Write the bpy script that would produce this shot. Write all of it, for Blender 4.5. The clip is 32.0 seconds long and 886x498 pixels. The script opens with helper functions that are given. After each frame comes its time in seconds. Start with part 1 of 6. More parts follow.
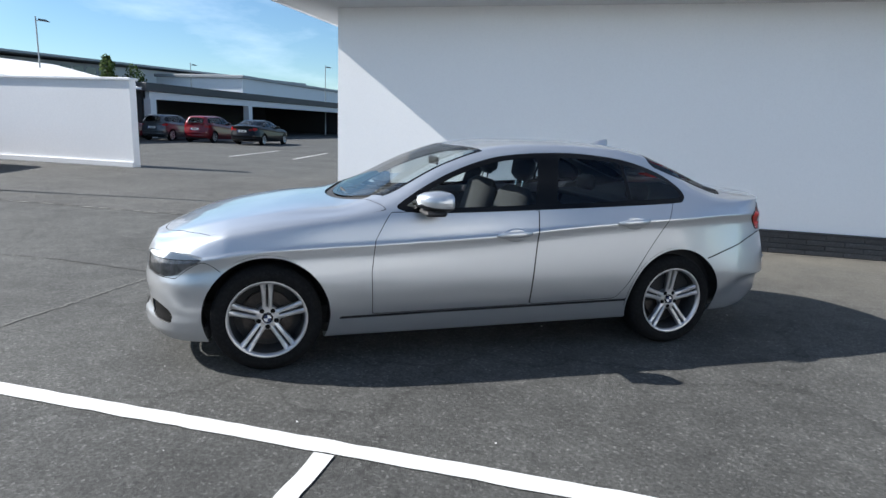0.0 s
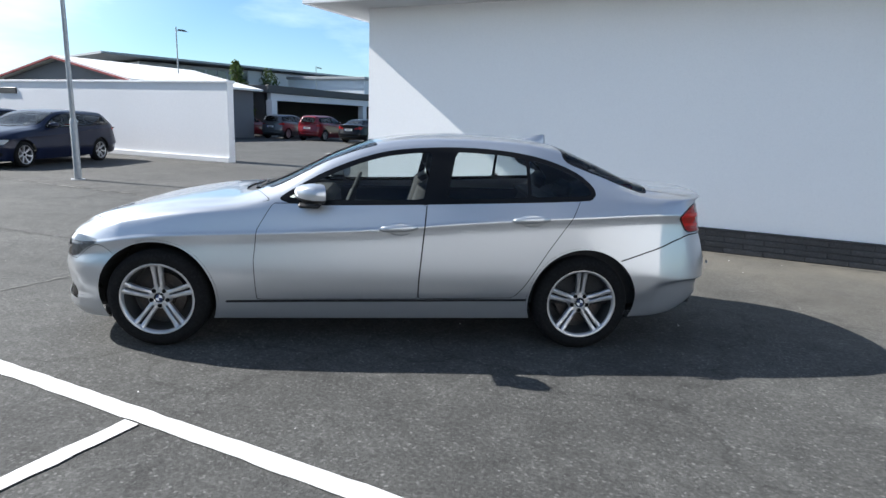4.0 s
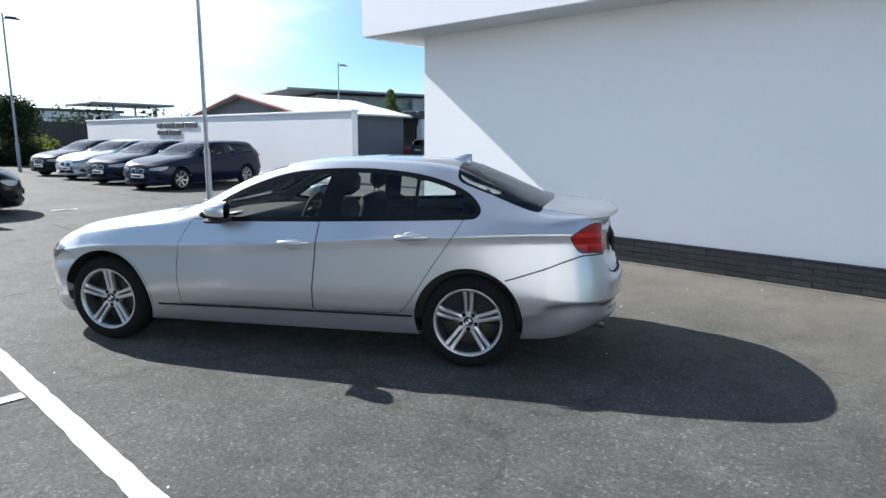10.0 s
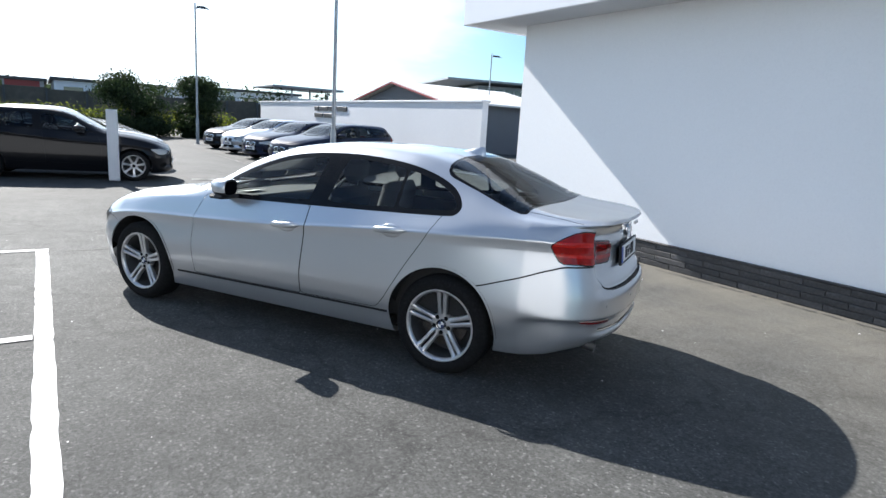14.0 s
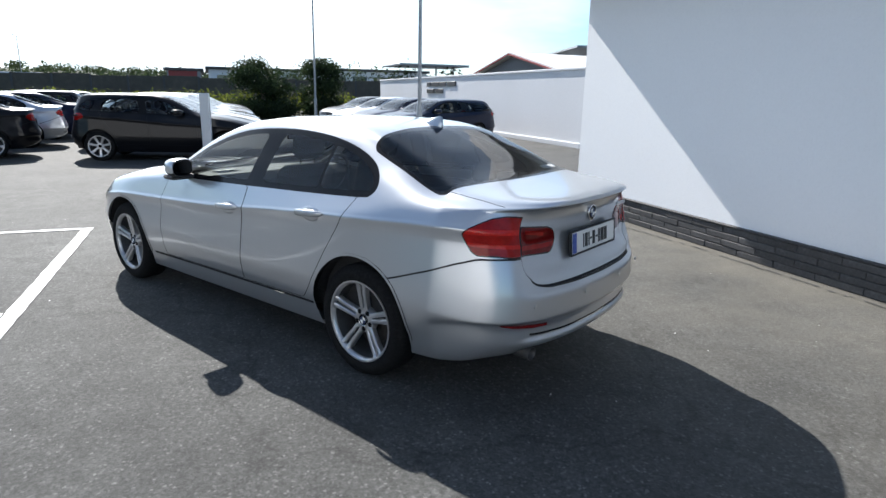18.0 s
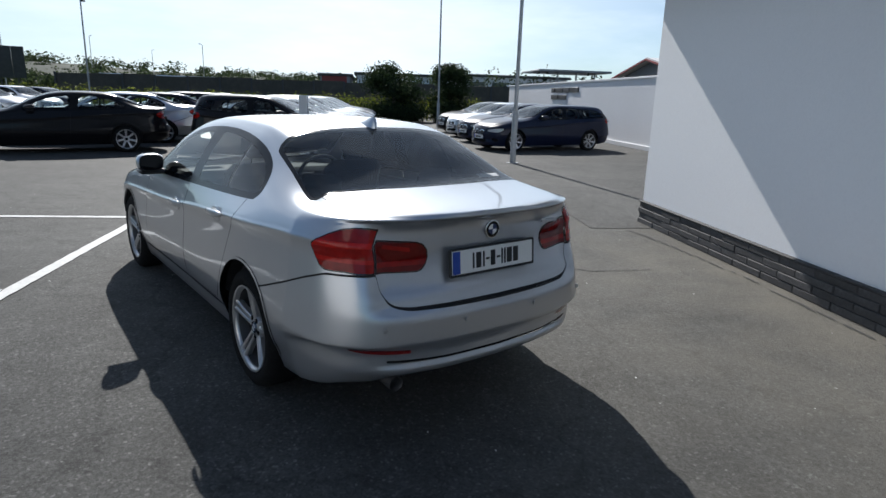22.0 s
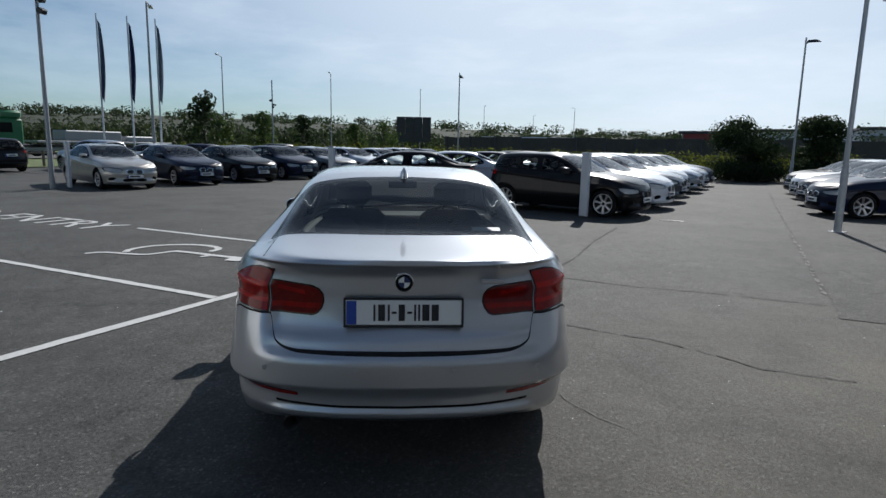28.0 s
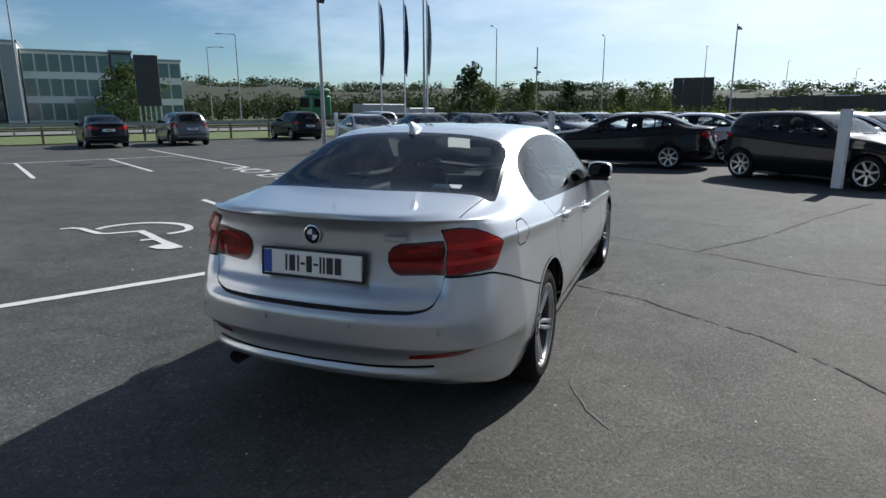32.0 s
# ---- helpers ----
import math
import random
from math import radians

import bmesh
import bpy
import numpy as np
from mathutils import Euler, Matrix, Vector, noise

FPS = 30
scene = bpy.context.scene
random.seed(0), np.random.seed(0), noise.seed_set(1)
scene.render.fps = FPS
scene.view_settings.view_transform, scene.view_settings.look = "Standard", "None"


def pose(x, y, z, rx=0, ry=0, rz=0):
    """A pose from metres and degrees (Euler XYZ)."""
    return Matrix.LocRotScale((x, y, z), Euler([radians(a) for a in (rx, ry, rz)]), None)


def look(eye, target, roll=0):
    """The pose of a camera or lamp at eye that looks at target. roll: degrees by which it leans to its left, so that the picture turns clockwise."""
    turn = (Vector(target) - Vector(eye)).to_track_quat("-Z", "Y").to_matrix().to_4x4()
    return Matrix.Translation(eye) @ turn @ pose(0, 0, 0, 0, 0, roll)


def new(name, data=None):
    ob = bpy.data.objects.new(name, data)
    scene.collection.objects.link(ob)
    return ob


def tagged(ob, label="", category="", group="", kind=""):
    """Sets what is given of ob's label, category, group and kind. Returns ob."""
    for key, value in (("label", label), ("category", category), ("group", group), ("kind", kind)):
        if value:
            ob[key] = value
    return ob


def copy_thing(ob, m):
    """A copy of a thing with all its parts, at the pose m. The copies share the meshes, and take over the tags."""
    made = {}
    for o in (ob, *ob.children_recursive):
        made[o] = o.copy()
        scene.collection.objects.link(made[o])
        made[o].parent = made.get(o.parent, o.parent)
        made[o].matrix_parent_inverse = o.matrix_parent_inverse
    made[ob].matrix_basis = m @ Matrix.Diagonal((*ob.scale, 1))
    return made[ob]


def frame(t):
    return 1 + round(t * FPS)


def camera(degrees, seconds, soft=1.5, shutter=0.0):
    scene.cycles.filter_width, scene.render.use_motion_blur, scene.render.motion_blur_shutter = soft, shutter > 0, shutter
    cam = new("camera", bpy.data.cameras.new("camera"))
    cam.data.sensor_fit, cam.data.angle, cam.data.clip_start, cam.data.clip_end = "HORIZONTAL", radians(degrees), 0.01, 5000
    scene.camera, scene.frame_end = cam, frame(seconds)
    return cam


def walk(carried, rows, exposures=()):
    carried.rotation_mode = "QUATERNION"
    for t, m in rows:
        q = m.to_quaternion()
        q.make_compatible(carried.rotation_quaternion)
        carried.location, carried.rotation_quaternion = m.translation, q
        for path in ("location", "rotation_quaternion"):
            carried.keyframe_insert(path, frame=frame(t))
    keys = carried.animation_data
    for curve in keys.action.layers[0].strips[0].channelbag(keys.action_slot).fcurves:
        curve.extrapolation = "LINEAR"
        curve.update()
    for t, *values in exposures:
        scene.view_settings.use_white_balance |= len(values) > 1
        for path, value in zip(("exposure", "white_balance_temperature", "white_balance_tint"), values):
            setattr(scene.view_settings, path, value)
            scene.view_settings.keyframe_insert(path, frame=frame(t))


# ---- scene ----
cam = camera(72.3, 32.0)
METRES, EYE, TILT, LEAN, TURN = 11.194, 1.5, 0.0, 0.0, 14.3
ROWS = [
    (0.0, 0.0, 0.0, 0.0, 0.43, -11.44, -2.12),
    (0.5, 0.016, 0.0009, 0.0009, -0.72, -10.72, -0.69),
    (1.0, 0.0365, -0.0042, 0.0005, 2.43, -11.67, -0.95),
    (1.5, 0.0536, -0.0075, 0.0016, 4.23, -11.06, -0.94),
    (2.0, 0.0659, -0.0029, 0.001, 7.19, -9.86, -1.38),
    (2.5, 0.0818, 0.0057, 0.0024, 5.38, -10.09, -1.1),
    (3.0, 0.0992, 0.009, 0.0015, 5.39, -10.05, -0.42),
    (3.5, 0.1206, 0.0089, 0.002, 9.57, -11.38, -1.76),
    (5.5, 0.176, 0.0295, 0.0017, 16.29, -11.63, -1.12),
    (6.0, 0.1953, 0.0307, 0.0029, 20.01, -11.77, -2.05),
    (6.5, 0.2076, 0.0349, 0.0026, 19.1, -10.93, 0.38),
    (7.0, 0.2194, 0.0427, 0.0022, 19.23, -11.37, -1.38),
    (7.5, 0.2292, 0.0462, 0.0042, 20.88, -9.71, 1.56),
    (8.0, 0.2446, 0.0465, 0.0042, 27.35, -8.73, 0.39),
    (8.5, 0.2588, 0.0471, 0.0043, 29.4, -10.01, 0.41),
    (9.0, 0.2718, 0.0518, 0.0033, 25.78, -10.06, -0.03),
    (9.5, 0.2857, 0.0574, 0.0037, 24.37, -11.81, -0.86),
    (10.0, 0.3, 0.0577, 0.0051, 27.72, -10.27, -0.42),
    (10.5, 0.314, 0.058, 0.0056, 30.51, -9.57, -1.76),
    (11.0, 0.3227, 0.0648, 0.005, 31.05, -9.5, 0.05),
    (11.5, 0.3291, 0.0783, 0.005, 32.49, -9.9, -1.3),
    (12.0, 0.3329, 0.0902, 0.0051, 34.45, -11.61, -0.9),
    (12.5, 0.3442, 0.1016, 0.0046, 36.97, -12.09, 0.54),
    (13.0, 0.3587, 0.1109, 0.0065, 40.12, -12.37, -1.58),
    (13.5, 0.3665, 0.119, 0.0068, 40.22, -10.84, -1.02),
    (14.0, 0.3702, 0.1335, 0.0066, 42.75, -11.42, -3.36),
    (14.5, 0.3726, 0.1469, 0.0065, 43.65, -12.22, -2.31),
    (16.5, 0.3886, 0.206, 0.0067, 49.1, -13.92, -2.47),
    (17.0, 0.389, 0.2184, 0.0069, 49.23, -13.36, -0.25),
    (17.5, 0.3981, 0.2337, 0.0066, 52.71, -13.17, -0.34),
    (18.0, 0.4083, 0.2477, 0.0067, 55.18, -14.22, -1.09),
    (18.5, 0.4116, 0.2608, 0.0048, 56.59, -14.35, -1.44),
    (19.0, 0.4125, 0.2769, 0.006, 59.15, -13.48, -2.59),
    (19.5, 0.4155, 0.2911, 0.0074, 59.75, -11.66, -0.48),
    (20.0, 0.4251, 0.3069, 0.0087, 63.78, -11.04, -2.55),
    (20.5, 0.4334, 0.319, 0.0089, 66.24, -10.38, -0.15),
    (21.0, 0.4353, 0.3321, 0.007, 65.72, -11.91, -0.22),
    (21.5, 0.4351, 0.3488, 0.0067, 67.84, -13.17, -2.02),
    (22.0, 0.4377, 0.3632, 0.0061, 68.64, -14.0, -1.8),
    (22.5, 0.4465, 0.3788, 0.0065, 74.02, -14.6, -2.89),
    (23.0, 0.4517, 0.3911, 0.0071, 74.57, -12.55, -1.8),
    (23.5, 0.4494, 0.4044, 0.0067, 74.96, -11.38, -3.43),
    (24.0, 0.4452, 0.4183, 0.0075, 77.15, -10.79, -2.94),
    (24.5, 0.4444, 0.4261, 0.0075, 78.81, -9.57, -2.46),
    (26.5, 0.4445, 0.491, 0.0068, 90.07, -9.44, -0.66),
    (27.0, 0.4417, 0.5084, 0.0062, 93.11, -9.79, -1.02),
    (27.5, 0.4431, 0.5291, 0.0067, 99.94, -9.63, -0.94),
    (28.0, 0.4384, 0.5412, 0.006, 102.13, -9.51, -1.16),
    (28.5, 0.4275, 0.5535, 0.0054, 105.35, -9.74, -1.99),
    (29.0, 0.4192, 0.5677, 0.005, 108.1, -8.67, -0.2),
    (29.5, 0.4132, 0.591, 0.0038, 112.43, -10.62, -1.07),
    (30.0, 0.4068, 0.6074, 0.0042, 114.45, -10.08, 0.77),
    (30.5, 0.3942, 0.6205, 0.0028, 117.02, -8.38, -0.48),
    (31.0, 0.3829, 0.6324, 0.0023, 118.84, -8.52, 0.45),
    (31.5, 0.3741, 0.6497, 0.0006, 124.62, -10.28, 0.02),
    (32.0, 0.3665, 0.6646, -0.0002, 127.56, -12.69, 0.29),
]
walk(cam, [(t, pose(0, 0, EYE, TILT, LEAN, TURN) @ pose(METRES * x, METRES * y, METRES * z, 90 + pitch, roll, yaw)) for t, x, y, z, yaw, pitch, roll in ROWS],
     [(0.0, 1.07), (3.0, 1.14), (6.0, 1.25), (9.0, 1.25), (13.0, 1.33), (17.0, 1.15), (19.0, 0.89), (20.0, 0.53), (21.0, 0.41), (22.0, 0.33), (23.0, 0.37), (24.0, -0.17), (25.5, -0.25), (27.0, -0.24), (28.0, -0.06), (30.0, 0.15), (31.0, 0.17), (32.0, 0.35)])

# ---- light ----
SUN_DIR = Vector((-1.33, -0.205, 1.0)).normalized()      # towards the sun
sun_el = math.asin(SUN_DIR.z)
sun_rot = math.atan2(SUN_DIR.x, SUN_DIR.y)
world = bpy.data.worlds.new("sky_world")
scene.world = world
world.use_nodes = True
wn, wl = world.node_tree.nodes, world.node_tree.links
wn.clear()
w_out = wn.new("ShaderNodeOutputWorld")
w_bg = wn.new("ShaderNodeBackground")
w_sky = wn.new("ShaderNodeTexSky")
w_sky.sky_type = "NISHITA"
w_sky.sun_disc = False
w_sky.sun_elevation, w_sky.sun_rotation = sun_el, sun_rot
w_sky.air_density, w_sky.dust_density, w_sky.ozone_density = 1.0, 0.12, 2.4
w_bg.inputs["Strength"].default_value = 0.059
# thin high cloud
w_tc = wn.new("ShaderNodeTexCoord")
w_map = wn.new("ShaderNodeMapping")
w_map.inputs["Scale"].default_value = (1.6, 1.2, 5.5)
w_noise = wn.new("ShaderNodeTexNoise")
w_noise.inputs["Scale"].default_value = 1.7
w_noise.inputs["Detail"].default_value = 7.0
w_noise.inputs["Roughness"].default_value = 0.58
w_ramp = wn.new("ShaderNodeMapRange")
w_ramp.inputs["From Min"].default_value, w_ramp.inputs["From Max"].default_value = 0.46, 0.70
w_ramp.inputs["To Min"].default_value, w_ramp.inputs["To Max"].default_value = 0.0, 0.30
# haze that brightens towards the sun
w_dot = wn.new("ShaderNodeVectorMath")
w_dot.operation = "DOT_PRODUCT"
w_norm = wn.new("ShaderNodeVectorMath")
w_norm.operation = "NORMALIZE"
w_dot.inputs[1].default_value = SUN_DIR
w_glow = wn.new("ShaderNodeMapRange")
w_glow.interpolation_type = "SMOOTHSTEP"
w_glow.inputs["From Min"].default_value, w_glow.inputs["From Max"].default_value = 0.56, 0.97
w_glow.inputs["To Min"].default_value, w_glow.inputs["To Max"].default_value = 0.0, 0.85
# the haze thins with height
w_xyz = wn.new("ShaderNodeSeparateXYZ")
w_thin = wn.new("ShaderNodeMapRange")
w_thin.interpolation_type = "SMOOTHSTEP"
w_thin.inputs["From Min"].default_value, w_thin.inputs["From Max"].default_value = 0.22, 0.80
w_thin.inputs["To Min"].default_value, w_thin.inputs["To Max"].default_value = 1.0, 0.12
w_low = wn.new("ShaderNodeMath")
w_low.operation = "MULTIPLY"
w_add = wn.new("ShaderNodeMath")
w_add.operation = "ADD"
w_add.use_clamp = True
w_mix = wn.new("ShaderNodeMix")
w_mix.data_type = "RGBA"
w_mix.inputs[7].default_value = (14.0, 15.8, 18.0, 1)
wl.new(w_tc.outputs["Generated"], w_map.inputs["Vector"])
wl.new(w_tc.outputs["Generated"], w_norm.inputs[0])
wl.new(w_norm.outputs[0], w_dot.inputs[0])
wl.new(w_dot.outputs["Value"], w_glow.inputs["Value"])
wl.new(w_map.outputs["Vector"], w_noise.inputs["Vector"])
wl.new(w_noise.outputs["Fac"], w_ramp.inputs["Value"])
wl.new(w_ramp.outputs["Result"], w_add.inputs[0])
wl.new(w_norm.outputs[0], w_xyz.inputs[0])
wl.new(w_xyz.outputs["Z"], w_thin.inputs["Value"])
wl.new(w_glow.outputs["Result"], w_low.inputs[0])
wl.new(w_thin.outputs["Result"], w_low.inputs[1])
wl.new(w_low.outputs[0], w_add.inputs[1])
wl.new(w_add.outputs[0], w_mix.inputs[0])
w_tint = wn.new("ShaderNodeMix")
w_tint.data_type, w_tint.blend_type = "RGBA", "MULTIPLY"
w_tint.inputs[0].default_value = 1.0
w_tint.inputs[7].default_value = (0.77, 0.97, 1.11, 1)
wl.new(w_sky.outputs["Color"], w_tint.inputs[6])
wl.new(w_tint.outputs[2], w_mix.inputs[6])
wl.new(w_mix.outputs[2], w_bg.inputs["Color"])
wl.new(w_bg.outputs["Background"], w_out.inputs["Surface"])

sun = new("sun", bpy.data.lights.new("sun", "SUN"))
sun.data.energy, sun.data.angle, sun.data.color = 5.0, radians(0.55), (1.0, 0.972, 0.94)
sun.matrix_world = look(SUN_DIR * 60, (0, 0, 0))


# ---- materials ----
def material(name, color, rough=0.6, metal=0.0, grain=0.0, scale=20.0, stain=0.0, stain_scale=1.5, bump=0.0, bump_scale=80.0,
             coat=0.0, spec=0.5, per_object=0.0, dark=(0, 0, 0), vec="Object", stretch=(1, 1, 1)):
    """A surface with grain and stains at two scales, and fine relief."""
    m = bpy.data.materials.new(name)
    m.use_nodes = True
    n, l = m.node_tree.nodes, m.node_tree.links
    p = n["Principled BSDF"]
    p.inputs["Base Color"].default_value = (*color, 1)
    p.inputs["Roughness"].default_value = rough
    p.inputs["Metallic"].default_value = metal
    p.inputs["Coat Weight"].default_value = coat
    p.inputs["Coat Roughness"].default_value = 0.04
    p.inputs["Specular IOR Level"].default_value = spec
    if not (grain or stain or bump or per_object):
        return m
    tc = n.new("ShaderNodeTexCoord")
    mp = n.new("ShaderNodeMapping")
    mp.inputs["Scale"].default_value = stretch
    l.new(tc.outputs[vec], mp.inputs["Vector"])
    last = None

    def layer(amount, s, detail, col, prev, lo=0.35, hi=0.7):
        t = n.new("ShaderNodeTexNoise")
        t.inputs["Scale"].default_value, t.inputs["Detail"].default_value = s, detail
        l.new(mp.outputs["Vector"], t.inputs["Vector"])
        r = n.new("ShaderNodeMapRange")
        r.inputs["From Min"].default_value, r.inputs["From Max"].default_value = lo, hi
        r.inputs["To Min"].default_value, r.inputs["To Max"].default_value = 0.0, amount
        l.new(t.outputs["Fac"], r.inputs["Value"])
        mx = n.new("ShaderNodeMix")
        mx.data_type = "RGBA"
        mx.inputs[6].default_value = (*color, 1)
        mx.inputs[7].default_value = (*col, 1)
        l.new(r.outputs["Result"], mx.inputs[0])
        if prev:
            l.new(prev, mx.inputs[6])
        return mx.outputs[2]
    if grain:
        last = layer(grain, scale, 6, tuple(min(1, c * 1.9 + 0.02) for c in color), last, 0.45, 0.75)
        last = layer(grain, scale * 1.7, 5, tuple(c * 0.4 for c in color), last, 0.5, 0.8)
    if stain:
        last = layer(stain, stain_scale, 5, dark, last)
    if per_object:
        oi = n.new("ShaderNodeObjectInfo")
        hs = n.new("ShaderNodeHueSaturation")
        mr = n.new("ShaderNodeMapRange")
        mr.inputs["To Min"].default_value, mr.inputs["To Max"].default_value = 1 - per_object, 1 + per_object
        l.new(oi.outputs["Random"], mr.inputs["Value"])
        l.new(mr.outputs["Result"], hs.inputs["Value"])
        hs.inputs["Color"].default_value = (*color, 1)
        if last:
            l.new(last, hs.inputs["Color"])
        last = hs.outputs["Color"]
    if last:
        l.new(last, p.inputs["Base Color"])
    if bump:
        t = n.new("ShaderNodeTexNoise")
        t.inputs["Scale"].default_value, t.inputs["Detail"].default_value = bump_scale, 4
        l.new(mp.outputs["Vector"], t.inputs["Vector"])
        b = n.new("ShaderNodeBump")
        b.inputs["Strength"].default_value, b.inputs["Distance"].default_value = bump, 0.01
        l.new(t.outputs["Fac"], b.inputs["Height"])
        l.new(b.outputs["Normal"], p.inputs["Normal"])
    return m


def glass(name, tint, rough=0.0, mix=0.5):
    """A window pane: see-through with a mirror's gloss that grows at a slant."""
    m = bpy.data.materials.new(name)
    m.use_nodes = True
    n, l = m.node_tree.nodes, m.node_tree.links
    n.clear()
    o = n.new("ShaderNodeOutputMaterial")
    tr = n.new("ShaderNodeBsdfTransparent")
    tr.inputs["Color"].default_value = (*tint, 1)
    gl = n.new("ShaderNodeBsdfGlossy")
    gl.inputs["Roughness"].default_value = rough
    fr = n.new("ShaderNodeFresnel")
    fr.inputs["IOR"].default_value = 1.45
    mx = n.new("ShaderNodeMixShader")
    l.new(fr.outputs["Fac"], mx.inputs[0])
    l.new(tr.outputs[0], mx.inputs[1])
    l.new(gl.outputs[0], mx.inputs[2])
    l.new(mx.outputs[0], o.inputs["Surface"])
    return m


def asphalt(name, base, dust):
    """Coarse asphalt: stones of several greys, cracks, blotches, and dust that gathers towards the building."""
    m = bpy.data.materials.new(name)
    m.use_nodes = True
    n, l = m.node_tree.nodes, m.node_tree.links
    p = n["Principled BSDF"]
    p.inputs["Roughness"].default_value = 0.82
    p.inputs["Specular IOR Level"].default_value = 0.31
    tc = n.new("ShaderNodeTexCoord")

    def tex(kind, scale, **kw):
        t = n.new(kind)
        t.inputs["Scale"].default_value = scale
        for k, v in kw.items():
            t.inputs[k].default_value = v
        l.new(tc.outputs["Object"], t.inputs["Vector"])
        return t

    def ramp(src, stops):
        r = n.new("ShaderNodeValToRGB")
        while len(r.color_ramp.elements) < len(stops):
            r.color_ramp.elements.new(0.5)
        for e, (pos, val) in zip(r.color_ramp.elements, stops):
            e.position, e.color = pos, (val, val, val, 1)
        l.new(src, r.inputs["Fac"])
        return r.outputs["Color"]

    def mul(a, b):
        x = n.new("ShaderNodeMix")
        x.data_type, x.blend_type = "RGBA", "MULTIPLY"
        x.inputs[0].default_value = 1.0
        if isinstance(a, tuple):
            x.inputs[6].default_value = a
        else:
            l.new(a, x.inputs[6])
        l.new(b, x.inputs[7])
        return x.outputs[2]
    stones = tex("ShaderNodeTexVoronoi", 85.0)
    sep = n.new("ShaderNodeSeparateColor")
    l.new(stones.outputs["Color"], sep.inputs["Color"])
    col = mul((*base, 1), ramp(sep.outputs["Red"], [(0.0, 0.70), (0.5, 0.95), (0.86, 1.12), (0.96, 1.45), (1.0, 2.2)]))
    fine = tex("ShaderNodeTexNoise", 34.0, Detail=8.0, Roughness=0.75)
    col = mul(col, ramp(fine.outputs["Fac"], [(0.32, 0.64), (0.5, 1.0), (0.70, 1.45)]))
    blot = tex("ShaderNodeTexNoise", 0.7, Detail=6.0, Roughness=0.6)
    col = mul(col, ramp(blot.outputs["Fac"], [(0.3, 0.72), (0.5, 1.0), (0.7, 1.26)]))
    mid = tex("ShaderNodeTexNoise", 4.5, Detail=7.0, Roughness=0.7)
    col = mul(col, ramp(mid.outputs["Fac"], [(0.3, 0.74), (0.5, 1.0), (0.7, 1.24)]))
    crack = tex("ShaderNodeTexVoronoi", 0.42)
    crack.feature = "DISTANCE_TO_EDGE"
    warp = n.new("ShaderNodeVectorMath")
    warp.operation = "MULTIPLY_ADD"
    wob = tex("ShaderNodeTexNoise", 2.2, Detail=6.0)
    l.new(wob.outputs["Color"], warp.inputs[0])
    warp.inputs[1].default_value = (0.8, 0.8, 0.8)
    l.new(tc.outputs["Object"], warp.inputs[2])
    l.new(warp.outputs[0], crack.inputs["Vector"])
    col = mul(col, ramp(crack.outputs["Distance"], [(0.0, 0.66), (0.005, 0.82), (0.013, 1.0)]))
    if dust:
        xyz = n.new("ShaderNodeSeparateXYZ")
        l.new(tc.outputs["Object"], xyz.inputs[0])
        mr = n.new("ShaderNodeMapRange")
        mr.inputs["From Min"].default_value, mr.inputs["From Max"].default_value = 5.2, 9.3
        l.new(xyz.outputs["Y"], mr.inputs["Value"])
        mx = n.new("ShaderNodeMapRange")
        mx.inputs["From Min"].default_value, mx.inputs["From Max"].default_value = -5.5, -2.0
        l.new(xyz.outputs["X"], mx.inputs["Value"])
        pr = n.new("ShaderNodeMath")
        pr.operation = "MULTIPLY"
        l.new(mr.outputs[0], pr.inputs[0])
        l.new(mx.outputs[0], pr.inputs[1])
        dn = tex("ShaderNodeTexNoise", 1.1, Detail=8.0, Roughness=0.65)
        dm = n.new("ShaderNodeMath")
        dm.operation = "MULTIPLY"
        l.new(pr.outputs[0], dm.inputs[0])
        l.new(ramp(dn.outputs["Fac"], [(0.3, 0.25), (0.7, 1.0)]), dm.inputs[1])
        mixd = n.new("ShaderNodeMix")
        mixd.data_type = "RGBA"
        l.new(dm.outputs[0], mixd.inputs[0])
        l.new(col, mixd.inputs[6])
        mixd.inputs[7].default_value = (0.150, 0.138, 0.115, 1)
        col = mixd.outputs[2]
    l.new(col, p.inputs["Base Color"])
    b = n.new("ShaderNodeBump")
    b.inputs["Strength"].default_value, b.inputs["Distance"].default_value = 0.6, 0.015
    l.new(fine.outputs["Fac"], b.inputs["Height"])
    l.new(b.outputs["Normal"], p.inputs["Normal"])
    return m


ASPHALT = asphalt("asphalt", (0.059, 0.0598, 0.057), True)
ASPHALT_OLD = asphalt("asphalt_patched", (0.060, 0.0595, 0.056), False)
LINE = material("road_line_paint", (0.52, 0.525, 0.515), 0.7, grain=0.25, scale=60, stain=0.3, stain_scale=9, dark=(0.35, 0.35, 0.34), bump=0.3, bump_scale=70)
WALL = material("white_render", (0.80, 0.815, 0.83), 0.75, grain=0.06, scale=25, stain=0.12, stain_scale=0.8, dark=(0.70, 0.71, 0.74), bump=0.12, bump_scale=45)
WALL_OLD = material("white_boundary_render", (0.68, 0.69, 0.71), 0.8, grain=0.08, scale=18, stain=0.25, stain_scale=0.4, dark=(0.58, 0.59, 0.60), bump=0.15, bump_scale=40)
FASCIA = material("white_fascia_panel", (0.74, 0.76, 0.79), 0.45, stain=0.15, stain_scale=0.6, dark=(0.62, 0.64, 0.68))
SOFFIT = material("soffit_panel", (0.55, 0.57, 0.60), 0.6, stain=0.2, stain_scale=1, dark=(0.42, 0.44, 0.46))
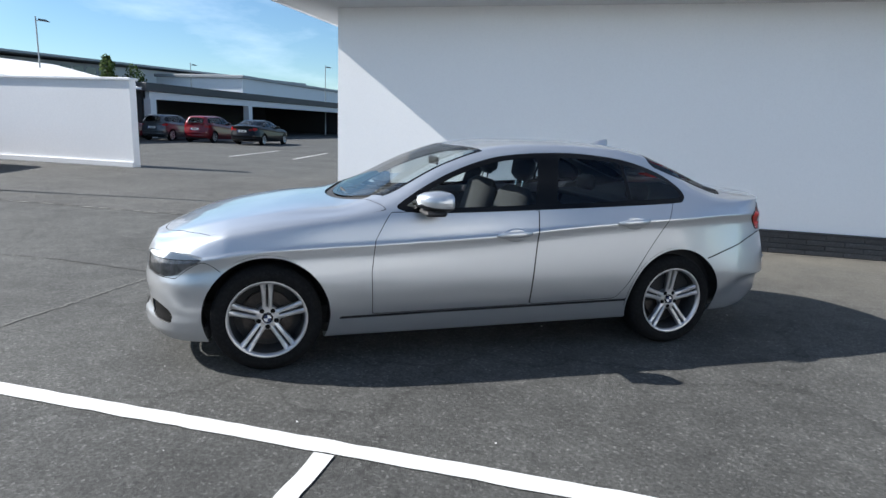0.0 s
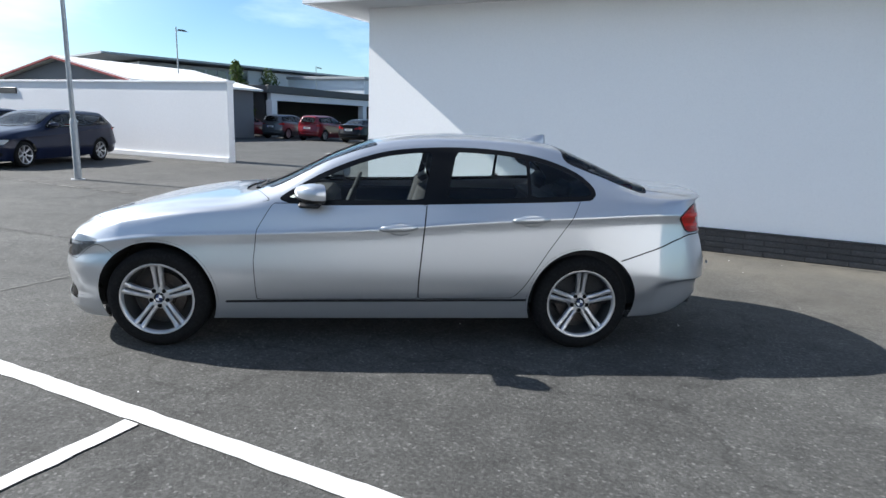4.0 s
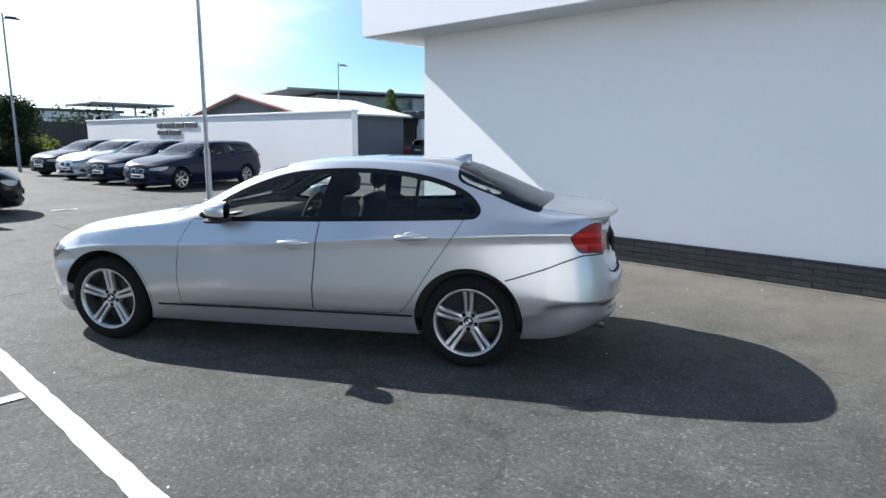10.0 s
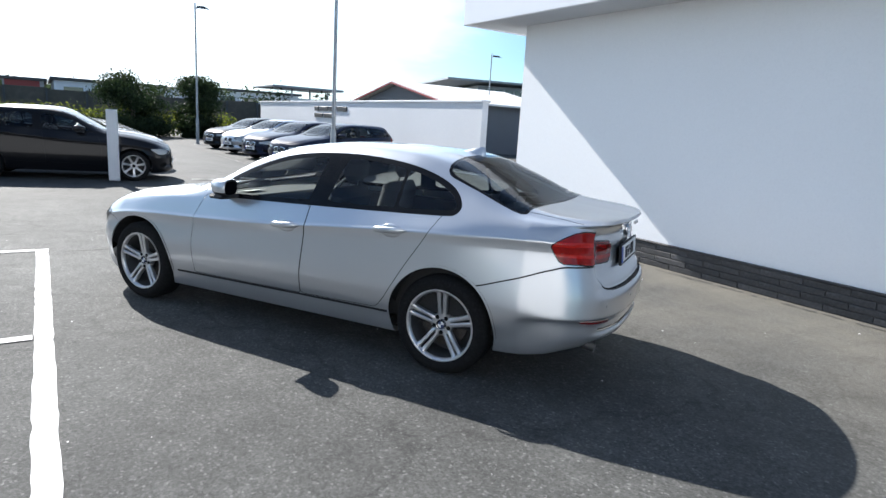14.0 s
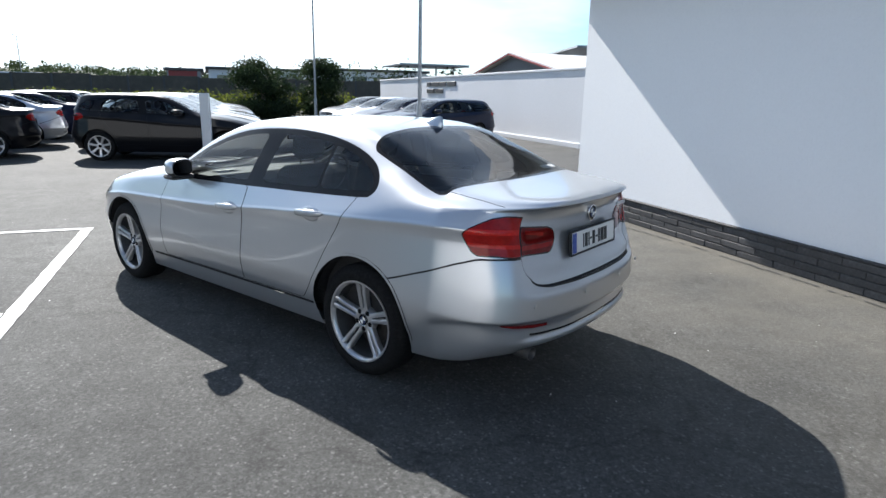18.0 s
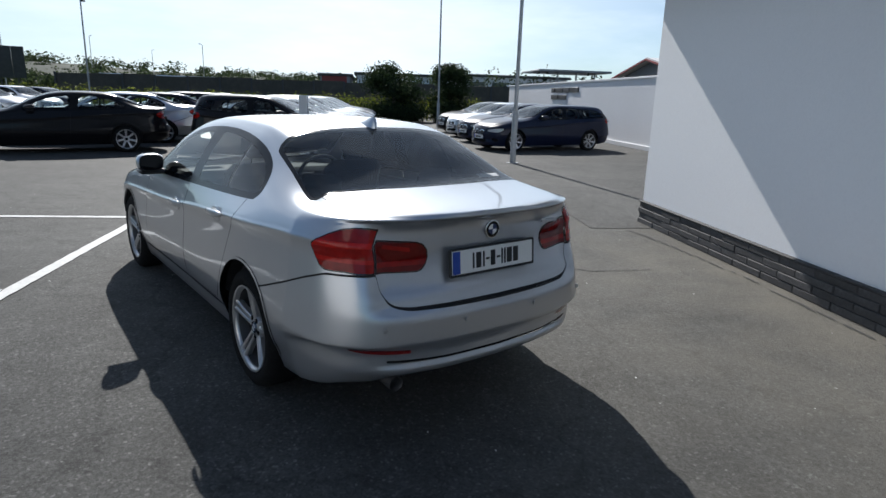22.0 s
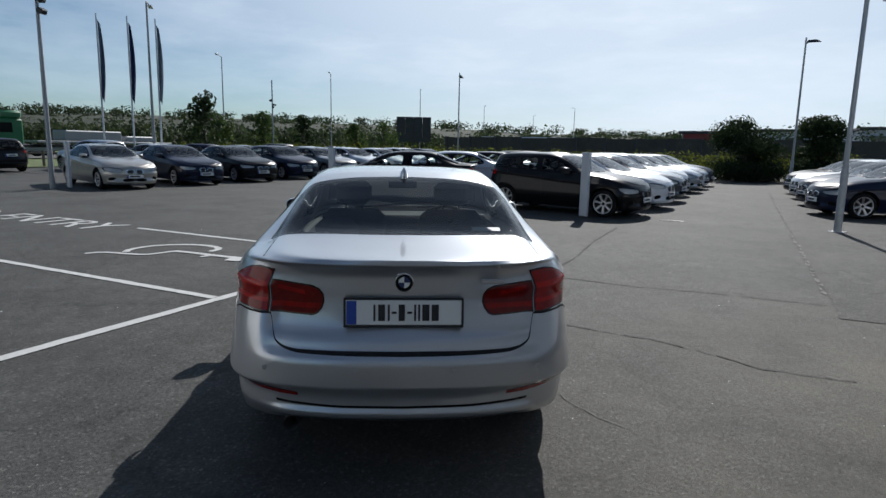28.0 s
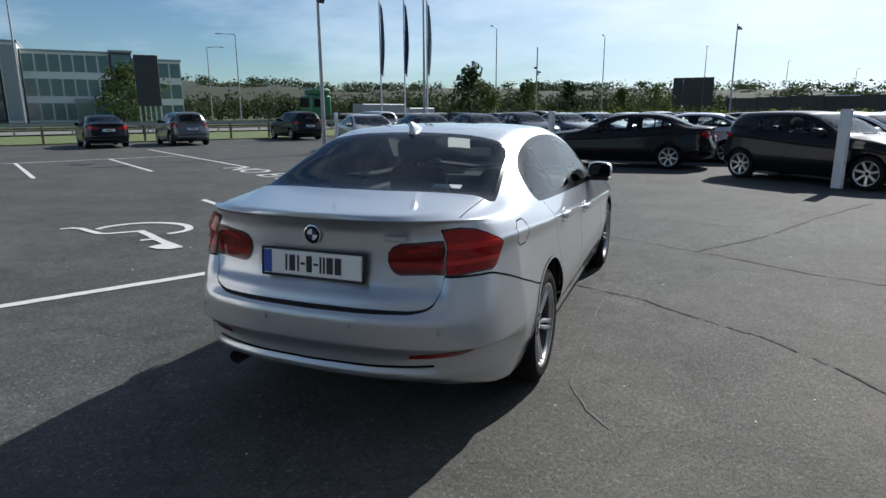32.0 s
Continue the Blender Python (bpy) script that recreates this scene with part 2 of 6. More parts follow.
# grey of the added light-bouncing wall behind the walker
BOUNCE_GREY = material("bounce_wall_grey", (0.60, 0.605, 0.61), 0.7, grain=0.1, scale=8, stain=0.2, stain_scale=0.5, dark=(0.48, 0.485, 0.49))
SLATE = material("slate_brick", (0.048, 0.049, 0.052), 0.75, grain=0.5, scale=30, stain=0.4, stain_scale=5, dark=(0.03, 0.03, 0.032), bump=0.5, bump_scale=50, per_object=0.2)
MORTAR = material("dark_mortar", (0.05, 0.05, 0.052), 0.9, grain=0.3, scale=60, bump=0.3)
JOINT = material("crumbling_joint", (0.17, 0.165, 0.155), 0.9, grain=0.4, scale=40, stain=0.4, stain_scale=4, dark=(0.09, 0.09, 0.085))
KERB = material("kerb_concrete", (0.36, 0.35, 0.33), 0.85, grain=0.35, scale=30, stain=0.5, stain_scale=2, dark=(0.18, 0.17, 0.16), bump=0.3)
GRASS = material("grass", (0.075, 0.115, 0.028), 0.9, grain=0.7, scale=6, stain=0.6, stain_scale=0.25, dark=(0.10, 0.10, 0.035), bump=0.6, bump_scale=12)
ROAD = material("road_surface", (0.16, 0.155, 0.145), 0.85, grain=0.3, scale=12, stain=0.3, stain_scale=0.2, dark=(0.11, 0.11, 0.105))
STEEL = material("galvanised_steel", (0.30, 0.315, 0.325), 0.5, 0.4, grain=0.2, scale=12, stain=0.3, stain_scale=3, dark=(0.3, 0.31, 0.32))
DARKMETAL = material("dark_metal", (0.05, 0.052, 0.055), 0.5, 0.4, stain=0.3, stain_scale=3, dark=(0.02, 0.02, 0.02))


# ---- mesh helpers ----
class Shape:
    """Corners and faces gathered for one mesh."""

    def __init__(self):
        self.v, self.f = [], []

    def add(self, verts, faces, m=None):
        k = len(self.v)
        self.v += [tuple(m @ Vector(p)) for p in verts] if m is not None else [tuple(p) for p in verts]
        self.f += [tuple(k + i for i in f) for f in faces]
        return self

    def box(self, x0, x1, y0, y1, z0, z1, bev=0.0, m=None):
        if bev <= 0:
            v = [(x, y, z) for z in (z0, z1) for y in (y0, y1) for x in (x0, x1)]
            f = [(0, 2, 3, 1), (4, 5, 7, 6), (0, 1, 5, 4), (2, 6, 7, 3), (0, 4, 6, 2), (1, 3, 7, 5)]
            return self.add(v, f, m)
        b = min(bev, (x1 - x0) * 0.49, (y1 - y0) * 0.49, (z1 - z0) * 0.49)
        ring = lambda i: [(x0 + b - i, y0 + b - i), (x1 - b + i, y0 + b - i), (x1 - b + i, y1 - b + i), (x0 + b - i, y1 - b + i)]
        inner = ring(0)
        rows = []
        rows.append([(x, y, z0) for x, y in inner])
        out = [(x0, y0 + b), (x0 + b, y0), (x1 - b, y0), (x1, y0 + b), (x1, y1 - b), (x1 - b, y1), (x0 + b, y1), (x0, y1 - b)]
        rows.append([(x, y, z0 + b) for x, y in out])
        rows.append([(x, y, z1 - b) for x, y in out])
        rows.append([(x, y, z1) for x, y in inner])
        v = [p for r in rows for p in r]
        f = [(3, 2, 1, 0)]
        for i in range(4):
            f.append((i, 4 + 2 * i, 4 + 2 * i + 1))
            j = (i + 1) % 4
            f.append((i, 4 + 2 * i + 1, 4 + (2 * i + 2) % 8, j))
        for i in range(8):
            j = (i + 1) % 8
            f.append((4 + i, 12 + i, 12 + j, 4 + j)[::-1])
        for i in range(4):
            j = (i + 1) % 4
            f.append((20 + i, 12 + 2 * i + 1, 12 + 2 * i))
            f.append((20 + i, 20 + j, 12 + (2 * i + 2) % 8, 12 + 2 * i + 1))
        f.append((20, 21, 22, 23))
        return self.add(v, f, m)

    def tube(self, path, radii, sides=12, caps=True):
        """A round bar along a line of points; radii one or one a point."""
        pts = [Vector(p) for p in path]
        rs = radii if isinstance(radii, (list, tuple)) else [radii] * len(pts)
        v, f = [], []
        up = Vector((0, 0, 1))
        d0 = (pts[1] - pts[0]).normalized()
        if abs(d0.dot(up)) > 0.9:
            up = Vector((1, 0, 0))
        for i, p in enumerate(pts):
            d = (pts[min(i + 1, len(pts) - 1)] - pts[max(i - 1, 0)]).normalized()
            a = d.cross(up).normalized()
            b = d.cross(a).normalized()
            for k in range(sides):
                t = 2 * math.pi * k / sides
                v.append(p + (a * math.cos(t) + b * math.sin(t)) * rs[i])
        for i in range(len(pts) - 1):
            for k in range(sides):
                j = (k + 1) % sides
                f.append((i * sides + k, i * sides + j, (i + 1) * sides + j, (i + 1) * sides + k))
        if caps:
            f.append(tuple(range(sides))[::-1])
            f.append(tuple((len(pts) - 1) * sides + k for k in range(sides)))
        return self.add(v, f)

    def lathe(self, profile, sides=32, m=None, close=False):
        """A profile of (radius, height) turned round the local z axis."""
        v = [(r * math.cos(2 * math.pi * k / sides), r * math.sin(2 * math.pi * k / sides), h) for r, h in profile for k in range(sides)]
        f = []
        for i in range(len(profile) - 1):
            for k in range(sides):
                j = (k + 1) % sides
                f.append((i * sides + k, i * sides + j, (i + 1) * sides + j, (i + 1) * sides + k))
        return self.add(v, f, m)

    def prism(self, outline, z0, z1, m=None):
        n = len(outline)
        v = [(x, y, z0) for x, y in outline] + [(x, y, z1) for x, y in outline]
        f = [tuple(range(n))[::-1], tuple(range(n, 2 * n))] + [(i, (i + 1) % n, n + (i + 1) % n, n + i) for i in range(n)]
        return self.add(v, f, m)

    def mesh(self, name, mat, smooth=None):
        me = bpy.data.meshes.new(name)
        me.from_pydata(self.v, [], self.f)
        me.materials.append(mat)
        if smooth is not None:
            me.polygons.foreach_set("use_smooth", [True] * len(me.polygons))
            if smooth < 179:
                me.set_sharp_from_angle(angle=radians(smooth))
        me.update()
        return me


def part(name, shape, mat, parent=None, label="", smooth=None):
    me = shape if isinstance(shape, bpy.types.Mesh) else shape.mesh(name, mat, smooth)
    ob = new(name, me)
    if parent is not None:
        ob.parent = parent
    return tagged(ob, label)


def thing(name, label, category, group="", kind="", m=None):
    ob = new(name)
    if m is not None:
        ob.matrix_basis = m
    return tagged(ob, label, category, group, kind)


def structure(name, shape, mat, label, category, smooth=None):
    return tagged(part(name, shape, mat, None, "", smooth), label, category, "", "structure")


# ---- ground ----
def sheet(x0, x1, y0, y1, z, nx=1, ny=1):
    s = Shape()
    v = [(x0 + (x1 - x0) * i / nx, y0 + (y1 - y0) * j / ny, z) for j in range(ny + 1) for i in range(nx + 1)]
    f = [(j * (nx + 1) + i, j * (nx + 1) + i + 1, (j + 1) * (nx + 1) + i + 1, (j + 1) * (nx + 1) + i) for j in range(ny) for i in range(nx)]
    return s.add(v, f)


structure("ground", sheet(-1500, 1500, -1500, 1500, 0.0), ASPHALT, "dark grey coarse asphalt of a sunlit car park", "ground")


def slab(x0, x1, y0, y1, z, wob=0.0, seed=1):
    """A thin patch with a slightly uneven edge."""
    rng = random.Random(seed)
    pts = []
    n = 40
    for i in range(n):
        pts.append((x0 + (x1 - x0) * i / n, y0 + rng.uniform(-wob, wob)))
    for i in range(6):
        pts.append((x1 + rng.uniform(-wob, wob), y0 + (y1 - y0) * i / 6))
    for i in range(n):
        pts.append((x1 - (x1 - x0) * i / n, y1 + rng.uniform(-wob, wob)))
    for i in range(6):
        pts.append((x0 + rng.uniform(-wob, wob), y1 - (y1 - y0) * i / 6))
    return Shape().add([(x, y, z) for x, y in pts], [tuple(range(len(pts)))])


structure("pavement", slab(-40.0, -3.6, 8.02, 14.6, 0.006, 0.03, 5), ASPHALT_OLD, "older patched asphalt strip along the boundary wall", "pavement")
structure("verge", slab(-120, 60, -42.0, -28.2, 0.05, 0.25, 11), GRASS, "rough grass verge beside the car park", "grass")
structure("road", slab(-300, 300, -53.0, -43.0, 0.12, 0.05, 13), ROAD, "pale grey asphalt road beyond the verge", "road")
structure("far_verge", slab(-300, 300, -140.0, -54.0, 0.20, 0.3, 15), GRASS, "grass field across the road", "grass")

# ---- the white building ----
bx0, by0, bH = -4.03, 8.9, 3.18
structure("wall_south", Shape().box(bx0, 26.0, by0, by0 + 0.3, 0.0, bH + 0.45), WALL, "smooth white rendered building wall", "wall")
structure("wall_west", Shape().box(bx0, bx0 + 0.3, by0 + 0.3, 26.0, 0.0, bH + 0.45), WALL, "smooth white rendered end wall of the building", "wall")
structure("wall_east", Shape().box(25.7, 26.0, by0 + 0.3, 26.0, 0.0, bH + 0.45), WALL, "plain white closing wall of the building", "wall")
structure("wall_north", Shape().box(bx0, 26.0, 26.0, 26.3, 0.0, bH + 0.45), WALL, "plain white closing wall of the building", "wall")
roof = thing("flat_roof", "white flat roof with a deep overhanging fascia", "roof", kind="structure")
part("soffit", Shape().box(bx0 - 0.70, 26.0, by0 - 0.66, 27.0, bH, bH + 0.03), SOFFIT, roof, "pale grey soffit panels")
part("fascia", Shape().box(bx0 - 0.74, 26.0, by0 - 0.70, by0 - 0.66, bH - 0.015, bH + 0.62, 0.008), FASCIA, roof)
part("fascia", Shape().box(bx0 - 0.74, bx0 - 0.70, by0 - 0.66, 27.0, bH - 0.015, bH + 0.62, 0.008), FASCIA, roof)
part("deck", Shape().box(bx0 - 0.70, 26.0, by0 - 0.66, 27.0, bH + 0.5, bH + 0.58), SOFFIT, roof)

# boundary wall behind the row of cars
bw = tagged(new("boundary_wall"), "long white rendered boundary wall with a capping", "wall", "", "structure")
part("render", Shape().box(-38.0, -13.1, 14.85, 15.1, 0.0, 2.44), WALL_OLD, bw)
part("capping", Shape().box(-38.05, -13.05, 14.80, 15.15, 2.44, 2.52, 0.012), WALL_OLD, bw)
part("base_course", Shape().box(-38.0, -13.08, 14.78, 14.85, 0.0, 0.16, 0.01), WALL_OLD, bw)

# unseen wall added behind the walker, for bounced light and reflections on the saloon
structure("showroom_wall", Shape().box(12.4, 12.8, -28.0, 0.8, 0.0, 7.4), BOUNCE_GREY, "plain grey unseen wall added to bounce light into the car park", "wall")

# ---- cars: the body builder ----
def pchip(xs, ys, xq):
    """A smooth curve through points that never overshoots."""
    xs, ys, xq = np.asarray(xs, float), np.asarray(ys, float), np.asarray(xq, float)
    h = np.diff(xs)
    d = np.diff(ys) / h
    m = np.zeros(len(xs))
    m[0], m[-1] = d[0], d[-1]
    for i in range(1, len(xs) - 1):
        if d[i - 1] * d[i] > 0:
            w1, w2 = 2 * h[i] + h[i - 1], h[i] + 2 * h[i - 1]
            m[i] = (w1 + w2) / (w1 / d[i - 1] + w2 / d[i])
    q = np.clip(xq, xs[0], xs[-1])
    k = np.clip(np.searchsorted(xs, q, side="right") - 1, 0, len(h) - 1)
    t = (q - xs[k]) / h[k]
    return ((1 + 2 * t) * (1 - t) ** 2 * ys[k] + t * (1 - t) ** 2 * h[k] * m[k] + t * t * (3 - 2 * t) * ys[k + 1] + t * t * (t - 1) * h[k] * m[k + 1])


def curve(points):
    pts = sorted(points)
    xs, ys = [p[0] for p in pts], [p[1] for p in pts]
    return lambda x: pchip(xs, ys, x)


def sdf(poly, px, py):
    """Signed distance to a closed outline, below zero inside."""
    px, py = np.asarray(px), np.asarray(py)
    best = np.full(px.shape, 1e9)
    inside = np.zeros(px.shape, bool)
    n = len(poly)
    for i in range(n):
        (ax, ay), (bx, by) = poly[i], poly[(i + 1) % n]
        ex, ey = bx - ax, by - ay
        wx, wy = px - ax, py - ay
        t = np.clip((wx * ex + wy * ey) / (ex * ex + ey * ey + 1e-12), 0, 1)
        best = np.minimum(best, (wx - t * ex) ** 2 + (wy - t * ey) ** 2)
        if abs(ey) > 1e-12:
            c = ((ay <= py) & (by > py)) | ((by <= py) & (ay > py))
            inside ^= c & (px < ax + (py - ay) / ey * ex)
    return np.where(inside, -1, 1) * np.sqrt(best)


def rounded(poly, times=2):
    """An outline with its corners cut, again and again."""
    for _ in range(times):
        out = []
        for i in range(len(poly)):
            (ax, ay), (bx, by) = poly[i], poly[(i + 1) % len(poly)]
            out += [(ax * 0.75 + bx * 0.25, ay * 0.75 + by * 0.25), (ax * 0.25 + bx * 0.75, ay * 0.25 + by * 0.75)]
        poly = out
    return poly


SEDAN = dict(
    length=(2.18, -2.460),
    low=[(2.2, 0.185), (1.7, 0.175), (1.0, 0.178), (-0.6, 0.194), (-1.2, 0.203), (-1.8, 0.218), (-2.1, 0.252), (-2.3, 0.290), (-2.47, 0.305)],
    width=[(-2.47, 0.880), (-1.9, 0.892), (-1.4, 0.905), (-0.8, 0.899), (0, 0.893), (0.8, 0.892), (1.4, 0.900), (1.65, 0.892), (2.2, 0.890)],
    crease=[(2.2, 0.62), (1.9, 0.668), (1.4, 0.740), (0.7, 0.772), (0, 0.81), (-0.6, 0.865), (-1.4, 0.92), (-2.0, 0.945), (-2.47, 0.92)],
    belt=[(2.2, 0.680), (1.9, 0.757), (1.6, 0.828), (1.2, 0.889), (0.8, 0.928), (0.67, 0.942), (-0.3, 0.968), (-1.4, 1.015), (-1.7, 1.022), (-2.0, 1.018), (-2.2, 1.026), (-2.47, 1.034)],
    belt_y=[(2.2, 0.81), (1.6, 0.832), (1.2, 0.838), (0.67, 0.830), (-0.3, 0.834), (-1.2, 0.836), (-1.5, 0.830), (-1.9, 0.805), (-2.47, 0.768)],
    rail_y=[(2.2, 0.62), (1.9, 0.66), (1.4, 0.69), (0.95, 0.735), (0.7, 0.73), (0.26, 0.662), (0, 0.628), (-0.4, 0.610), (-1.0, 0.600), (-1.26, 0.612), (-1.5, 0.638), (-1.9, 0.694), (-2.1, 0.712), (-2.47, 0.712)],
    rail=[(2.2, 0.712), (1.9, 0.815), (1.4, 0.918), (0.95, 0.960), (0.7, 1.03), (0.26, 1.245), (0, 1.325), (-0.4, 1.368), (-1.0, 1.345), (-1.26, 1.285), (-1.5, 1.20), (-1.9, 1.070), (-2.1, 1.060), (-2.47, 1.058)],
    top=[(2.2, 0.735), (2.0, 0.820), (1.6, 0.908), (1.2, 0.975), (0.95, 0.995), (0.8, 1.045), (0.26, 1.30), (0, 1.385), (-0.3, 1.422), (-0.6, 1.430), (-1.0, 1.418), (-1.25, 1.383), (-1.5, 1.29), (-1.92, 1.122), (-2.1, 1.098), (-2.38, 1.080), (-2.47, 1.074)],
    tail=[(0.25, 0.16), (0.30, 0.11), (0.335, 0.055), (0.352, 0.030), (0.375, 0.025), (0.395, 0.036), (0.44, 0.036), (0.468, 0.026), (0.485, 0.010), (0.505, 0.0), (0.61, 0.0), (0.64, 0.010), (0.656, 0.032), (0.668, 0.044), (0.70, 0.044), (0.716, 0.060), (0.735, 0.080), (0.76, 0.094), (0.82, 0.106), (0.90, 0.112), (0.98, 0.111), (1.012, 0.100), (1.035, 0.080), (1.046, 0.056), (1.053, 0.05), (1.2, 0.05)],
    dlo=[(0.70, 0.950), (0.5, 1.086), (0.26, 1.211), (0, 1.301), (-0.2, 1.334), (-0.45, 1.350), (-0.7, 1.350), (-1.0, 1.322), (-1.2, 1.274), (-1.37, 1.204), (-1.455, 1.130), (-1.476, 1.08), (-1.455, 1.04), (-1.41, 1.026), (-0.3, 0.978)],
    pillars=(-0.300, -0.455, -1.005, -1.03),
    screen=(0.93, 0.07), rear=(-1.245, -1.93), rear_in=-0.12,
    doors=[[(0.66, 0.97), (0.705, 0.90), (0.762, 0.80), (0.785, 0.6), (0.775, 0.33), (-0.285, 0.347), (-0.29, 0.5), (-0.335, 0.985)],
           [(-0.335, 1.0), (-0.29, 0.5), (-0.285, 0.347), (-0.93, 0.365), (-1.00, 0.45), (-1.15, 0.694), (-1.29, 0.90), (-1.375, 1.05), (-1.2, 1.1)]],
    axles=(1.405, -1.405), arch=0.372, hub_z=0.327,
    notch=True,
)


def stretched(spec, kx=1.0, kz=1.0, **other):
    """Another car's shape out of a spec: longer or taller, with some curves of its own."""
    out = dict(spec)
    for k in ("low", "width", "crease", "belt", "belt_y", "rail_y", "rail", "top"):
        zz = 1.0 if k in ("width", "belt_y", "rail_y", "low") else kz
        out[k] = [(x * kx, v * zz) for x, v in spec[k]]
    out["tail"] = [(z * kz, v) for z, v in spec["tail"]]
    out["length"] = tuple(v * kx for v in spec["length"])
    out["dlo"] = [(x * kx, z * kz) for x, z in spec["dlo"]]
    out["pillars"] = tuple(v * kx for v in spec["pillars"])
    out["screen"], out["rear"] = tuple(v * kx for v in spec["screen"]), tuple(v * kx for v in spec["rear"])
    out["doors"] = [[(x * kx, z * kz) for x, z in d] for d in spec["doors"]]
    out["axles"] = tuple(v * kx for v in spec["axles"])
    out.update(other)
    return out


class Skin:
    """One half of a car's outer skin, cut into panels along curves."""

    def __init__(self, S, step=0.05, ends=18, sub=4):
        self.S = S
        tip, tail = S["length"]
        fx = curve([(0, tip), (0.3, tip - 0.018), (0.55, tip - 0.062), (0.75, tip - 0.13), (0.88, tip - 0.22), (0.96, tip - 0.35), (1.0, tip - 0.53)])
        rx = curve([(0, tail), (0.3, tail + 0.01), (0.55, tail + 0.045), (0.75, tail + 0.11), (0.88, tail + 0.21), (0.95, tail + 0.33), (1.0, tail + 0.52)])
        e = np.sin(np.linspace(0, 1, ends) * np.pi / 2)
        e = 0.5 * e + 0.5 * np.linspace(0, 1, ends)
        mid = np.arange(tip - 0.53 - step, tail + 0.52 + step * 0.5, -step)
        xb = np.concatenate([fx(e), mid, rx(e)[::-1]])
        s = np.concatenate([e, np.ones(len(mid)), e[::-1]])
        c = {k: curve(S[k])(xb) for k in ("low", "width", "crease", "belt", "belt_y", "rail_y", "rail", "top")}
        W, zb, zc, z9, y9, yr, zr, zt = (c[k] for k in ("width", "low", "crease", "belt", "belt_y", "rail_y", "rail", "top"))
        sill = zb + 0.12
        Y = [0.78 * W, 0.900 * W, 0.930 * W, 0.954 * W, 0.988 * W, W, 0.982 * W, 0.988 * W, 0.975 * W, y9,
             (y9 + yr) / 2 + 0.018, yr, 0.87 * yr, 0.46 * yr, 0 * yr]
        Z = [zb, zb + 0.004, zb + 0.05, sill, np.minimum(0.42, zc - 0.2), np.minimum(0.53, zc - 0.12), zc - 0.055, zc, np.minimum(zc + 0.026, (zc + z9) / 2), z9,
             (z9 + zr) / 2 + 0.004, zr, zr + 0.60 * (zt - zr), zr + 0.93 * (zt - zr), zt]
        # behind the rear wheel the lower bumper tucks in under a fold, and the shoulders narrow to the lamps
        sm = lambda t: np.clip(t, 0, 1) ** 2 * (3 - 2 * np.clip(t, 0, 1))
        back = S["axles"][1] - S["arch"]
        wf = sm((back - 0.02 - xb) / 0.34)
        for k, zk, yk in ((2, zb + 0.03, 0.93), (3, 0.392, 0.952), (4, 0.480, 0.960), (5, 0.506, 0.998)):
            Z[k] = Z[k] + wf * (zk - Z[k])
            Y[k] = Y[k] + wf * (yk * W - Y[k])
        neck = 1 - 0.050 * sm((-1.25 * (S["axles"][0] / 1.405) - xb) / 0.9)
        for k in (6, 7, 8):
            Y[k] = Y[k] * neck
        n = len(Y)
        q = np.linspace(0, n - 1, (n - 1) * sub + 1)
        if sub > 6:
            q = np.unique(np.concatenate([q, np.linspace(5, 6, 25)]))
        Y, Z = np.array(Y), np.array(Z)
        yy = np.array([pchip(range(n), Y[:, i], q) for i in range(len(xb))])
        zz = np.array([pchip(range(n), Z[:, i], q) for i in range(len(xb))])
        dF = curve([(0.15, -0.05), (0.20, -0.01), (0.25, 0.018), (0.31, 0.014), (0.35, -0.014), (0.42, -0.010), (0.50, 0), (0.58, -0.008), (0.66, -0.022), (0.72, -0.05), (0.8, -0.085), (1.5, -0.1)])
        dR = curve(S["tail"])
        kt = S["tail"][-1][0] / 1.2
        dC = curve([(z * kt, v) for z, v in ((0.25, 0.15), (0.33, 0.06), (0.375, 0.035), (0.44, 0.036), (0.47, 0.026), (0.485, 0.010), (0.505, 0.0), (0.62, 0.004), (0.72, 0.024), (0.82, 0.058), (0.92, 0.082), (1.0, 0.094), (1.03, 0.088), (1.055, 0.055), (1.2, 0.05))])
        wF, wR = sm((xb - (tip - 0.6)) / 0.6), sm(((tail + 0.5) - xb) / 0.5)
        # distance round the plan, from the rear's middle and from the front's
        plan = np.stack([xb, s * W], -1)
        seg = np.concatenate([[0], np.cumsum(np.hypot(*np.diff(plan, axis=0).T))])
        uf, ur = seg, seg[-1] - seg
        round_it = sm((ur - 0.60) / 0.12)[:, None]
        xx = xb[:, None] + wF[:, None] * dF(zz) + wR[:, None] * (dR(zz) * (1 - round_it) + dC(zz) * round_it)
        yy = yy * s[:, None]
        nr, nv = yy.shape
        P = np.stack([xx, yy, zz], -1)
        nrm = np.zeros_like(P)
        a, b, cc, d = P[:-1, :-1], P[1:, :-1], P[1:, 1:], P[:-1, 1:]
        fn = np.cross(cc - a, d - b)
        for sl in ((slice(0, -1), slice(0, -1)), (slice(1, None), slice(0, -1)), (slice(1, None), slice(1, None)), (slice(0, -1), slice(1, None))):
            nrm[sl] += fn
        edge = yy < 1e-6
        nrm[edge, 1] = 0
        nrm /= np.linalg.norm(nrm, axis=-1, keepdims=True) + 1e-12
        if nrm[nr // 2, nv // 3, 1] < 0:
            nrm = -nrm
        A = np.concatenate([P.reshape(-1, 3), nrm.reshape(-1, 3), np.tile(q, nr)[:, None], np.repeat(uf, nv)[:, None], np.repeat(ur, nv)[:, None]], 1)
        self.A = [tuple(r) for r in A.tolist()]
        self.polys = []
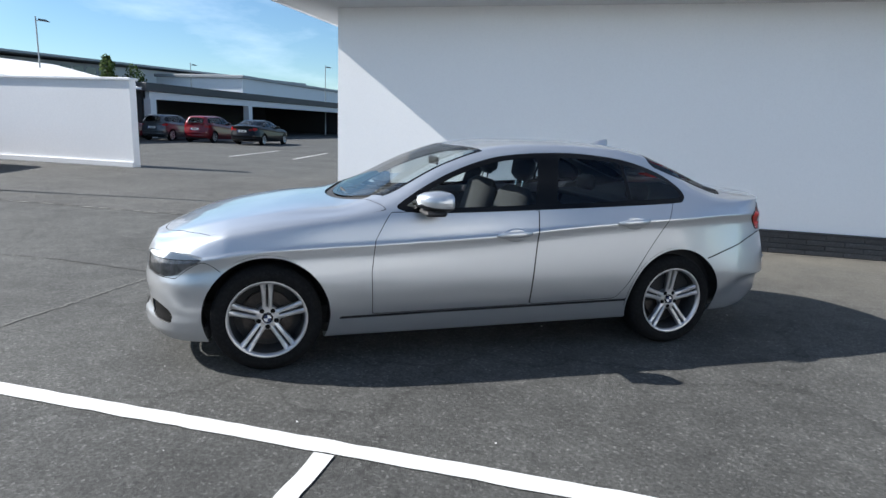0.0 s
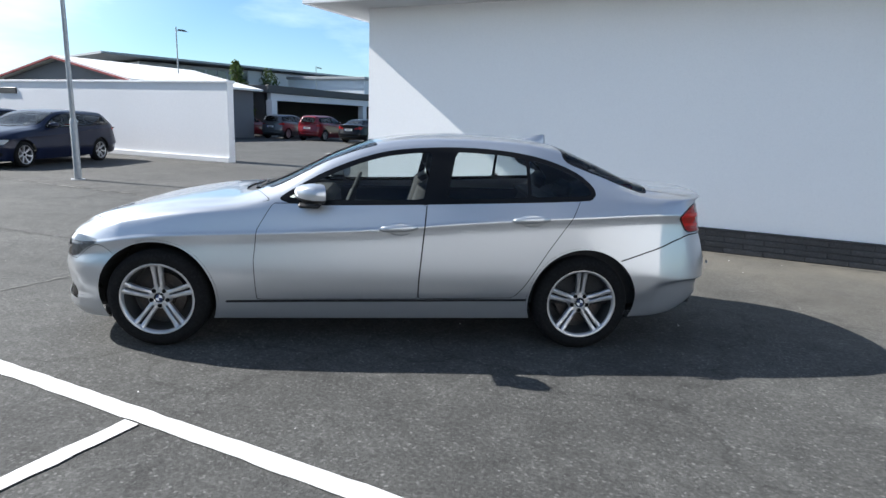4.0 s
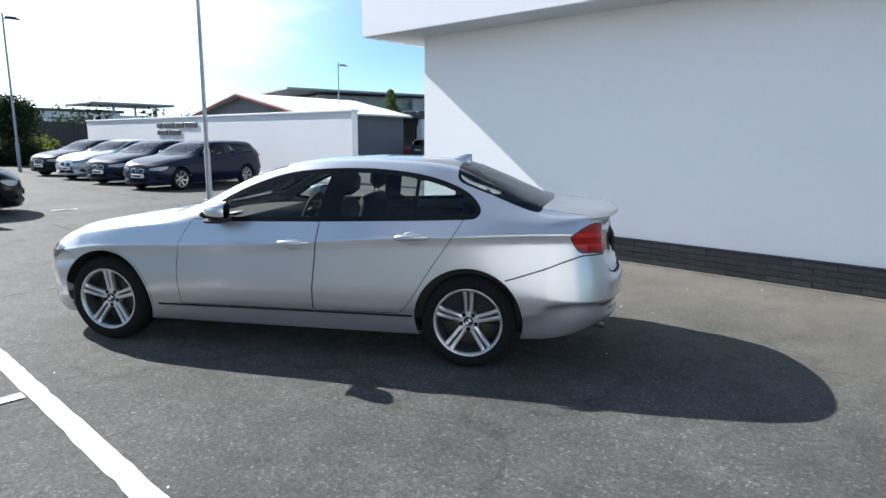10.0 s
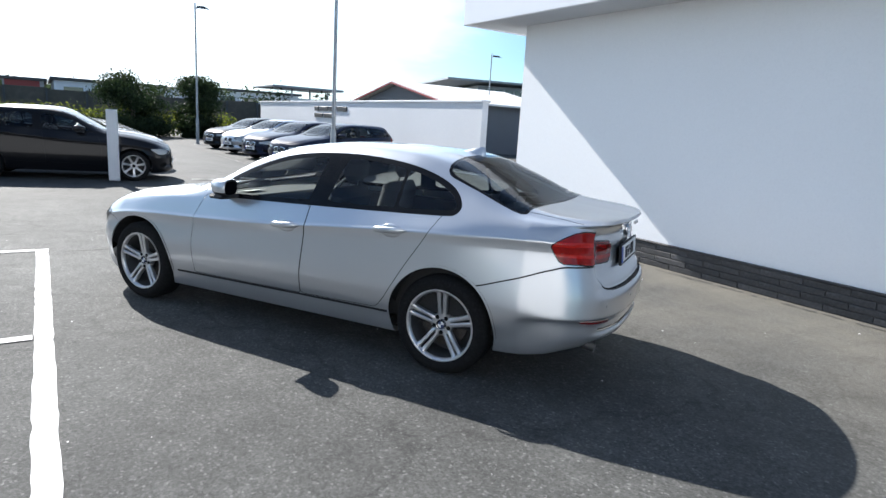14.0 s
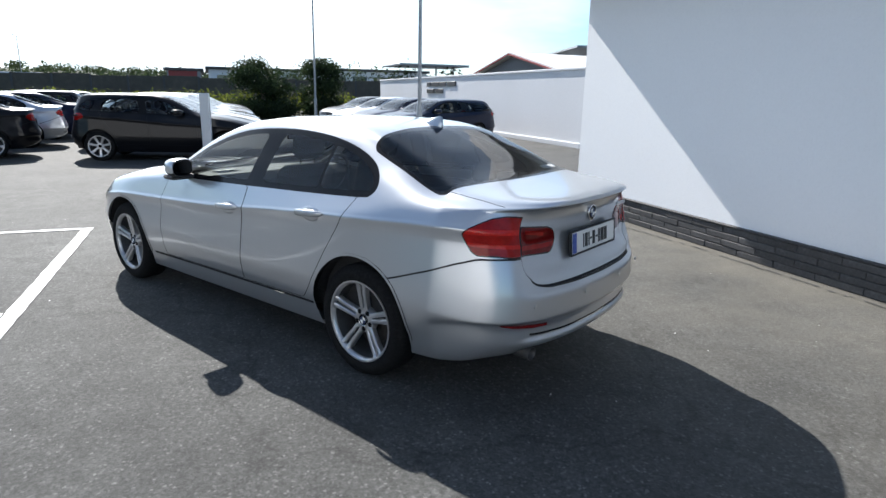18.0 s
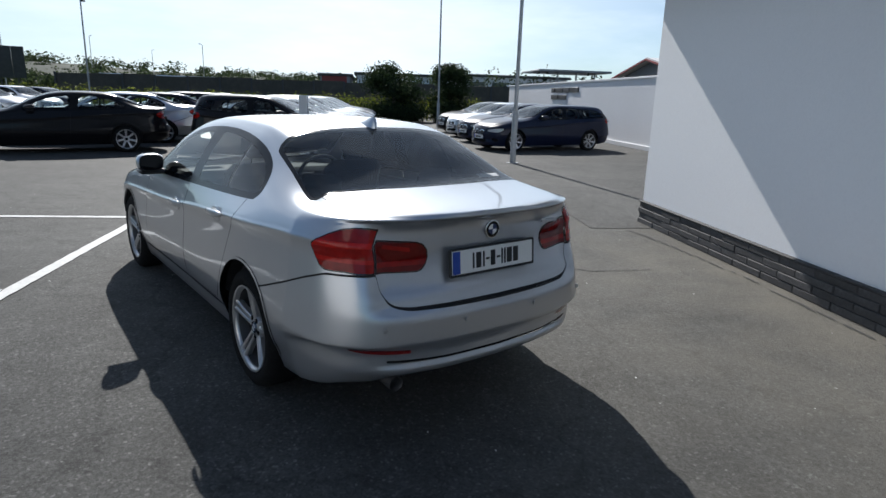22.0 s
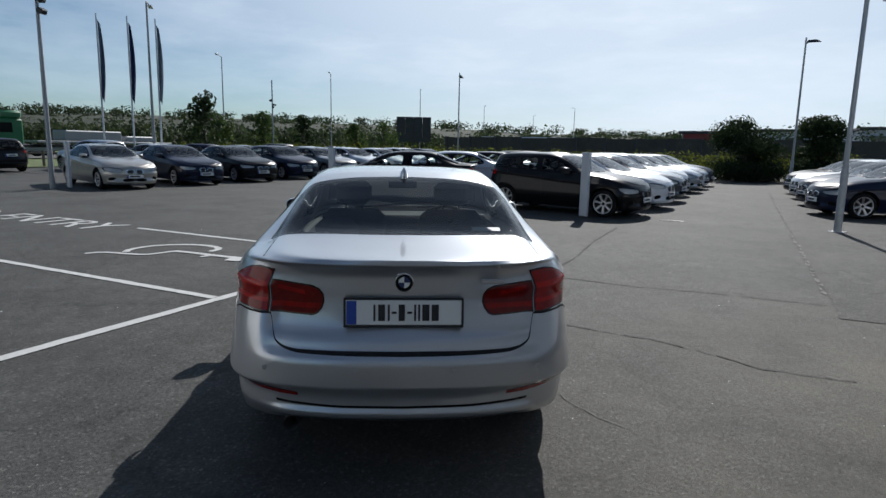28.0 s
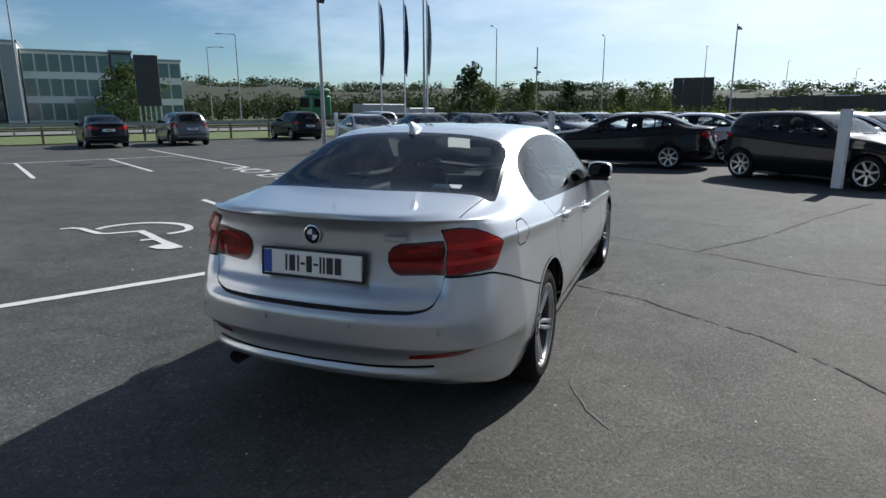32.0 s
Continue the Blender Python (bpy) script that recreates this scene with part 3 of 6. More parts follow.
        for i in range(nr - 1):
            for j in range(nv - 1):
                k = i * nv + j
                self.polys.append((k, k + 1, k + nv + 1, k + nv))
        self.flip = None

    def arr(self):
        A = np.array(self.A)
        return dict(x=A[:, 0], y=A[:, 1], z=A[:, 2], ny=A[:, 4], nz=A[:, 5], v=A[:, 6], uf=A[:, 7], ur=A[:, 8])

    def cut(self, polys, field):
        """Splits polygons along field = 0: those below zero, and the rest."""
        val = field(self.arr()).tolist()
        lo, hi, made = [], [], {}
        for p in polys:
            vs = [val[i] for i in p]
            if min(vs) >= 0:
                hi.append(p)
                continue
            if max(vs) <= 0:
                lo.append(p)
                continue
            a, b = [], []
            n = len(p)
            for k in range(n):
                i, j = p[k], p[(k + 1) % n]
                vi, vj = vs[k], vs[(k + 1) % n]
                (a if vi < 0 else b).append(i)
                if (vi < 0) != (vj < 0):
                    key = (i, j) if i < j else (j, i)
                    m = made.get(key)
                    if m is None:
                        t = vi / (vi - vj)
                        ri, rj = self.A[i], self.A[j]
                        self.A.append(tuple(x + (y - x) * t for x, y in zip(ri, rj)))
                        m = len(self.A) - 1
                        made[key] = m
                    a.append(m)
                    b.append(m)
            if len(a) > 2:
                lo.append(tuple(a))
            if len(b) > 2:
                hi.append(tuple(b))
        return lo, hi

    def refine(self, polys, where, times=2):
        """Quarters the four-sided faces of a zone, so that fine outlines cut cleanly."""
        for _ in range(times):
            ok = where(self.arr()).tolist()
            out, made = [], {}

            def mid(*ids):
                key = tuple(sorted(ids))
                if key not in made:
                    self.A.append(tuple(sum(c) / len(ids) for c in zip(*(self.A[i] for i in ids))))
                    made[key] = len(self.A) - 1
                return made[key]
            for p in polys:
                if len(p) == 4 and any(ok[i] for i in p if i < len(ok)):
                    a, b, c, d = p
                    e, f, g, h, m = mid(a, b), mid(b, c), mid(c, d), mid(d, a), mid(a, b, c, d)
                    out += [(a, e, m, h), (e, b, f, m), (m, f, c, g), (h, m, g, d)]
                else:
                    out.append(p)
            polys = out
        return polys

    def panel(self, name, polys, mat, parent, label="", sides=(1, -1), sink=0.0, thick=0.0):
        """A mesh of the cut polygons, on one flank or on both."""
        verts, faces, norms, seen = [], [], [], {}
        for side in sides:
            for p in polys:
                f = []
                for i in p:
                    key = (i, side)
                    if key not in seen:
                        r = self.A[i]
                        n = Vector(r[3:6]).normalized()
                        q = Vector(r[:3]) - n * sink
                        seen[key] = len(verts)
                        verts.append((q.x, q.y * side, q.z))
                        norms.append((n.x, n.y * side, n.z))
                    if seen[key] not in f:
                        f.append(seen[key])
                if len(f) > 2:
                    faces.append(f if side > 0 else f[::-1])
        if not faces:
            return None
        me = bpy.data.meshes.new(name)
        me.from_pydata(verts, [], faces)
        # outward faces
        good = 0
        for pl in list(me.polygons)[:: max(1, len(me.polygons) // 40)]:
            nn = Vector(norms[pl.vertices[0]])
            good += 1 if pl.normal.dot(nn) > 0 else -1
        if good < 0:
            me.flip_normals()
        me.polygons.foreach_set("use_smooth", [True] * len(me.polygons))
        me.normals_split_custom_set_from_vertices(norms)
        me.materials.append(mat)
        return part(name, me, mat, parent, label)


BLACK = material("gloss_black_trim", (0.006, 0.006, 0.0065), 0.15, spec=0.18, stain=0.2, stain_scale=4, dark=(0.02, 0.02, 0.02))
PLASTIC = material("black_plastic", (0.018, 0.018, 0.019), 0.6, grain=0.3, scale=90, bump=0.1, bump_scale=200)
BLACK_IN = material("black_recess", (0.006, 0.006, 0.006), 0.9, grain=0.2, scale=60, spec=0.1)
SEAM = material("shut_line", (0.008, 0.008, 0.009), 0.8, grain=0.2, scale=40)
RUBBER = material("tyre_rubber", (0.009, 0.009, 0.0095), 0.9, grain=0.3, scale=60, stain=0.4, stain_scale=5, dark=(0.012, 0.0118, 0.0115), bump=0.2, bump_scale=120, spec=0.12)
ALLOY = material("alloy_silver", (0.54, 0.54, 0.55), 0.32, 0.75, grain=0.08, scale=60, stain=0.25, stain_scale=9, dark=(0.35, 0.34, 0.33))
BARREL = material("rim_barrel", (0.09, 0.09, 0.092), 0.45, 0.5, grain=0.2, scale=20, stain=0.4, stain_scale=6, dark=(0.03, 0.029, 0.028))
BRAKE = material("brake_disc", (0.05, 0.042, 0.038), 0.5, 0.6, grain=0.4, scale=40)
MIRROR = material("dimming_mirror", (0.10, 0.11, 0.13), 0.04, 1.0, stain=0.1, stain_scale=9, dark=(0.07, 0.07, 0.08))
CHROME = material("chrome", (0.75, 0.75, 0.76), 0.12, 1.0, stain=0.15, stain_scale=12, dark=(0.5, 0.5, 0.5))
INTERIOR = material("interior_trim", (0.012, 0.012, 0.013), 0.8, grain=0.25, scale=120, bump=0.1)
CLOTH = material("seat_cloth", (0.020, 0.020, 0.022), 0.9, grain=0.4, scale=150, bump=0.3, bump_scale=250)
HEADLINER = material("headliner", (0.22, 0.215, 0.205), 0.9, grain=0.1, scale=120)
PANE = glass("window_pane", (0.84, 0.89, 0.88))
PANE_DARK = glass("rear_screen_pane", (0.62, 0.68, 0.68))
LENS = glass("clear_lens", (0.85, 0.87, 0.9))
RED = material("tail_lens_red", (0.33, 0.006, 0.004), 0.06, spec=0.35, grain=0.15, scale=40, stain=0.5, stain_scale=14, dark=(0.10, 0.002, 0.002))
RED_DARK = material("tail_lens_dark_red", (0.15, 0.004, 0.003), 0.06, spec=0.35, grain=0.2, scale=40, stain=0.4, stain_scale=14, dark=(0.05, 0.002, 0.002))
LAMP_EDGE = material("lamp_edge_dark", (0.03, 0.002, 0.002), 0.15, coat=0.3, grain=0.2, scale=60)
RED_BRIGHT = material("tail_lens_bright", (0.50, 0.012, 0.008), 0.06, spec=0.35, grain=0.2, scale=60)
REFLECTOR = material("reflector_red", (0.22, 0.012, 0.012), 0.15, coat=0.6, grain=0.2, scale=80)
WHITE = material("plate_white", (0.80, 0.80, 0.77), 0.4, grain=0.03, scale=30, stain=0.1, stain_scale=8, dark=(0.6, 0.6, 0.58))
LAMP_GREY = material("headlamp_grey", (0.30, 0.29, 0.28), 0.3, 0.3, grain=0.3, scale=25, stain=0.7, stain_scale=22, dark=(0.03, 0.03, 0.035))
BADGE_BLUE = material("badge_blue", (0.008, 0.025, 0.10), 0.3, grain=0.1, scale=30)
BLUE = material("plate_blue", (0.02, 0.07, 0.36), 0.4, grain=0.1, scale=30)


def paint(name, color, metal=0.0, rough=0.42, coat=1.0, spec=0.5):
    return material(name, color, rough, metal, spec=spec, grain=0.07, scale=420, stain=0.06, stain_scale=2.5, dark=tuple(c * 0.72 for c in color), coat=coat)


SILVER = paint("silver_paint", (0.50, 0.52, 0.545), 0.75, 0.31)
PAINTS = dict(
    silver=SILVER,
    blue=paint("dark_blue_paint", (0.007, 0.011, 0.030), 0.0, 0.3, 0.35, 0.1),
    black=paint("black_paint", (0.006, 0.006, 0.0075), 0.0, 0.3, 0.35, 0.1),
    white=paint("white_paint", (0.74, 0.75, 0.76), 0.0, 0.35),
    grey=paint("grey_paint", (0.07, 0.075, 0.08), 0.4, 0.36),
    champagne=paint("champagne_paint", (0.42, 0.40, 0.36), 0.6, 0.36),
    red=paint("red_paint", (0.15, 0.007, 0.014), 0.0, 0.3, 0.8, 0.2),
)


def wheel_parts(car, x, y, side, r=0.327, detail=True, steer=0.0):
    """A wheel with tyre, rim, five twin spokes, hub cap and brake disc; its axle lies along y."""
    m = pose(x, y, r, 0, 0, steer) @ pose(0, 0, 0, -90 * side, 0, 0)
    w = new("wheel")
    w.parent, w.matrix_local = car, m
    k = r / 0.327
    hw = 0.108
    R, b = r, 0.232 * k
    sides = 48 if detail else 24
    part("tyre", Shape().lathe([(b, -hw + 0.012), (b + 0.02, -hw), (R - 0.035, -hw), (R - 0.012, -hw + 0.016), (R, -hw + 0.04), (R + 0.001, 0), (R, hw - 0.04), (R - 0.012, hw - 0.016),
                                (R - 0.035, hw - 0.002), (b + 0.05, hw + 0.004), (b + 0.012, hw - 0.004), (b, hw - 0.014)], sides), RUBBER, w, "black rubber tyre", smooth=50)
    part("barrel", Shape().lathe([(b - 0.030, -hw + 0.02), (b - 0.022, 0.0), (b - 0.018, hw - 0.045), (b - 0.014, hw - 0.030)], sides), BARREL, w, "dark inner rim barrel", smooth=60)
    part("rim", Shape().lathe([(b - 0.014, hw - 0.030), (b - 0.014, hw - 0.018), (b + 0.002, hw - 0.008), (b + 0.006, hw - 0.003), (b + 0.002, hw - 0.002), (b - 0.006, hw - 0.006)], sides), ALLOY, w, "silver alloy rim", smooth=60)
    part("brake_disc", Shape().lathe([(0.0, 0.005), (0.085, 0.005), (0.09, 0.0), (0.155 * k, 0.0), (0.155 * k, -0.02), (0.0, -0.02)], 24), BRAKE, w, smooth=30)
    part("backing", Shape().lathe([(0.0, -0.05), (b - 0.02, -0.05)], 24), PLASTIC, w)
    sp = Shape()
    n_sp = 5 if detail else 7
    for i in range(n_sp):
        a0 = 2 * math.pi * i / n_sp - math.pi / 2
        rot = Matrix.Rotation(a0, 4, "Z")
        for sgn in (-1, 1):
            # one rib of a twin spoke: narrow at the hub, wider at the rim, with a rounded top
            prof = []
            for t, half, off, h in ((0.035, 0.020, 0.012, 0.062), (0.075, 0.0125, 0.0175, 0.068), (0.12, 0.0125, 0.0185, 0.076), (0.17, 0.0135, 0.0205, 0.084), (0.205, 0.0150, 0.0225, 0.088), (b - 0.010, 0.018, 0.0255, hw - 0.012)):
                c = off * sgn * (1.0 if detail else 0.5)
                prof.append([(t * 1.0, c - half, h - 0.034), (t, c - half, h - 0.006), (t, c - half * 0.55, h), (t, c + half * 0.55, h), (t, c + half, h - 0.006), (t, c + half, h - 0.034)])
            v = [p for row in prof for p in row]
            f = []
            for j in range(len(prof) - 1):
                for q in range(5):
                    f.append((j * 6 + q, j * 6 + q + 1, (j + 1) * 6 + q + 1, (j + 1) * 6 + q)[::-1])
                f.append((j * 6 + 5, j * 6, (j + 1) * 6, (j + 1) * 6 + 5)[::-1])
            sp.add(v, f, rot)
    sp.lathe([(0.074, 0.02), (0.076, 0.055), (0.070, 0.064), (0.036, 0.066), (0.034, 0.060), (0.0, 0.060)], 24)
    part("spokes", sp, ALLOY, w, "silver twin-spoke alloy centre", smooth=40)
    cap = Shape().lathe([(0.0345, 0.060), (0.0345, 0.068), (0.031, 0.071), (0.0, 0.071)], 20)
    part("hub_cap", cap, BLACK, w, "dark round hub cap", smooth=30)
    if detail:
        part("cap_ring", Shape().lathe([(0.034, 0.070), (0.033, 0.0725), (0.031, 0.0715)], 20), CHROME, w, smooth=40)
        for q in range(4):
            pie = [(0, 0, 0.0722)] + [(0.022 * math.cos(radians(90 * q + t)), 0.022 * math.sin(radians(90 * q + t)), 0.0722) for t in range(0, 91, 15)]
            part("cap_quarter", Shape().add(pie, [tuple(range(8))]), BADGE_BLUE if q % 2 else WHITE, w)
        for i in range(5):
            a = 2 * math.pi * (i + 0.5) / 5 - math.pi / 2
            part("wheel_bolt", Shape().lathe([(0.0145, 0.03), (0.0145, 0.0672), (0.011, 0.0695), (0.0, 0.0695)], 12, Matrix.Translation((0.054 * math.cos(a), 0.054 * math.sin(a), 0))), BLACK_IN, w, "black wheel bolt", smooth=30)
        a = 2 * math.pi * 1.5 / 5 + math.pi / 2
        part("valve", Shape().tube([(0.205 * math.cos(a), 0.205 * math.sin(a), 0.05), (0.195 * math.cos(a), 0.195 * math.sin(a), 0.085)], 0.004, 6), PLASTIC, w)
    return w


def seat(car, x, y, back=True):
    s = new("seat")
    s.parent, s.matrix_local = car, pose(x, y, 0)
    part("cushion", Shape().box(-0.25, 0.27, -0.25, 0.25, 0.36, 0.54, 0.05), CLOTH, s, "dark cloth seat cushion", smooth=50)
    part("backrest", Shape().box(-0.07, 0.07, -0.24, 0.24, 0.0, 0.62, 0.06, pose(-0.24, 0, 0.50, 0, -17, 0)), CLOTH, s, "dark cloth backrest", smooth=50)
    part("headrest", Shape().box(-0.055, 0.055, -0.135, 0.135, 0.0, 0.19, 0.05, pose(-0.435, 0, 1.13, 0, -8, 0)), CLOTH, s, "dark padded headrest", smooth=60)
    for d in (-0.06, 0.06):
        part("headrest_post", Shape().tube([(-0.41, d, 1.05), (-0.43, d, 1.16)], 0.007, 6), CHROME, s)
    return s


def build_car(S, name, label, mat, detail=True, group="", front_bars=True):
    """A whole car at the origin, its nose along +x."""
    car = thing(name, label, "car", group)
    step, ends, sub = (0.04, 28, 8) if detail else (0.11, 14, 3)
    K = Skin(S, step, ends, sub)
    polys = K.polys
    tip, tail = S["length"]
    axF, axR = S["axles"]
    hz = S["hub_z"] + 0.012
    R = S["arch"]
    # wheel arches
    for ax in (axF, axR):
        _, polys = K.cut(polys, lambda a: np.maximum(np.hypot(a["x"] - ax, a["z"] - hz) - R, 0.5 - a["y"]))
    # arch lips: a narrow rolled edge
    for ax in (axF, axR):
        lip, polys = K.cut(polys, lambda a: np.maximum.reduce([np.hypot(a["x"] - ax, a["z"] - hz) - (R + 0.014), 0.5 - a["y"], 0.30 - a["z"]]))
        for sd in (1, -1):
            K.panel("arch_lip", lip, mat, car, sides=(sd,), sink=-0.004)
    # windscreen with its dark band
    w0, w1 = S["screen"]
    scr = lambda inset: (lambda a: np.maximum.reduce([11.42 - a["v"] + inset * 9, a["x"] - (w0 - 0.26 * (a["y"] / 0.72) ** 2) + inset, (w1 - 0.07 * (a["y"] / 0.6) ** 2) - a["x"] + inset]))
    scr_all, polys = K.cut(polys, scr(0.0))
    scr_glass, scr_band = K.cut(scr_all, scr(0.028))
    K.panel("windscreen", scr_glass, PANE, car, "clear windscreen glass")
    K.panel("screen_surround", scr_band, BLACK, car)
    # rear screen
    r0, r1 = S["rear"]
    ri = S["rear_in"]

    def rear(inset, r=0.045):
        def field(a):
            side = (11.0 + ri - a["v"]) / 9 + inset + r
            ends = np.maximum(a["x"] - (r0 - 0.035 * (a["y"] / 0.6) ** 2), (r1 + 0.055 * (a["y"] / 0.62) ** 2) - a["x"]) + inset + r
            return np.minimum(np.maximum(side, ends), 0) + np.hypot(np.maximum(side, 0), np.maximum(ends, 0)) - r
        return field
    rs_all, polys = K.cut(polys, rear(0.0))
    rs_glass, rs_band = K.cut(rs_all, rear(0.022))
    K.panel("rear_screen", rs_glass, PANE_DARK, car, "dark tinted rear screen")
    K.panel("rear_screen_surround", rs_band, BLACK, car)
    # side windows in one black outline
    dlo = rounded(S["dlo"], 2)
    side_on = lambda a: np.maximum(sdf(dlo, a["x"], a["z"]), 8.8 - a["v"])
    dl, polys = K.cut(polys, side_on)
    p0, p1, p2, p3 = S["pillars"]
    slant = lambda a, x0: a["x"] - (x0 - 0.22 * (a["z"] - 0.97))
    gF, dl = K.cut(dl, lambda a: np.maximum(sdf(dlo, a["x"], a["z"]) + 0.033, -slant(a, p0)))
    gR, dl = K.cut(dl, lambda a: np.maximum.reduce([sdf(dlo, a["x"], a["z"]) + 0.033, slant(a, p1), p2 - a["x"]]))
    gQ, dl = K.cut(dl, lambda a: np.maximum(sdf(dlo, a["x"], a["z"]) + 0.033, a["x"] - p3))
    # lamps
    if detail:
        polys = K.refine(polys, lambda a: ((a["x"] < tail + 0.55) & (a["z"] > 0.39) & (a["z"] < 1.05) & (a["v"] < 10.5)) | ((a["x"] > tip - 0.55) & (a["z"] > 0.24) & (a["v"] < 10.5)), 2)
    if S["notch"]:
        tl_poly = [(0.668, 1.008), (0.72, 1.014), (0.78, 1.016), (0.85, 1.008), (0.92, 0.985), (0.99, 0.955), (1.018, 0.938), (1.022, 0.922), (1.000, 0.885), (0.965, 0.842), (0.93, 0.824), (0.82, 0.822), (0.76, 0.815), (0.668, 0.812)]
        tb_poly = [(0.663, 0.962), (0.45, 0.944), (0.408, 0.930), (0.388, 0.904), (0.386, 0.870), (0.396, 0.838), (0.415, 0.814), (0.44, 0.804), (0.663, 0.812)]
    else:
        tl_poly = rounded([(0.62, 1.01), (0.62, 0.89), (0.95, 0.88), (1.12, 0.95), (1.12, 1.03), (0.95, 1.06)], 1)
        tb_poly = rounded([(0.62, 1.0), (0.42, 0.98), (0.42, 0.90), (0.62, 0.89)], 1)
    lamp_zone = lambda a, pl: np.maximum.reduce([sdf(pl, a["ur"], a["z"]), a["x"] - (tail + 0.75), a["v"] - 11.3])
    tlA, polys = K.cut(polys, lambda a: lamp_zone(a, tl_poly))
    tlB, polys = K.cut(polys, lambda a: lamp_zone(a, tb_poly))
    hl_poly = rounded([(0.36, 0.668), (0.60, 0.708), (0.86, 0.732), (0.97, 0.727), (1.07, 0.705), (0.96, 0.650), (0.88, 0.592), (0.77, 0.584), (0.55, 0.592), (0.37, 0.610)], 1)
    hl, polys = K.cut(polys, lambda a: np.maximum.reduce([sdf(hl_poly, a["uf"], a["z"]), (tip - 0.8) - a["x"], a["v"] - 11.3]))
    # grille halves and lower intakes
    gr_poly = rounded([(0.03, 0.50), (0.22, 0.505), (0.27, 0.57), (0.26, 0.64), (0.10, 0.655), (0.03, 0.65)], 2)
    gr, polys = K.cut(polys, lambda a: np.maximum.reduce([sdf(gr_poly, a["uf"], a["z"]), (tip - 0.5) - a["x"]]))
    grc, gri = K.cut(gr, lambda a: np.maximum.reduce([sdf(gr_poly, a["uf"], a["z"]) + 0.016, (tip - 0.5) - a["x"]]))
    K.panel("grille", grc, PLASTIC, car, "black slatted grille", sink=0.012)
    K.panel("grille_frame", gri, CHROME, car, "chrome grille surround", sink=-0.006)
    in_poly = rounded([(0.0, 0.27), (0.42, 0.265), (0.40, 0.36), (0.0, 0.37)], 1)
    in2_poly = rounded([(0.56, 0.345), (0.84, 0.29), (0.86, 0.32), (0.80, 0.40), (0.60, 0.425)], 1)
    intake, polys = K.cut(polys, lambda a: np.maximum(np.minimum(sdf(in_poly, a["uf"], a["z"]), sdf(in2_poly, a["uf"], a["z"])), (tip - 0.6) - a["x"]))
    K.panel("lower_intake", intake, BLACK_IN, car, "black lower air intake", sink=0.010)
    # rear bumper: its line, the dark strip and the reflectors
    zg = curve([(0, 0.664), (0.48, 0.664), (0.555, 0.672), (0.605, 0.695), (0.632, 0.735), (0.662, 0.813), (0.90, 0.815), (1.02, 0.79), (1.25, 0.71), (1.55, 0.625), (2.2, 0.60), (9, 0.60)])
    gap = 0.0048
    seams = []
    if detail:
        refl = [(0.50, 0.446), (0.60, 0.450), (0.72, 0.462), (0.80, 0.476), (0.815, 0.494), (0.72, 0.485), (0.60, 0.473), (0.505, 0.465)]
        rf, polys = K.cut(polys, lambda a: np.maximum(sdf(refl, a["ur"], a["z"]), a["x"] - (tail + 0.5)))
        for sd in (1, -1):
            K.panel("reflector", rf, REFLECTOR, car, "red bumper reflector", sides=(sd,), sink=-0.002)
        zs = curve([(0, 0.400), (0.3, 0.402), (0.5, 0.408), (0.7, 0.420), (0.9, 0.44), (9, 0.46)])
        st, polys = K.cut(polys, lambda a: np.maximum.reduce([np.abs(a["z"] - zs(a["ur"])) - 0.006, a["x"] - (tail + 0.45), a["ur"] - 0.62]))
        K.panel("bumper_strip", st, BLACK_IN, car, "thin dark strip across the rear bumper", sink=0.010)
    bump, polys = K.cut(polys, lambda a: np.maximum.reduce([a["z"] - zg(a["ur"]), a["x"] - (axR - 0.2)]))
    sm, bump = K.cut(bump, lambda a: np.maximum(zg(a["ur"]) - gap * 2 - a["z"], a["x"] - (axR - 0.2)))
    seams += sm
    if detail:
        # shade under the boot lid, put in as a sunk black strip on the bumper
        step_f = lambda a: np.maximum.reduce([zg(a["ur"]) - gap * 2 - 0.009 * (1 - (a["ur"] / 0.66) ** 2) - a["z"], a["ur"] - 0.63, a["x"] - (tail + 0.3)])
        stp, bump = K.cut(bump, step_f)
        K.panel("bumper_step", stp, PLASTIC, car, "dark strip of painted shade under the boot lid", sink=0.012)
    K.panel("rear_bumper", bump, mat, car)
    # boot lid
    if S["notch"]:
        lid_f = lambda a: np.maximum.reduce([a["y"] - 0.652, a["x"] - (r1 + 0.07 * (a["y"] / 0.62) ** 2), zg(a["ur"]) - a["z"], 9.3 - a["v"] + np.where(a["x"] < tail + 0.25, 5, 0)])
        lid, polys = K.cut(polys, lid_f)
        sm, lid = K.cut(lid, lambda a: -lid_f(a) - gap)
        seams += sm
        K.panel("boot_lid", lid, mat, car)
    # inside the lenses: bright bars and a dark edge
    edgeA, inA = K.cut(tlA, lambda a: -lamp_zone(a, tl_poly) - 0.007)
    edgeB, inB = K.cut(tlB, lambda a: -lamp_zone(a, tb_poly) - 0.007)
    barA, inA = K.cut(inA, lambda a: np.minimum(np.abs(a["z"] - (0.862 + 0.05 * (a["ur"] - 0.6))) - 0.010, np.abs(a["z"] - (0.935 + 0.02 * (a["ur"] - 0.6))) - 0.012))
    barB, inB = K.cut(inB, lambda a: np.abs(a["z"] - 0.850) - 0.012)
    clearB, inB = K.cut(inB, lambda a: np.maximum(np.abs(a["z"] - (0.912 + 0.16 * (a["ur"] - 0.5))) - 0.010, np.abs(a["ur"] - 0.55) - 0.07))
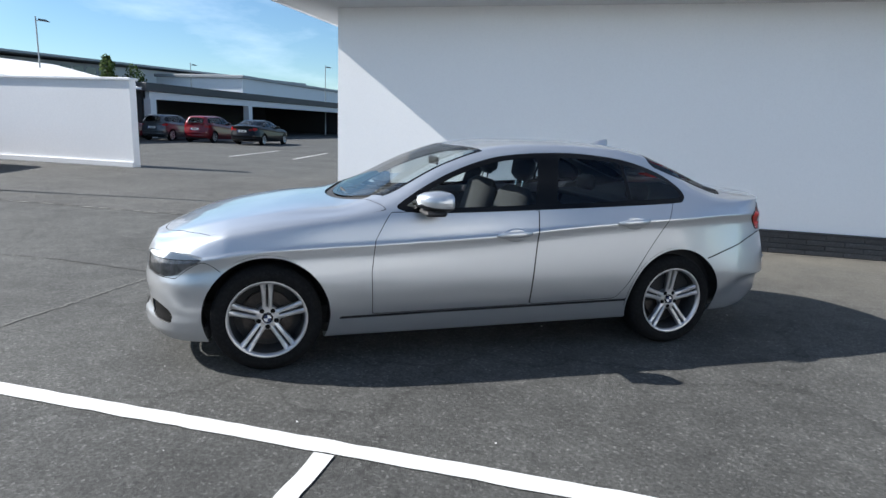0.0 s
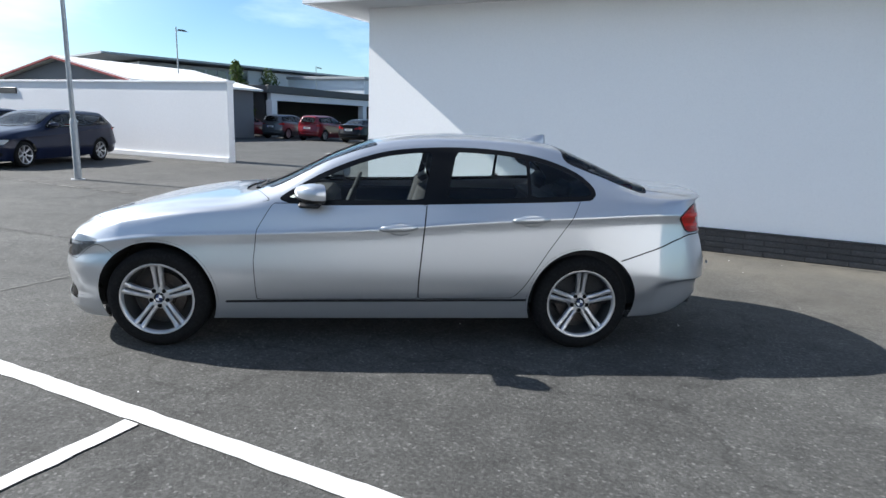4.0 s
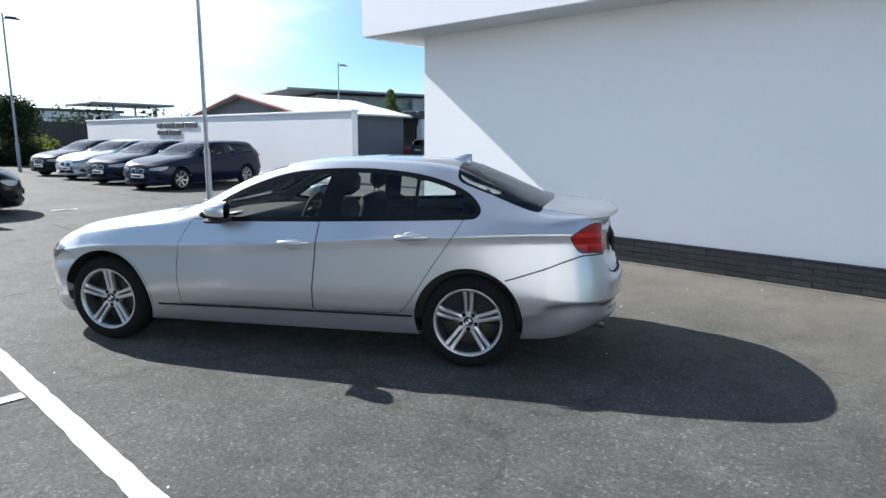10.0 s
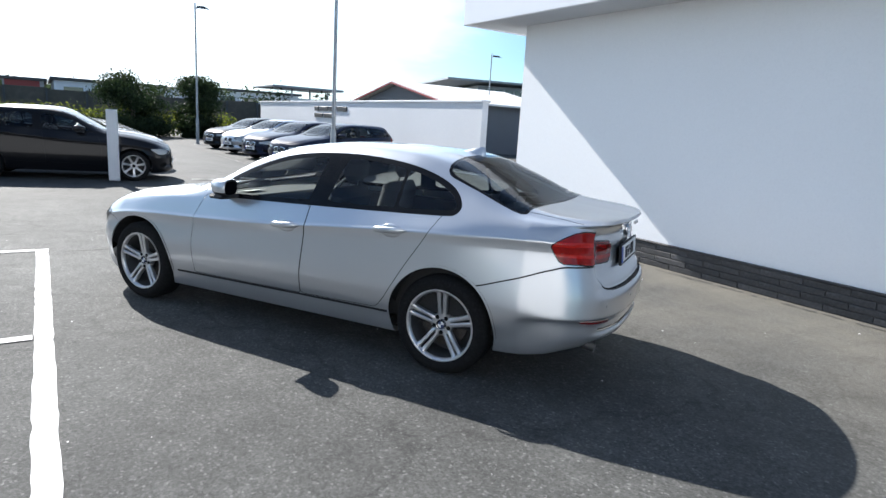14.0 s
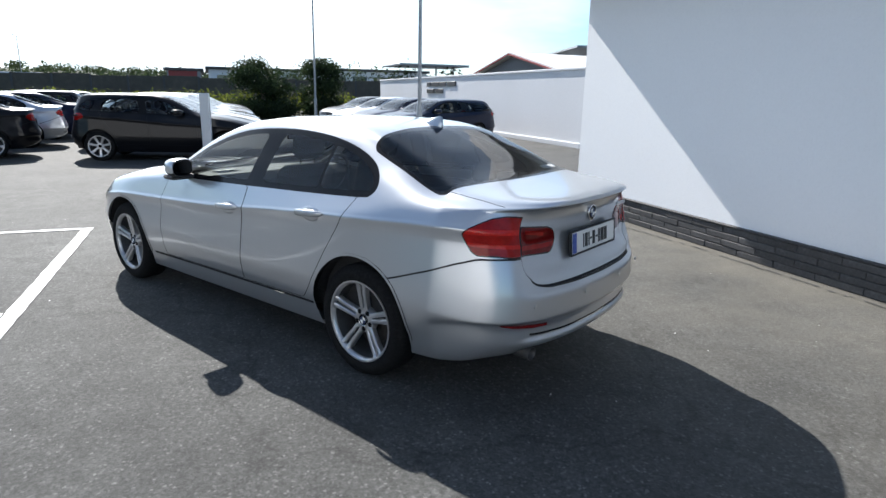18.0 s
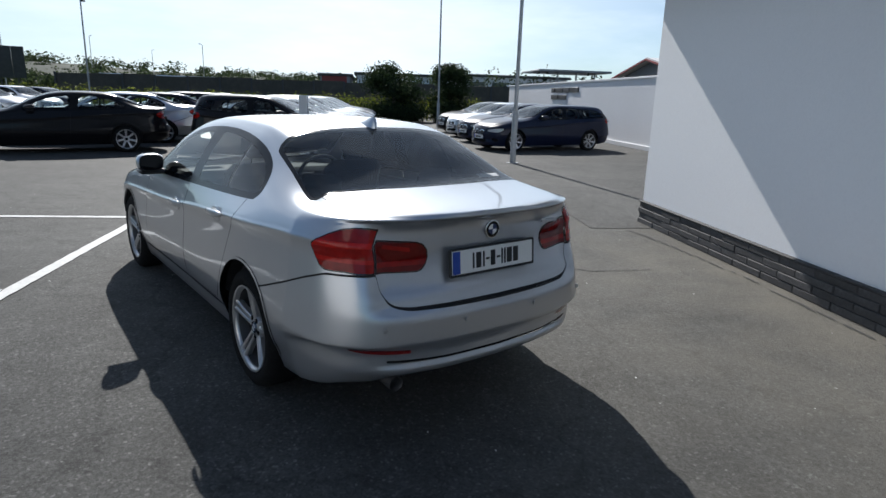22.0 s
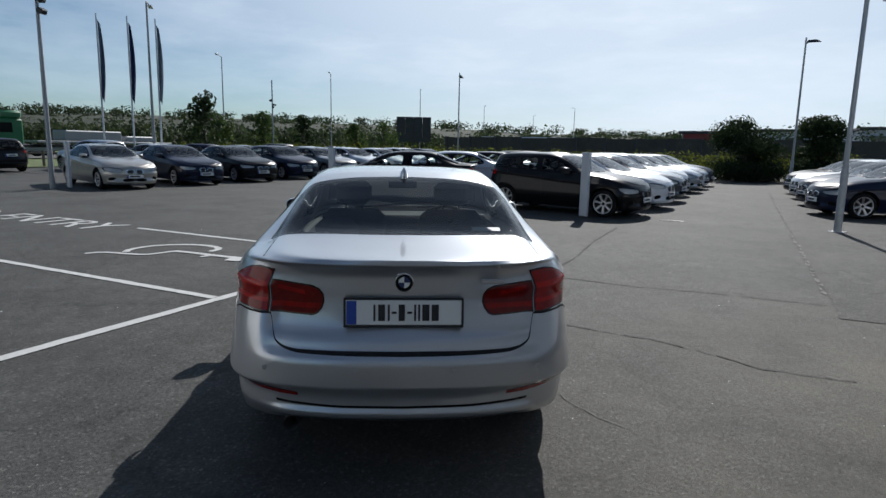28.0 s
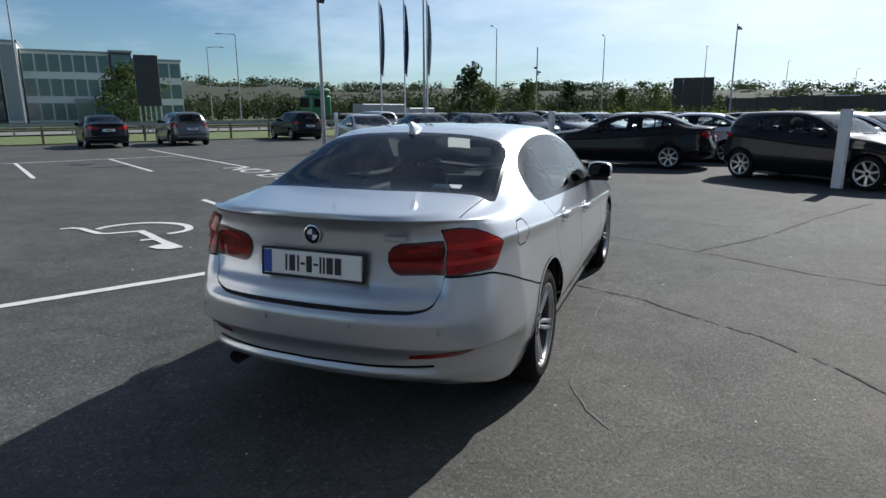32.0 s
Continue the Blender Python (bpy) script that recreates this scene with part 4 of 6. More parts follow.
    for sd in (1, -1):
        la = K.panel("tail_lamp", inA, RED, car, "red tail lamp lens", sides=(sd,), sink=-0.006)
        lb = K.panel("boot_lamp", inB, RED_DARK, car, "darker red tail lamp on the boot lid", sides=(sd,), sink=-0.004)
        K.panel("lamp_edge", edgeA, LAMP_EDGE, la, "dark lamp edge", sides=(sd,), sink=-0.004)
        K.panel("lamp_edge", edgeB, LAMP_EDGE, lb, "dark lamp edge", sides=(sd,), sink=-0.003)
        K.panel("light_bar", barA, RED_BRIGHT, la, "brighter red light bar", sides=(sd,), sink=-0.007)
        K.panel("light_bar", barB, RED, lb, "brighter red light bar", sides=(sd,), sink=-0.005)
        K.panel("reversing_light", clearB, RED, lb, "thin reversing light strip", sides=(sd,), sink=-0.005)
        K.panel("head_lamp", hl, LENS, car, "clear headlamp lens", sides=(sd,), sink=-0.002)
        if detail:
            lower, brow = K.cut(hl, lambda a: a["z"] - (0.664 + 0.055 * (a["uf"] - 0.36)))
            K.panel("lamp_housing", lower, LAMP_GREY, car, "grey headlamp housing", sides=(sd,), sink=0.020)
            K.panel("lamp_brow", brow, WHITE, car, "pale strip along the headlamp's top", sides=(sd,), sink=0.006)
        else:
            K.panel("lamp_housing", hl, WHITE, car, "pale headlamp housing", sides=(sd,), sink=0.035)
        if detail:
            for u, yy in ((1.985, 0.62), (1.925, 0.70)):
                part("lamp_ring", Shape().lathe([(0.022, 0.0), (0.040, 0.012), (0.046, 0.008), (0.046, 0.0), (0.0, -0.004)], 20, pose(u - 0.02, yy * sd, 0.640, 0, 90, 18 * sd)), CHROME, car, "bright round headlamp ring", smooth=50)
    # front bumper
    zf = curve([(0, 0.665), (0.33, 0.665), (0.37, 0.60), (0.87, 0.583), (0.96, 0.64), (1.05, 0.684), (1.2, 0.60), (1.35, 0.50), (9, 0.45)])
    fb_f = lambda a: np.maximum(a["z"] - zf(a["uf"]), (axF + 0.25) - a["x"])
    fb, polys = K.cut(polys, fb_f)
    sm, fb = K.cut(fb, lambda a: -fb_f(a) - gap)
    seams += sm
    K.panel("front_bumper", fb, mat, car)
    # bonnet
    bn_f = lambda a: np.maximum.reduce([9.75 - a["v"], (w0 + 0.055 - 0.24 * (a["y"] / 0.72) ** 2) - a["x"], a["x"] - (tip - 0.12 - 0.28 * (a["y"] / 0.7) ** 2)])
    bn, polys = K.cut(polys, bn_f)
    sm, bn = K.cut(bn, lambda a: -bn_f(a) - gap)
    seams += sm
    K.panel("bonnet", bn, mat, car)
    cowl_f = lambda a: np.maximum.reduce([a["y"] - 0.62, 10.6 - a["v"], (w0 - 0.26 * (a["y"] / 0.72) ** 2) - a["x"], a["x"] - (w0 + 0.055 - 0.24 * (a["y"] / 0.72) ** 2)])
    cowl, polys = K.cut(polys, cowl_f)
    K.panel("cowl", cowl, PLASTIC, car, "black plastic scuttle panel", sink=0.012)
    # doors
    doors = []
    for outline in S["doors"]:
        d_f = lambda a: np.maximum(sdf(outline, a["x"], a["z"]), a["v"] - 10.2)
        d, polys = K.cut(polys, d_f)
        sm, d = K.cut(d, lambda a: -sdf(outline, a["x"], a["z"]) - gap)
        seams += sm
        doors.append(d)
    if detail:
        # dark line where doors meet the sill
        sl, polys = K.cut(polys, lambda a: np.maximum.reduce([np.abs(a["z"] - (a["x"] * -0.018 + 0.332)) - 0.009, a["x"] - 0.99, -1.03 - a["x"], 0.6 - a["y"]]))
        seams += sl
    for sd in (1, -1):
        for i, (d, g) in enumerate(zip(doors, (gF, gR))):
            dn = K.panel("front_door" if i == 0 else "rear_door", d, mat, car, sides=(sd,))
            if dn is None:
                continue
            K.panel("door_window", g, PANE, dn, "lightly tinted door window", sides=(sd,))
            # handle: a cup and a bar
            hx = (-0.15 if i == 0 else -1.02) * (axF / 1.405)
            hzz = float(curve(S["crease"])(hx)) + 0.008
            hy = float(curve(S["width"])(hx)) * 0.988
            if detail:
                bar = Shape()
                pr = []
                for t, rr, off in ((-0.125, 0.006, 0.004), (-0.105, 0.014, 0.016), (-0.05, 0.018, 0.026), (0.05, 0.018, 0.026), (0.10, 0.016, 0.018), (0.122, 0.006, 0.006)):
                    for q in range(10):
                        an = 2 * math.pi * q / 10
                        pr.append((hx + t, (hy + off + 0.010 * math.cos(an) * rr / 0.018) * sd, hzz + rr * 1.15 * math.sin(an) - t * 0.05))
                bar.add(pr, [(j * 10 + q, j * 10 + (q + 1) % 10, (j + 1) * 10 + (q + 1) % 10, (j + 1) * 10 + q)[::sd] for j in range(5) for q in range(10)])
                part("door_handle", bar, mat, dn, "body-coloured pull handle", smooth=60)
                part("handle_recess", Shape().lathe([(0.0, 0.006), (0.032, 0.0045), (0.044, 0.001), (0.047, -0.006)], 20, pose(hx - 0.01, hy * sd, hzz - 0.006, -90 * sd, 0, 0) @ Matrix.Diagonal((1.75, 0.95, 0.6, 1))), mat, dn, smooth=60)
            else:
                part("door_handle", Shape().box(hx - 0.11, hx + 0.11, (hy if sd > 0 else -hy - 0.02), (hy + 0.02 if sd > 0 else -hy), hzz - 0.018, hzz + 0.018, 0.01), mat, dn)
        if gQ:
            K.panel("quarter_window", gQ, PANE, car, "small rear quarter window", sides=(sd,))
        K.panel("window_trim", dl, BLACK, car, "gloss black window surround", sides=(sd,))
    if detail:
        flap = rounded([(-1.935, 0.885), (-1.785, 0.885), (-1.785, 1.0), (-1.935, 1.0)], 1)
        polys = K.refine(polys, lambda a: (a["x"] > -1.98) & (a["x"] < -1.74) & (a["z"] > 0.85) & (a["z"] < 1.03) & (a["v"] < 10.4), 3)
        ring, polys = K.cut(polys, lambda a: np.maximum(np.abs(sdf(flap, a["x"], a["z"])) - 0.0035, a["v"] - 10.4))
        K.panel("flap_gap", ring, SEAM, car, "dark gap round the fuel flap", sides=(-1,), sink=0.002)
        K.panel("quarter_panel", ring, mat, car, sides=(1,))
    K.panel("body_shell", polys, mat, car)
    # lining behind the pillars and roof, and a bulkhead behind the seats
    lin, _ = K.cut(polys, lambda a: np.maximum.reduce([0.955 * (S["dlo"][0][1] / 0.95) - a["z"], a["x"] - w0 + 0.06, (r1 + 0.03) - a["x"]]))
    K.panel("headliner", lin, HEADLINER, car, "pale grey roof and pillar lining", sink=0.022)
    K.panel("panel_gap", seams, SEAM, car, "dark panel gaps", sink=0.004)
    # floor pan and wheel wells
    part("underbody", Shape().box(tail + 0.42, tip - 0.25, -0.62, 0.62, 0.20, 0.36, 0.03).box(axF + R * 0.88, tip - 0.40, -0.79, 0.79, 0.188, 0.27, 0.02).box(axR + R + 0.02, axF - R - 0.02, -0.82, 0.82, 0.21, 0.27, 0.02), PLASTIC, car, "dark underbody")
    for ax in (axF, axR):
        for sd in (1, -1):
            n = 20
            v, f = [], []
            for q in range(n + 1):
                an = math.pi * (q / n * 1.16 - 0.08)
                for yy in (0.52, 0.865 if math.sin(an) > 0.25 else 0.76):
                    v.append((ax + (R + 0.006) * math.cos(an), yy * sd, hz + (R + 0.006) * math.sin(an)))
            for q in range(n):
                f.append((2 * q, 2 * q + 1, 2 * q + 3, 2 * q + 2))
            k = len(v)
            v.append((ax, 0.52 * sd, hz))
            f += [(k, 2 * q, 2 * q + 2) for q in range(n)]
            part("wheel_well", Shape().add(v, f), SEAM, car)
            wheel_parts(car, ax, 0.768 * sd, sd, S["hub_z"], detail)
    # mirrors
    for sd in (1, -1):
        mx, mz = w0 - 0.525, float(curve(S["belt"])(w0 - 0.3)) + 0.098
        shell = Shape()
        prof = []
        for t, ky, kz in ((-0.075, 0.90, 0.92), (-0.055, 1.0, 1.0), (0.0, 0.98, 0.97), (0.05, 0.84, 0.82), (0.085, 0.60, 0.58), (0.10, 0.25, 0.25)):
            for q in range(16):
                an = 2 * math.pi * q / 16
                cx, cz = math.copysign(abs(math.cos(an)) ** 0.7, math.cos(an)), math.copysign(abs(math.sin(an)) ** 0.7, math.sin(an))
                prof.append((mx + t - 0.03 * cx * ky, (0.912 + 0.098 * cx * ky) * sd, mz + 0.060 * cz * kz + (0.008 if cz > 0 else 0)))
        shell.add(prof, [(j * 16 + q, j * 16 + (q + 1) % 16, (j + 1) * 16 + (q + 1) % 16, (j + 1) * 16 + q)[::-sd] for j in range(5) for q in range(16) if q < 9 or q > 14] + [tuple(range(80, 96))[::-sd]])
        mr = part("wing_mirror", shell, mat, car, "body-coloured wing mirror shell", smooth=50)
        under = Shape().add(prof, [(j * 16 + q, j * 16 + (q + 1) % 16, (j + 1) * 16 + (q + 1) % 16, (j + 1) * 16 + q)[::-sd] for j in range(5) for q in range(9, 15)] + [tuple(range(16))[::sd]])
        part("mirror_base", under, PLASTIC, mr, "black underside and frame", smooth=50)
        gl = Shape()
        gl.add([(mx - 0.077 - 0.03 * c * 0.8, (0.912 + 0.083 * c) * sd, mz + 0.049 * s) for c, s in [(math.copysign(abs(math.cos(2 * math.pi * q / 16)) ** 0.7, math.cos(2 * math.pi * q / 16)), math.copysign(abs(math.sin(2 * math.pi * q / 16)) ** 0.7, math.sin(2 * math.pi * q / 16))) for q in range(16)]], [tuple(range(16))[::sd]])
        part("mirror_glass", gl, MIRROR, mr, "mirror glass")
        part("mirror_foot", Shape().box(mx - 0.065, mx + 0.075, 0.79 if sd > 0 else -0.99, 0.99 if sd > 0 else -0.79, mz - 0.082, mz - 0.050, 0.014), PLASTIC, mr, "black mirror foot")
    # inside
    zb = float(curve(S["belt"])(-0.3))
    zt = float(curve(S["top"])(-0.5))
    k = axF / 1.405
    if not S["notch"]:
        shelf_x = r1 + 0.15
    else:
        shelf_x = r1 + 0.08
    inner = Shape().box(shelf_x, 0.75 * k, -0.70, 0.70, 0.27, 0.33)
    for sd in (1, -1):
        inner.box(max(-1.95 * k, tail + 0.45), 0.75 * k, 0.72 if sd > 0 else -0.79, 0.79 if sd > 0 else -0.72, 0.30, zb - 0.035, 0.02)
    part("cabin_trim", inner, INTERIOR, car, "dark cabin trim")
    part("bulkhead", Shape().box(-1.36 * k, -1.33 * k, -0.74, 0.74, 0.30, zb - 0.02), INTERIOR, car)
    part("dashboard", Shape().box(0.36 * k, 0.86 * k, -0.72, 0.72, 0.55, zb - 0.01, 0.06), INTERIOR, car, "dark dashboard", smooth=50)
    part("parcel_shelf", Shape().box(shelf_x, -1.20 * k, -0.80, 0.80, zb - 0.03, zb + 0.005, 0.01), INTERIOR, car, "dark parcel shelf")
    if S["notch"]:
        # the shelf rises to the foot of the rear screen and closes the boot off
        zr = float(curve(S["top"])(r1 + 0.10)) - 0.045
        part("shelf_end", Shape().add([(-1.45 * k, -0.74, zb), (-1.45 * k, 0.74, zb), (r1 + 0.10, -0.66, zr - 0.055), (r1 + 0.10, 0, zr), (r1 + 0.10, 0.66, zr - 0.055), (r1 + 0.10, -0.70, 0.80), (r1 + 0.10, 0.70, 0.80), (-1.45 * k, 0, zb + 0.02)],
                                      [(0, 7, 3, 2), (7, 1, 4, 3), (2, 3, 4, 6, 5), (0, 2, 5), (1, 6, 4)]), INTERIOR, car, "dark sloping end of the parcel shelf")
    for yy in (0.37, -0.37):
        seat(car, 0.05 * k, yy)
    part("rear_bench", Shape().box(-1.15 * k, -0.62 * k, -0.66, 0.66, 0.34, 0.52, 0.05).box(-0.07, 0.07, -0.64, 0.64, 0.0, 0.58, 0.06, pose(-1.10 * k, 0, 0.46, 0, -22, 0)), CLOTH, car, "dark rear seat", smooth=50)
    for yy in (0.40, -0.40):
        part("rear_headrest", Shape().box(-0.05, 0.05, -0.13, 0.13, 0.0, 0.15, 0.045, pose(-1.33 * k, yy, zb + 0.015, 0, -10, 0)), CLOTH, car, "dark rear headrest", smooth=60)
    ring = [(0.24 * k + 0.0, -0.37 + 0.185 * math.cos(2 * math.pi * q / 24), 0.185 * math.sin(2 * math.pi * q / 24)) for q in range(25)]
    part("steering_wheel", Shape().tube([(x - 0.35 * z, y, 0.90 + 0.92 * z) for x, y, z in ring], 0.015, 8, False).box(-0.02, 0.02, -0.16, 0.16, -0.03, 0.03, 0.015, pose(0.24 * k, -0.37, 0.90, 0, -20, 0)).box(-0.03, 0.03, -0.07, 0.07, -0.09, 0.06, 0.03, pose(0.245 * k, -0.37, 0.89, 0, -20, 0)), INTERIOR, car, "dark steering wheel", smooth=50)
    part("rear_view_mirror", Shape().box(0.17 * k, 0.19 * k, -0.12, 0.12, zt - 0.21, zt - 0.15, 0.008), PLASTIC, car)
    # wipers
    for yy in (0.45, -0.15):
        part("wiper", Shape().tube([(w0 + 0.0 - 0.26 * (yy / 0.72) ** 2, yy, 0.985), (w0 - 0.05 - 0.26 * ((yy - 0.3) / 0.72) ** 2, yy - 0.5, 1.025)], 0.010, 6), PLASTIC, car, "black wiper arm")
    return car, K


def number_plate(car, x, z, tilt, front=False, detail=True):
    """A plate with plain bars in place of its characters; it faces along -x, or +x in front."""
    p = part("number_plate", Shape().box(-0.006, 0.006, -0.26, 0.26, -0.057, 0.057, 0.004), WHITE, car, "white number plate with dark characters")
    d = 1 if front else -1
    p.matrix_local = pose(x, 0, z, 0, tilt, 0)
    s = d * 0.0075
    xr = (min(s, 0.004 * d), max(s, 0.004 * d))
    part("plate_holder", Shape().box(0.001, 0.011, -0.270, 0.270, -0.068, 0.066, 0.004).box(-0.0075, 0.001, -0.270, 0.270, 0.057, 0.066, 0.003).box(-0.0075, 0.001, -0.270, 0.270, -0.068, -0.057, 0.003).box(-0.0075, 0.001, -0.270, -0.260, -0.06, 0.06, 0.003).box(-0.0075, 0.001, 0.260, 0.270, -0.06, 0.06, 0.003) if not front else Shape().box(-0.011, -0.001, -0.27, 0.27, -0.068, 0.066, 0.005), PLASTIC, p, "black plate holder")
    part("blue_band", Shape().box(xr[0], xr[1], 0.212 if not front else -0.256, 0.256 if not front else -0.212, -0.053, 0.053), BLUE, p, "blue country band")
    if detail:
        row = ((0.132, 0.009, 0.074), (0.100, 0.030, 0.074), (0.068, 0.009, 0.074), (0.044, 0.022, 0.010), (0.010, 0.028, 0.074), (-0.026, 0.022, 0.010),
               (-0.050, 0.009, 0.074), (-0.068, 0.009, 0.074), (-0.098, 0.032, 0.074), (-0.140, 0.032, 0.074))
        for y, wide, high in row:
            part("plain_bar", Shape().box(-0.0085 if not front else 0.004, -0.004 if not front else 0.0085, y - wide / 2, y + wide / 2, -high / 2, high / 2), PLASTIC, p)
    else:
        part("plain_bar", Shape().box(-0.0085 if not front else 0.004, -0.004 if not front else 0.0085, -0.17, 0.14, -0.022, 0.022), PLASTIC, p)
    return p

# ---- the silver saloon ----
CAR_POSE = pose(-1.084, 4.561, 0, 0, 0, 210.4)
car, skin = build_car(SEDAN, "saloon_car", "silver four-door saloon car parked beside the white wall", SILVER)
car.matrix_basis = CAR_POSE
number_plate(car, -2.376, 0.832, 5)
# round badge on the boot lid
bd = part("round_badge", Shape().lathe([(0.042, 0.0), (0.042, 0.006), (0.037, 0.009), (0.0, 0.009)], 24), BLACK, car, "black round badge with a chrome rim", smooth=40)
bd.matrix_local = pose(-2.350, 0, 0.966, 0, -90 - 1, 0)
part("badge_rim", Shape().lathe([(0.043, 0.002), (0.043, 0.010), (0.039, 0.011), (0.038, 0.008)], 24), CHROME, bd, "", smooth=40)
for a in (0, 180):
    q = Shape().add([(0, 0, 0.0105)] + [(0.026 * math.cos(radians(a + t)), 0.026 * math.sin(radians(a + t)), 0.0105) for t in range(0, 91, 15)], [tuple(range(8))])
    part("badge_quarter", q, WHITE, bd)
    q = Shape().add([(0, 0, 0.0105)] + [(0.026 * math.cos(radians(a + 90 + t)), 0.026 * math.sin(radians(a + 90 + t)), 0.0105) for t in range(0, 91, 15)], [tuple(range(8))])
    part("badge_quarter", q, BADGE_BLUE, bd)
# roof fin
fin = Shape()
rows = []
for t, w, h in ((0.0, 0.004, 0.004), (0.05, 0.022, 0.020), (0.11, 0.028, 0.042), (0.165, 0.024, 0.060), (0.19, 0.012, 0.058), (0.195, 0.004, 0.01)):
    rows.append([(-1.09 - t, -w, -0.01), (-1.09 - t, -w * 0.75, h * 0.5), (-1.09 - t, 0, h), (-1.09 - t, w * 0.75, h * 0.5), (-1.09 - t, w, -0.01)])
fin.add([(x, y, z + 1.402 - (-1.09 - x) * 0.10) for r in rows for x, y, z in r], [(j * 5 + q, j * 5 + q + 1, (j + 1) * 5 + q + 1, (j + 1) * 5 + q) for j in range(5) for q in range(4)])
part("roof_aerial", fin, SILVER, car, "silver shark-fin aerial", smooth=70)
# exhaust
part("exhaust_tip", Shape().lathe([(0.0, -0.10), (0.030, -0.10), (0.030, 0.0), (0.036, 0.012), (0.036, -0.09)], 20, pose(-2.315, 0.52, 0.285, 0, -94, 0)), BARREL, car, "chrome exhaust tip", smooth=40)
# fuel flap on the offside, sticker in the rear screen, paper on the dashboard
part("sticker", Shape().box(-0.001, 0.001, -0.075, 0.075, -0.018, 0.018, 0.0, pose(-1.815, -0.44, 1.139, 0, -112, 0)), WHITE, car, "small white sticker in the rear screen")
part("dashboard_paper", Shape().box(-0.07, 0.07, -0.10, 0.10, 0.0, 0.002, 0.0, pose(0.60, 0.42, 0.965, 0, 8, 8)), WHITE, car, "white paper on the dashboard")
# model lettering on the boot, as one plain bar; parking sensors
part("plain_bar", Shape().box(-2.353, -2.338, -0.46, -0.35, 0.960, 0.980, 0.004), ALLOY, car, "small chrome lettering on the boot")
for yy, xx in ((0.62, -2.388), (0.22, -2.460), (-0.22, -2.460), (-0.62, -2.388)):
    part("parking_sensor", Shape().lathe([(0.012, 0.0), (0.012, 0.004), (0.0, 0.005)], 12, pose(xx, yy, 0.585, 0, -90, 0)), SILVER, car, smooth=40)

# ---- parked cars ----
ESTATE = dict(SEDAN, notch=False, rear=(-2.09, -2.345), rear_in=0.35,
              top=SEDAN["top"][:10] + [(-1.0, 1.43), (-1.7, 1.415), (-2.06, 1.375), (-2.2, 1.26), (-2.36, 1.07), (-2.45, 1.03)],
              rail=SEDAN["rail"][:8] + [(-1.0, 1.36), (-1.7, 1.335), (-2.0, 1.30), (-2.18, 1.17), (-2.34, 1.03), (-2.45, 0.99)],
              rail_y=SEDAN["rail_y"][:8] + [(-1.0, 0.58), (-1.7, 0.565), (-2.0, 0.57), (-2.2, 0.61), (-2.45, 0.68)],
              dlo=SEDAN["dlo"][:7] + [(-1.0, 1.325), (-1.6, 1.305), (-1.85, 1.26), (-1.99, 1.16), (-2.03, 1.09), (-1.98, 1.05), (-1.85, 1.04), (-0.3, 0.979)])
SALOON = stretched(SEDAN, 1.055, 1.02)
WAGON = stretched(ESTATE, 1.055, 1.025)


def shortened(spec, k):
    """A shorter tail behind the rear axle."""
    f = lambda x: x if x > -1.405 else -1.405 + (x + 1.405) * k
    out = dict(spec)
    for key in ("low", "width", "crease", "belt", "belt_y", "rail_y", "rail", "top"):
        out[key] = [(f(x), v) for x, v in spec[key]]
    out["length"] = (spec["length"][0], f(spec["length"][1]))
    out["dlo"] = [(f(x), z) for x, z in spec["dlo"]]
    out["rear"] = tuple(f(x) for x in spec["rear"])
    return out


HATCH = stretched(shortened(ESTATE, 0.72), 0.965, 1.045)
CROSSOVER = stretched(shortened(ESTATE, 0.78), 0.99, 1.115, hub_z=0.345, arch=0.392)

KINDS = dict(saloon=(SALOON, "saloon_car", "four-door saloon"), wagon=(WAGON, "estate_car", "estate car"), hatch=(HATCH, "hatchback_car", "hatchback"),
             crossover=(CROSSOVER, "crossover_car", "tall crossover car"))
COLOUR = dict(blue="dark blue", black="black", white="white", silver="silver", grey="grey metallic", champagne="pale champagne", red="dark red")
first = {}


def parked(kind, colour, x, y, heading, where, group):
    """A parked car; the first of its kind and colour is built, the rest are copies."""
    m = pose(x, y, 0, 0, 0, heading)
    if (kind, colour) not in first:
        spec, nm, words = KINDS[kind]
        c, _ = build_car(spec, nm, COLOUR[colour] + " " + words + " " + where, PAINTS[colour], False, group)
        tip, tail = spec["length"]
        number_plate(c, tip + 0.012, 0.43, 0, True, False)
        number_plate(c, tail + (0.065 if kind == "saloon" else 0.05), 0.80, 4, False, False)
        b = part("round_badge", Shape().lathe([(0.04, 0.0), (0.04, 0.01), (0.0, 0.012)], 12, pose(tip - 0.085, 0, 0.69, 0, 60, 0)), CHROME, c)
        c.matrix_basis = m
        first[(kind, colour)] = c
        return c
    c = copy_thing(first[(kind, colour)], m)
    spec, nm, words = KINDS[kind]
    return tagged(c, COLOUR[colour] + " " + words + " " + where, "car", group)


G1 = "cars along the boundary wall"
W1 = "parked before the white boundary wall"
for i, (k, c) in enumerate((("wagon", "blue"), ("saloon", "blue"), ("saloon", "silver"), ("saloon", "black"))):
    parked(k, c, -16.25 - 3.05 * i, 10.85 - 0.03 * i, -69, W1, G1)
G2 = "cars facing the lane"
W2 = "parked nose-out beside the lane"
for i, (k, c) in enumerate((("hatch", "black"), ("saloon", "white"), ("saloon", "grey"), ("hatch", "white"), ("saloon", "silver"), ("saloon", "white"), ("saloon", "blue"))):
    parked(k, c, -12.35 - 2.7 * i, 2.95 + 0.08 * i, 79, W2, G2)
G3 = "cars facing the middle aisle"
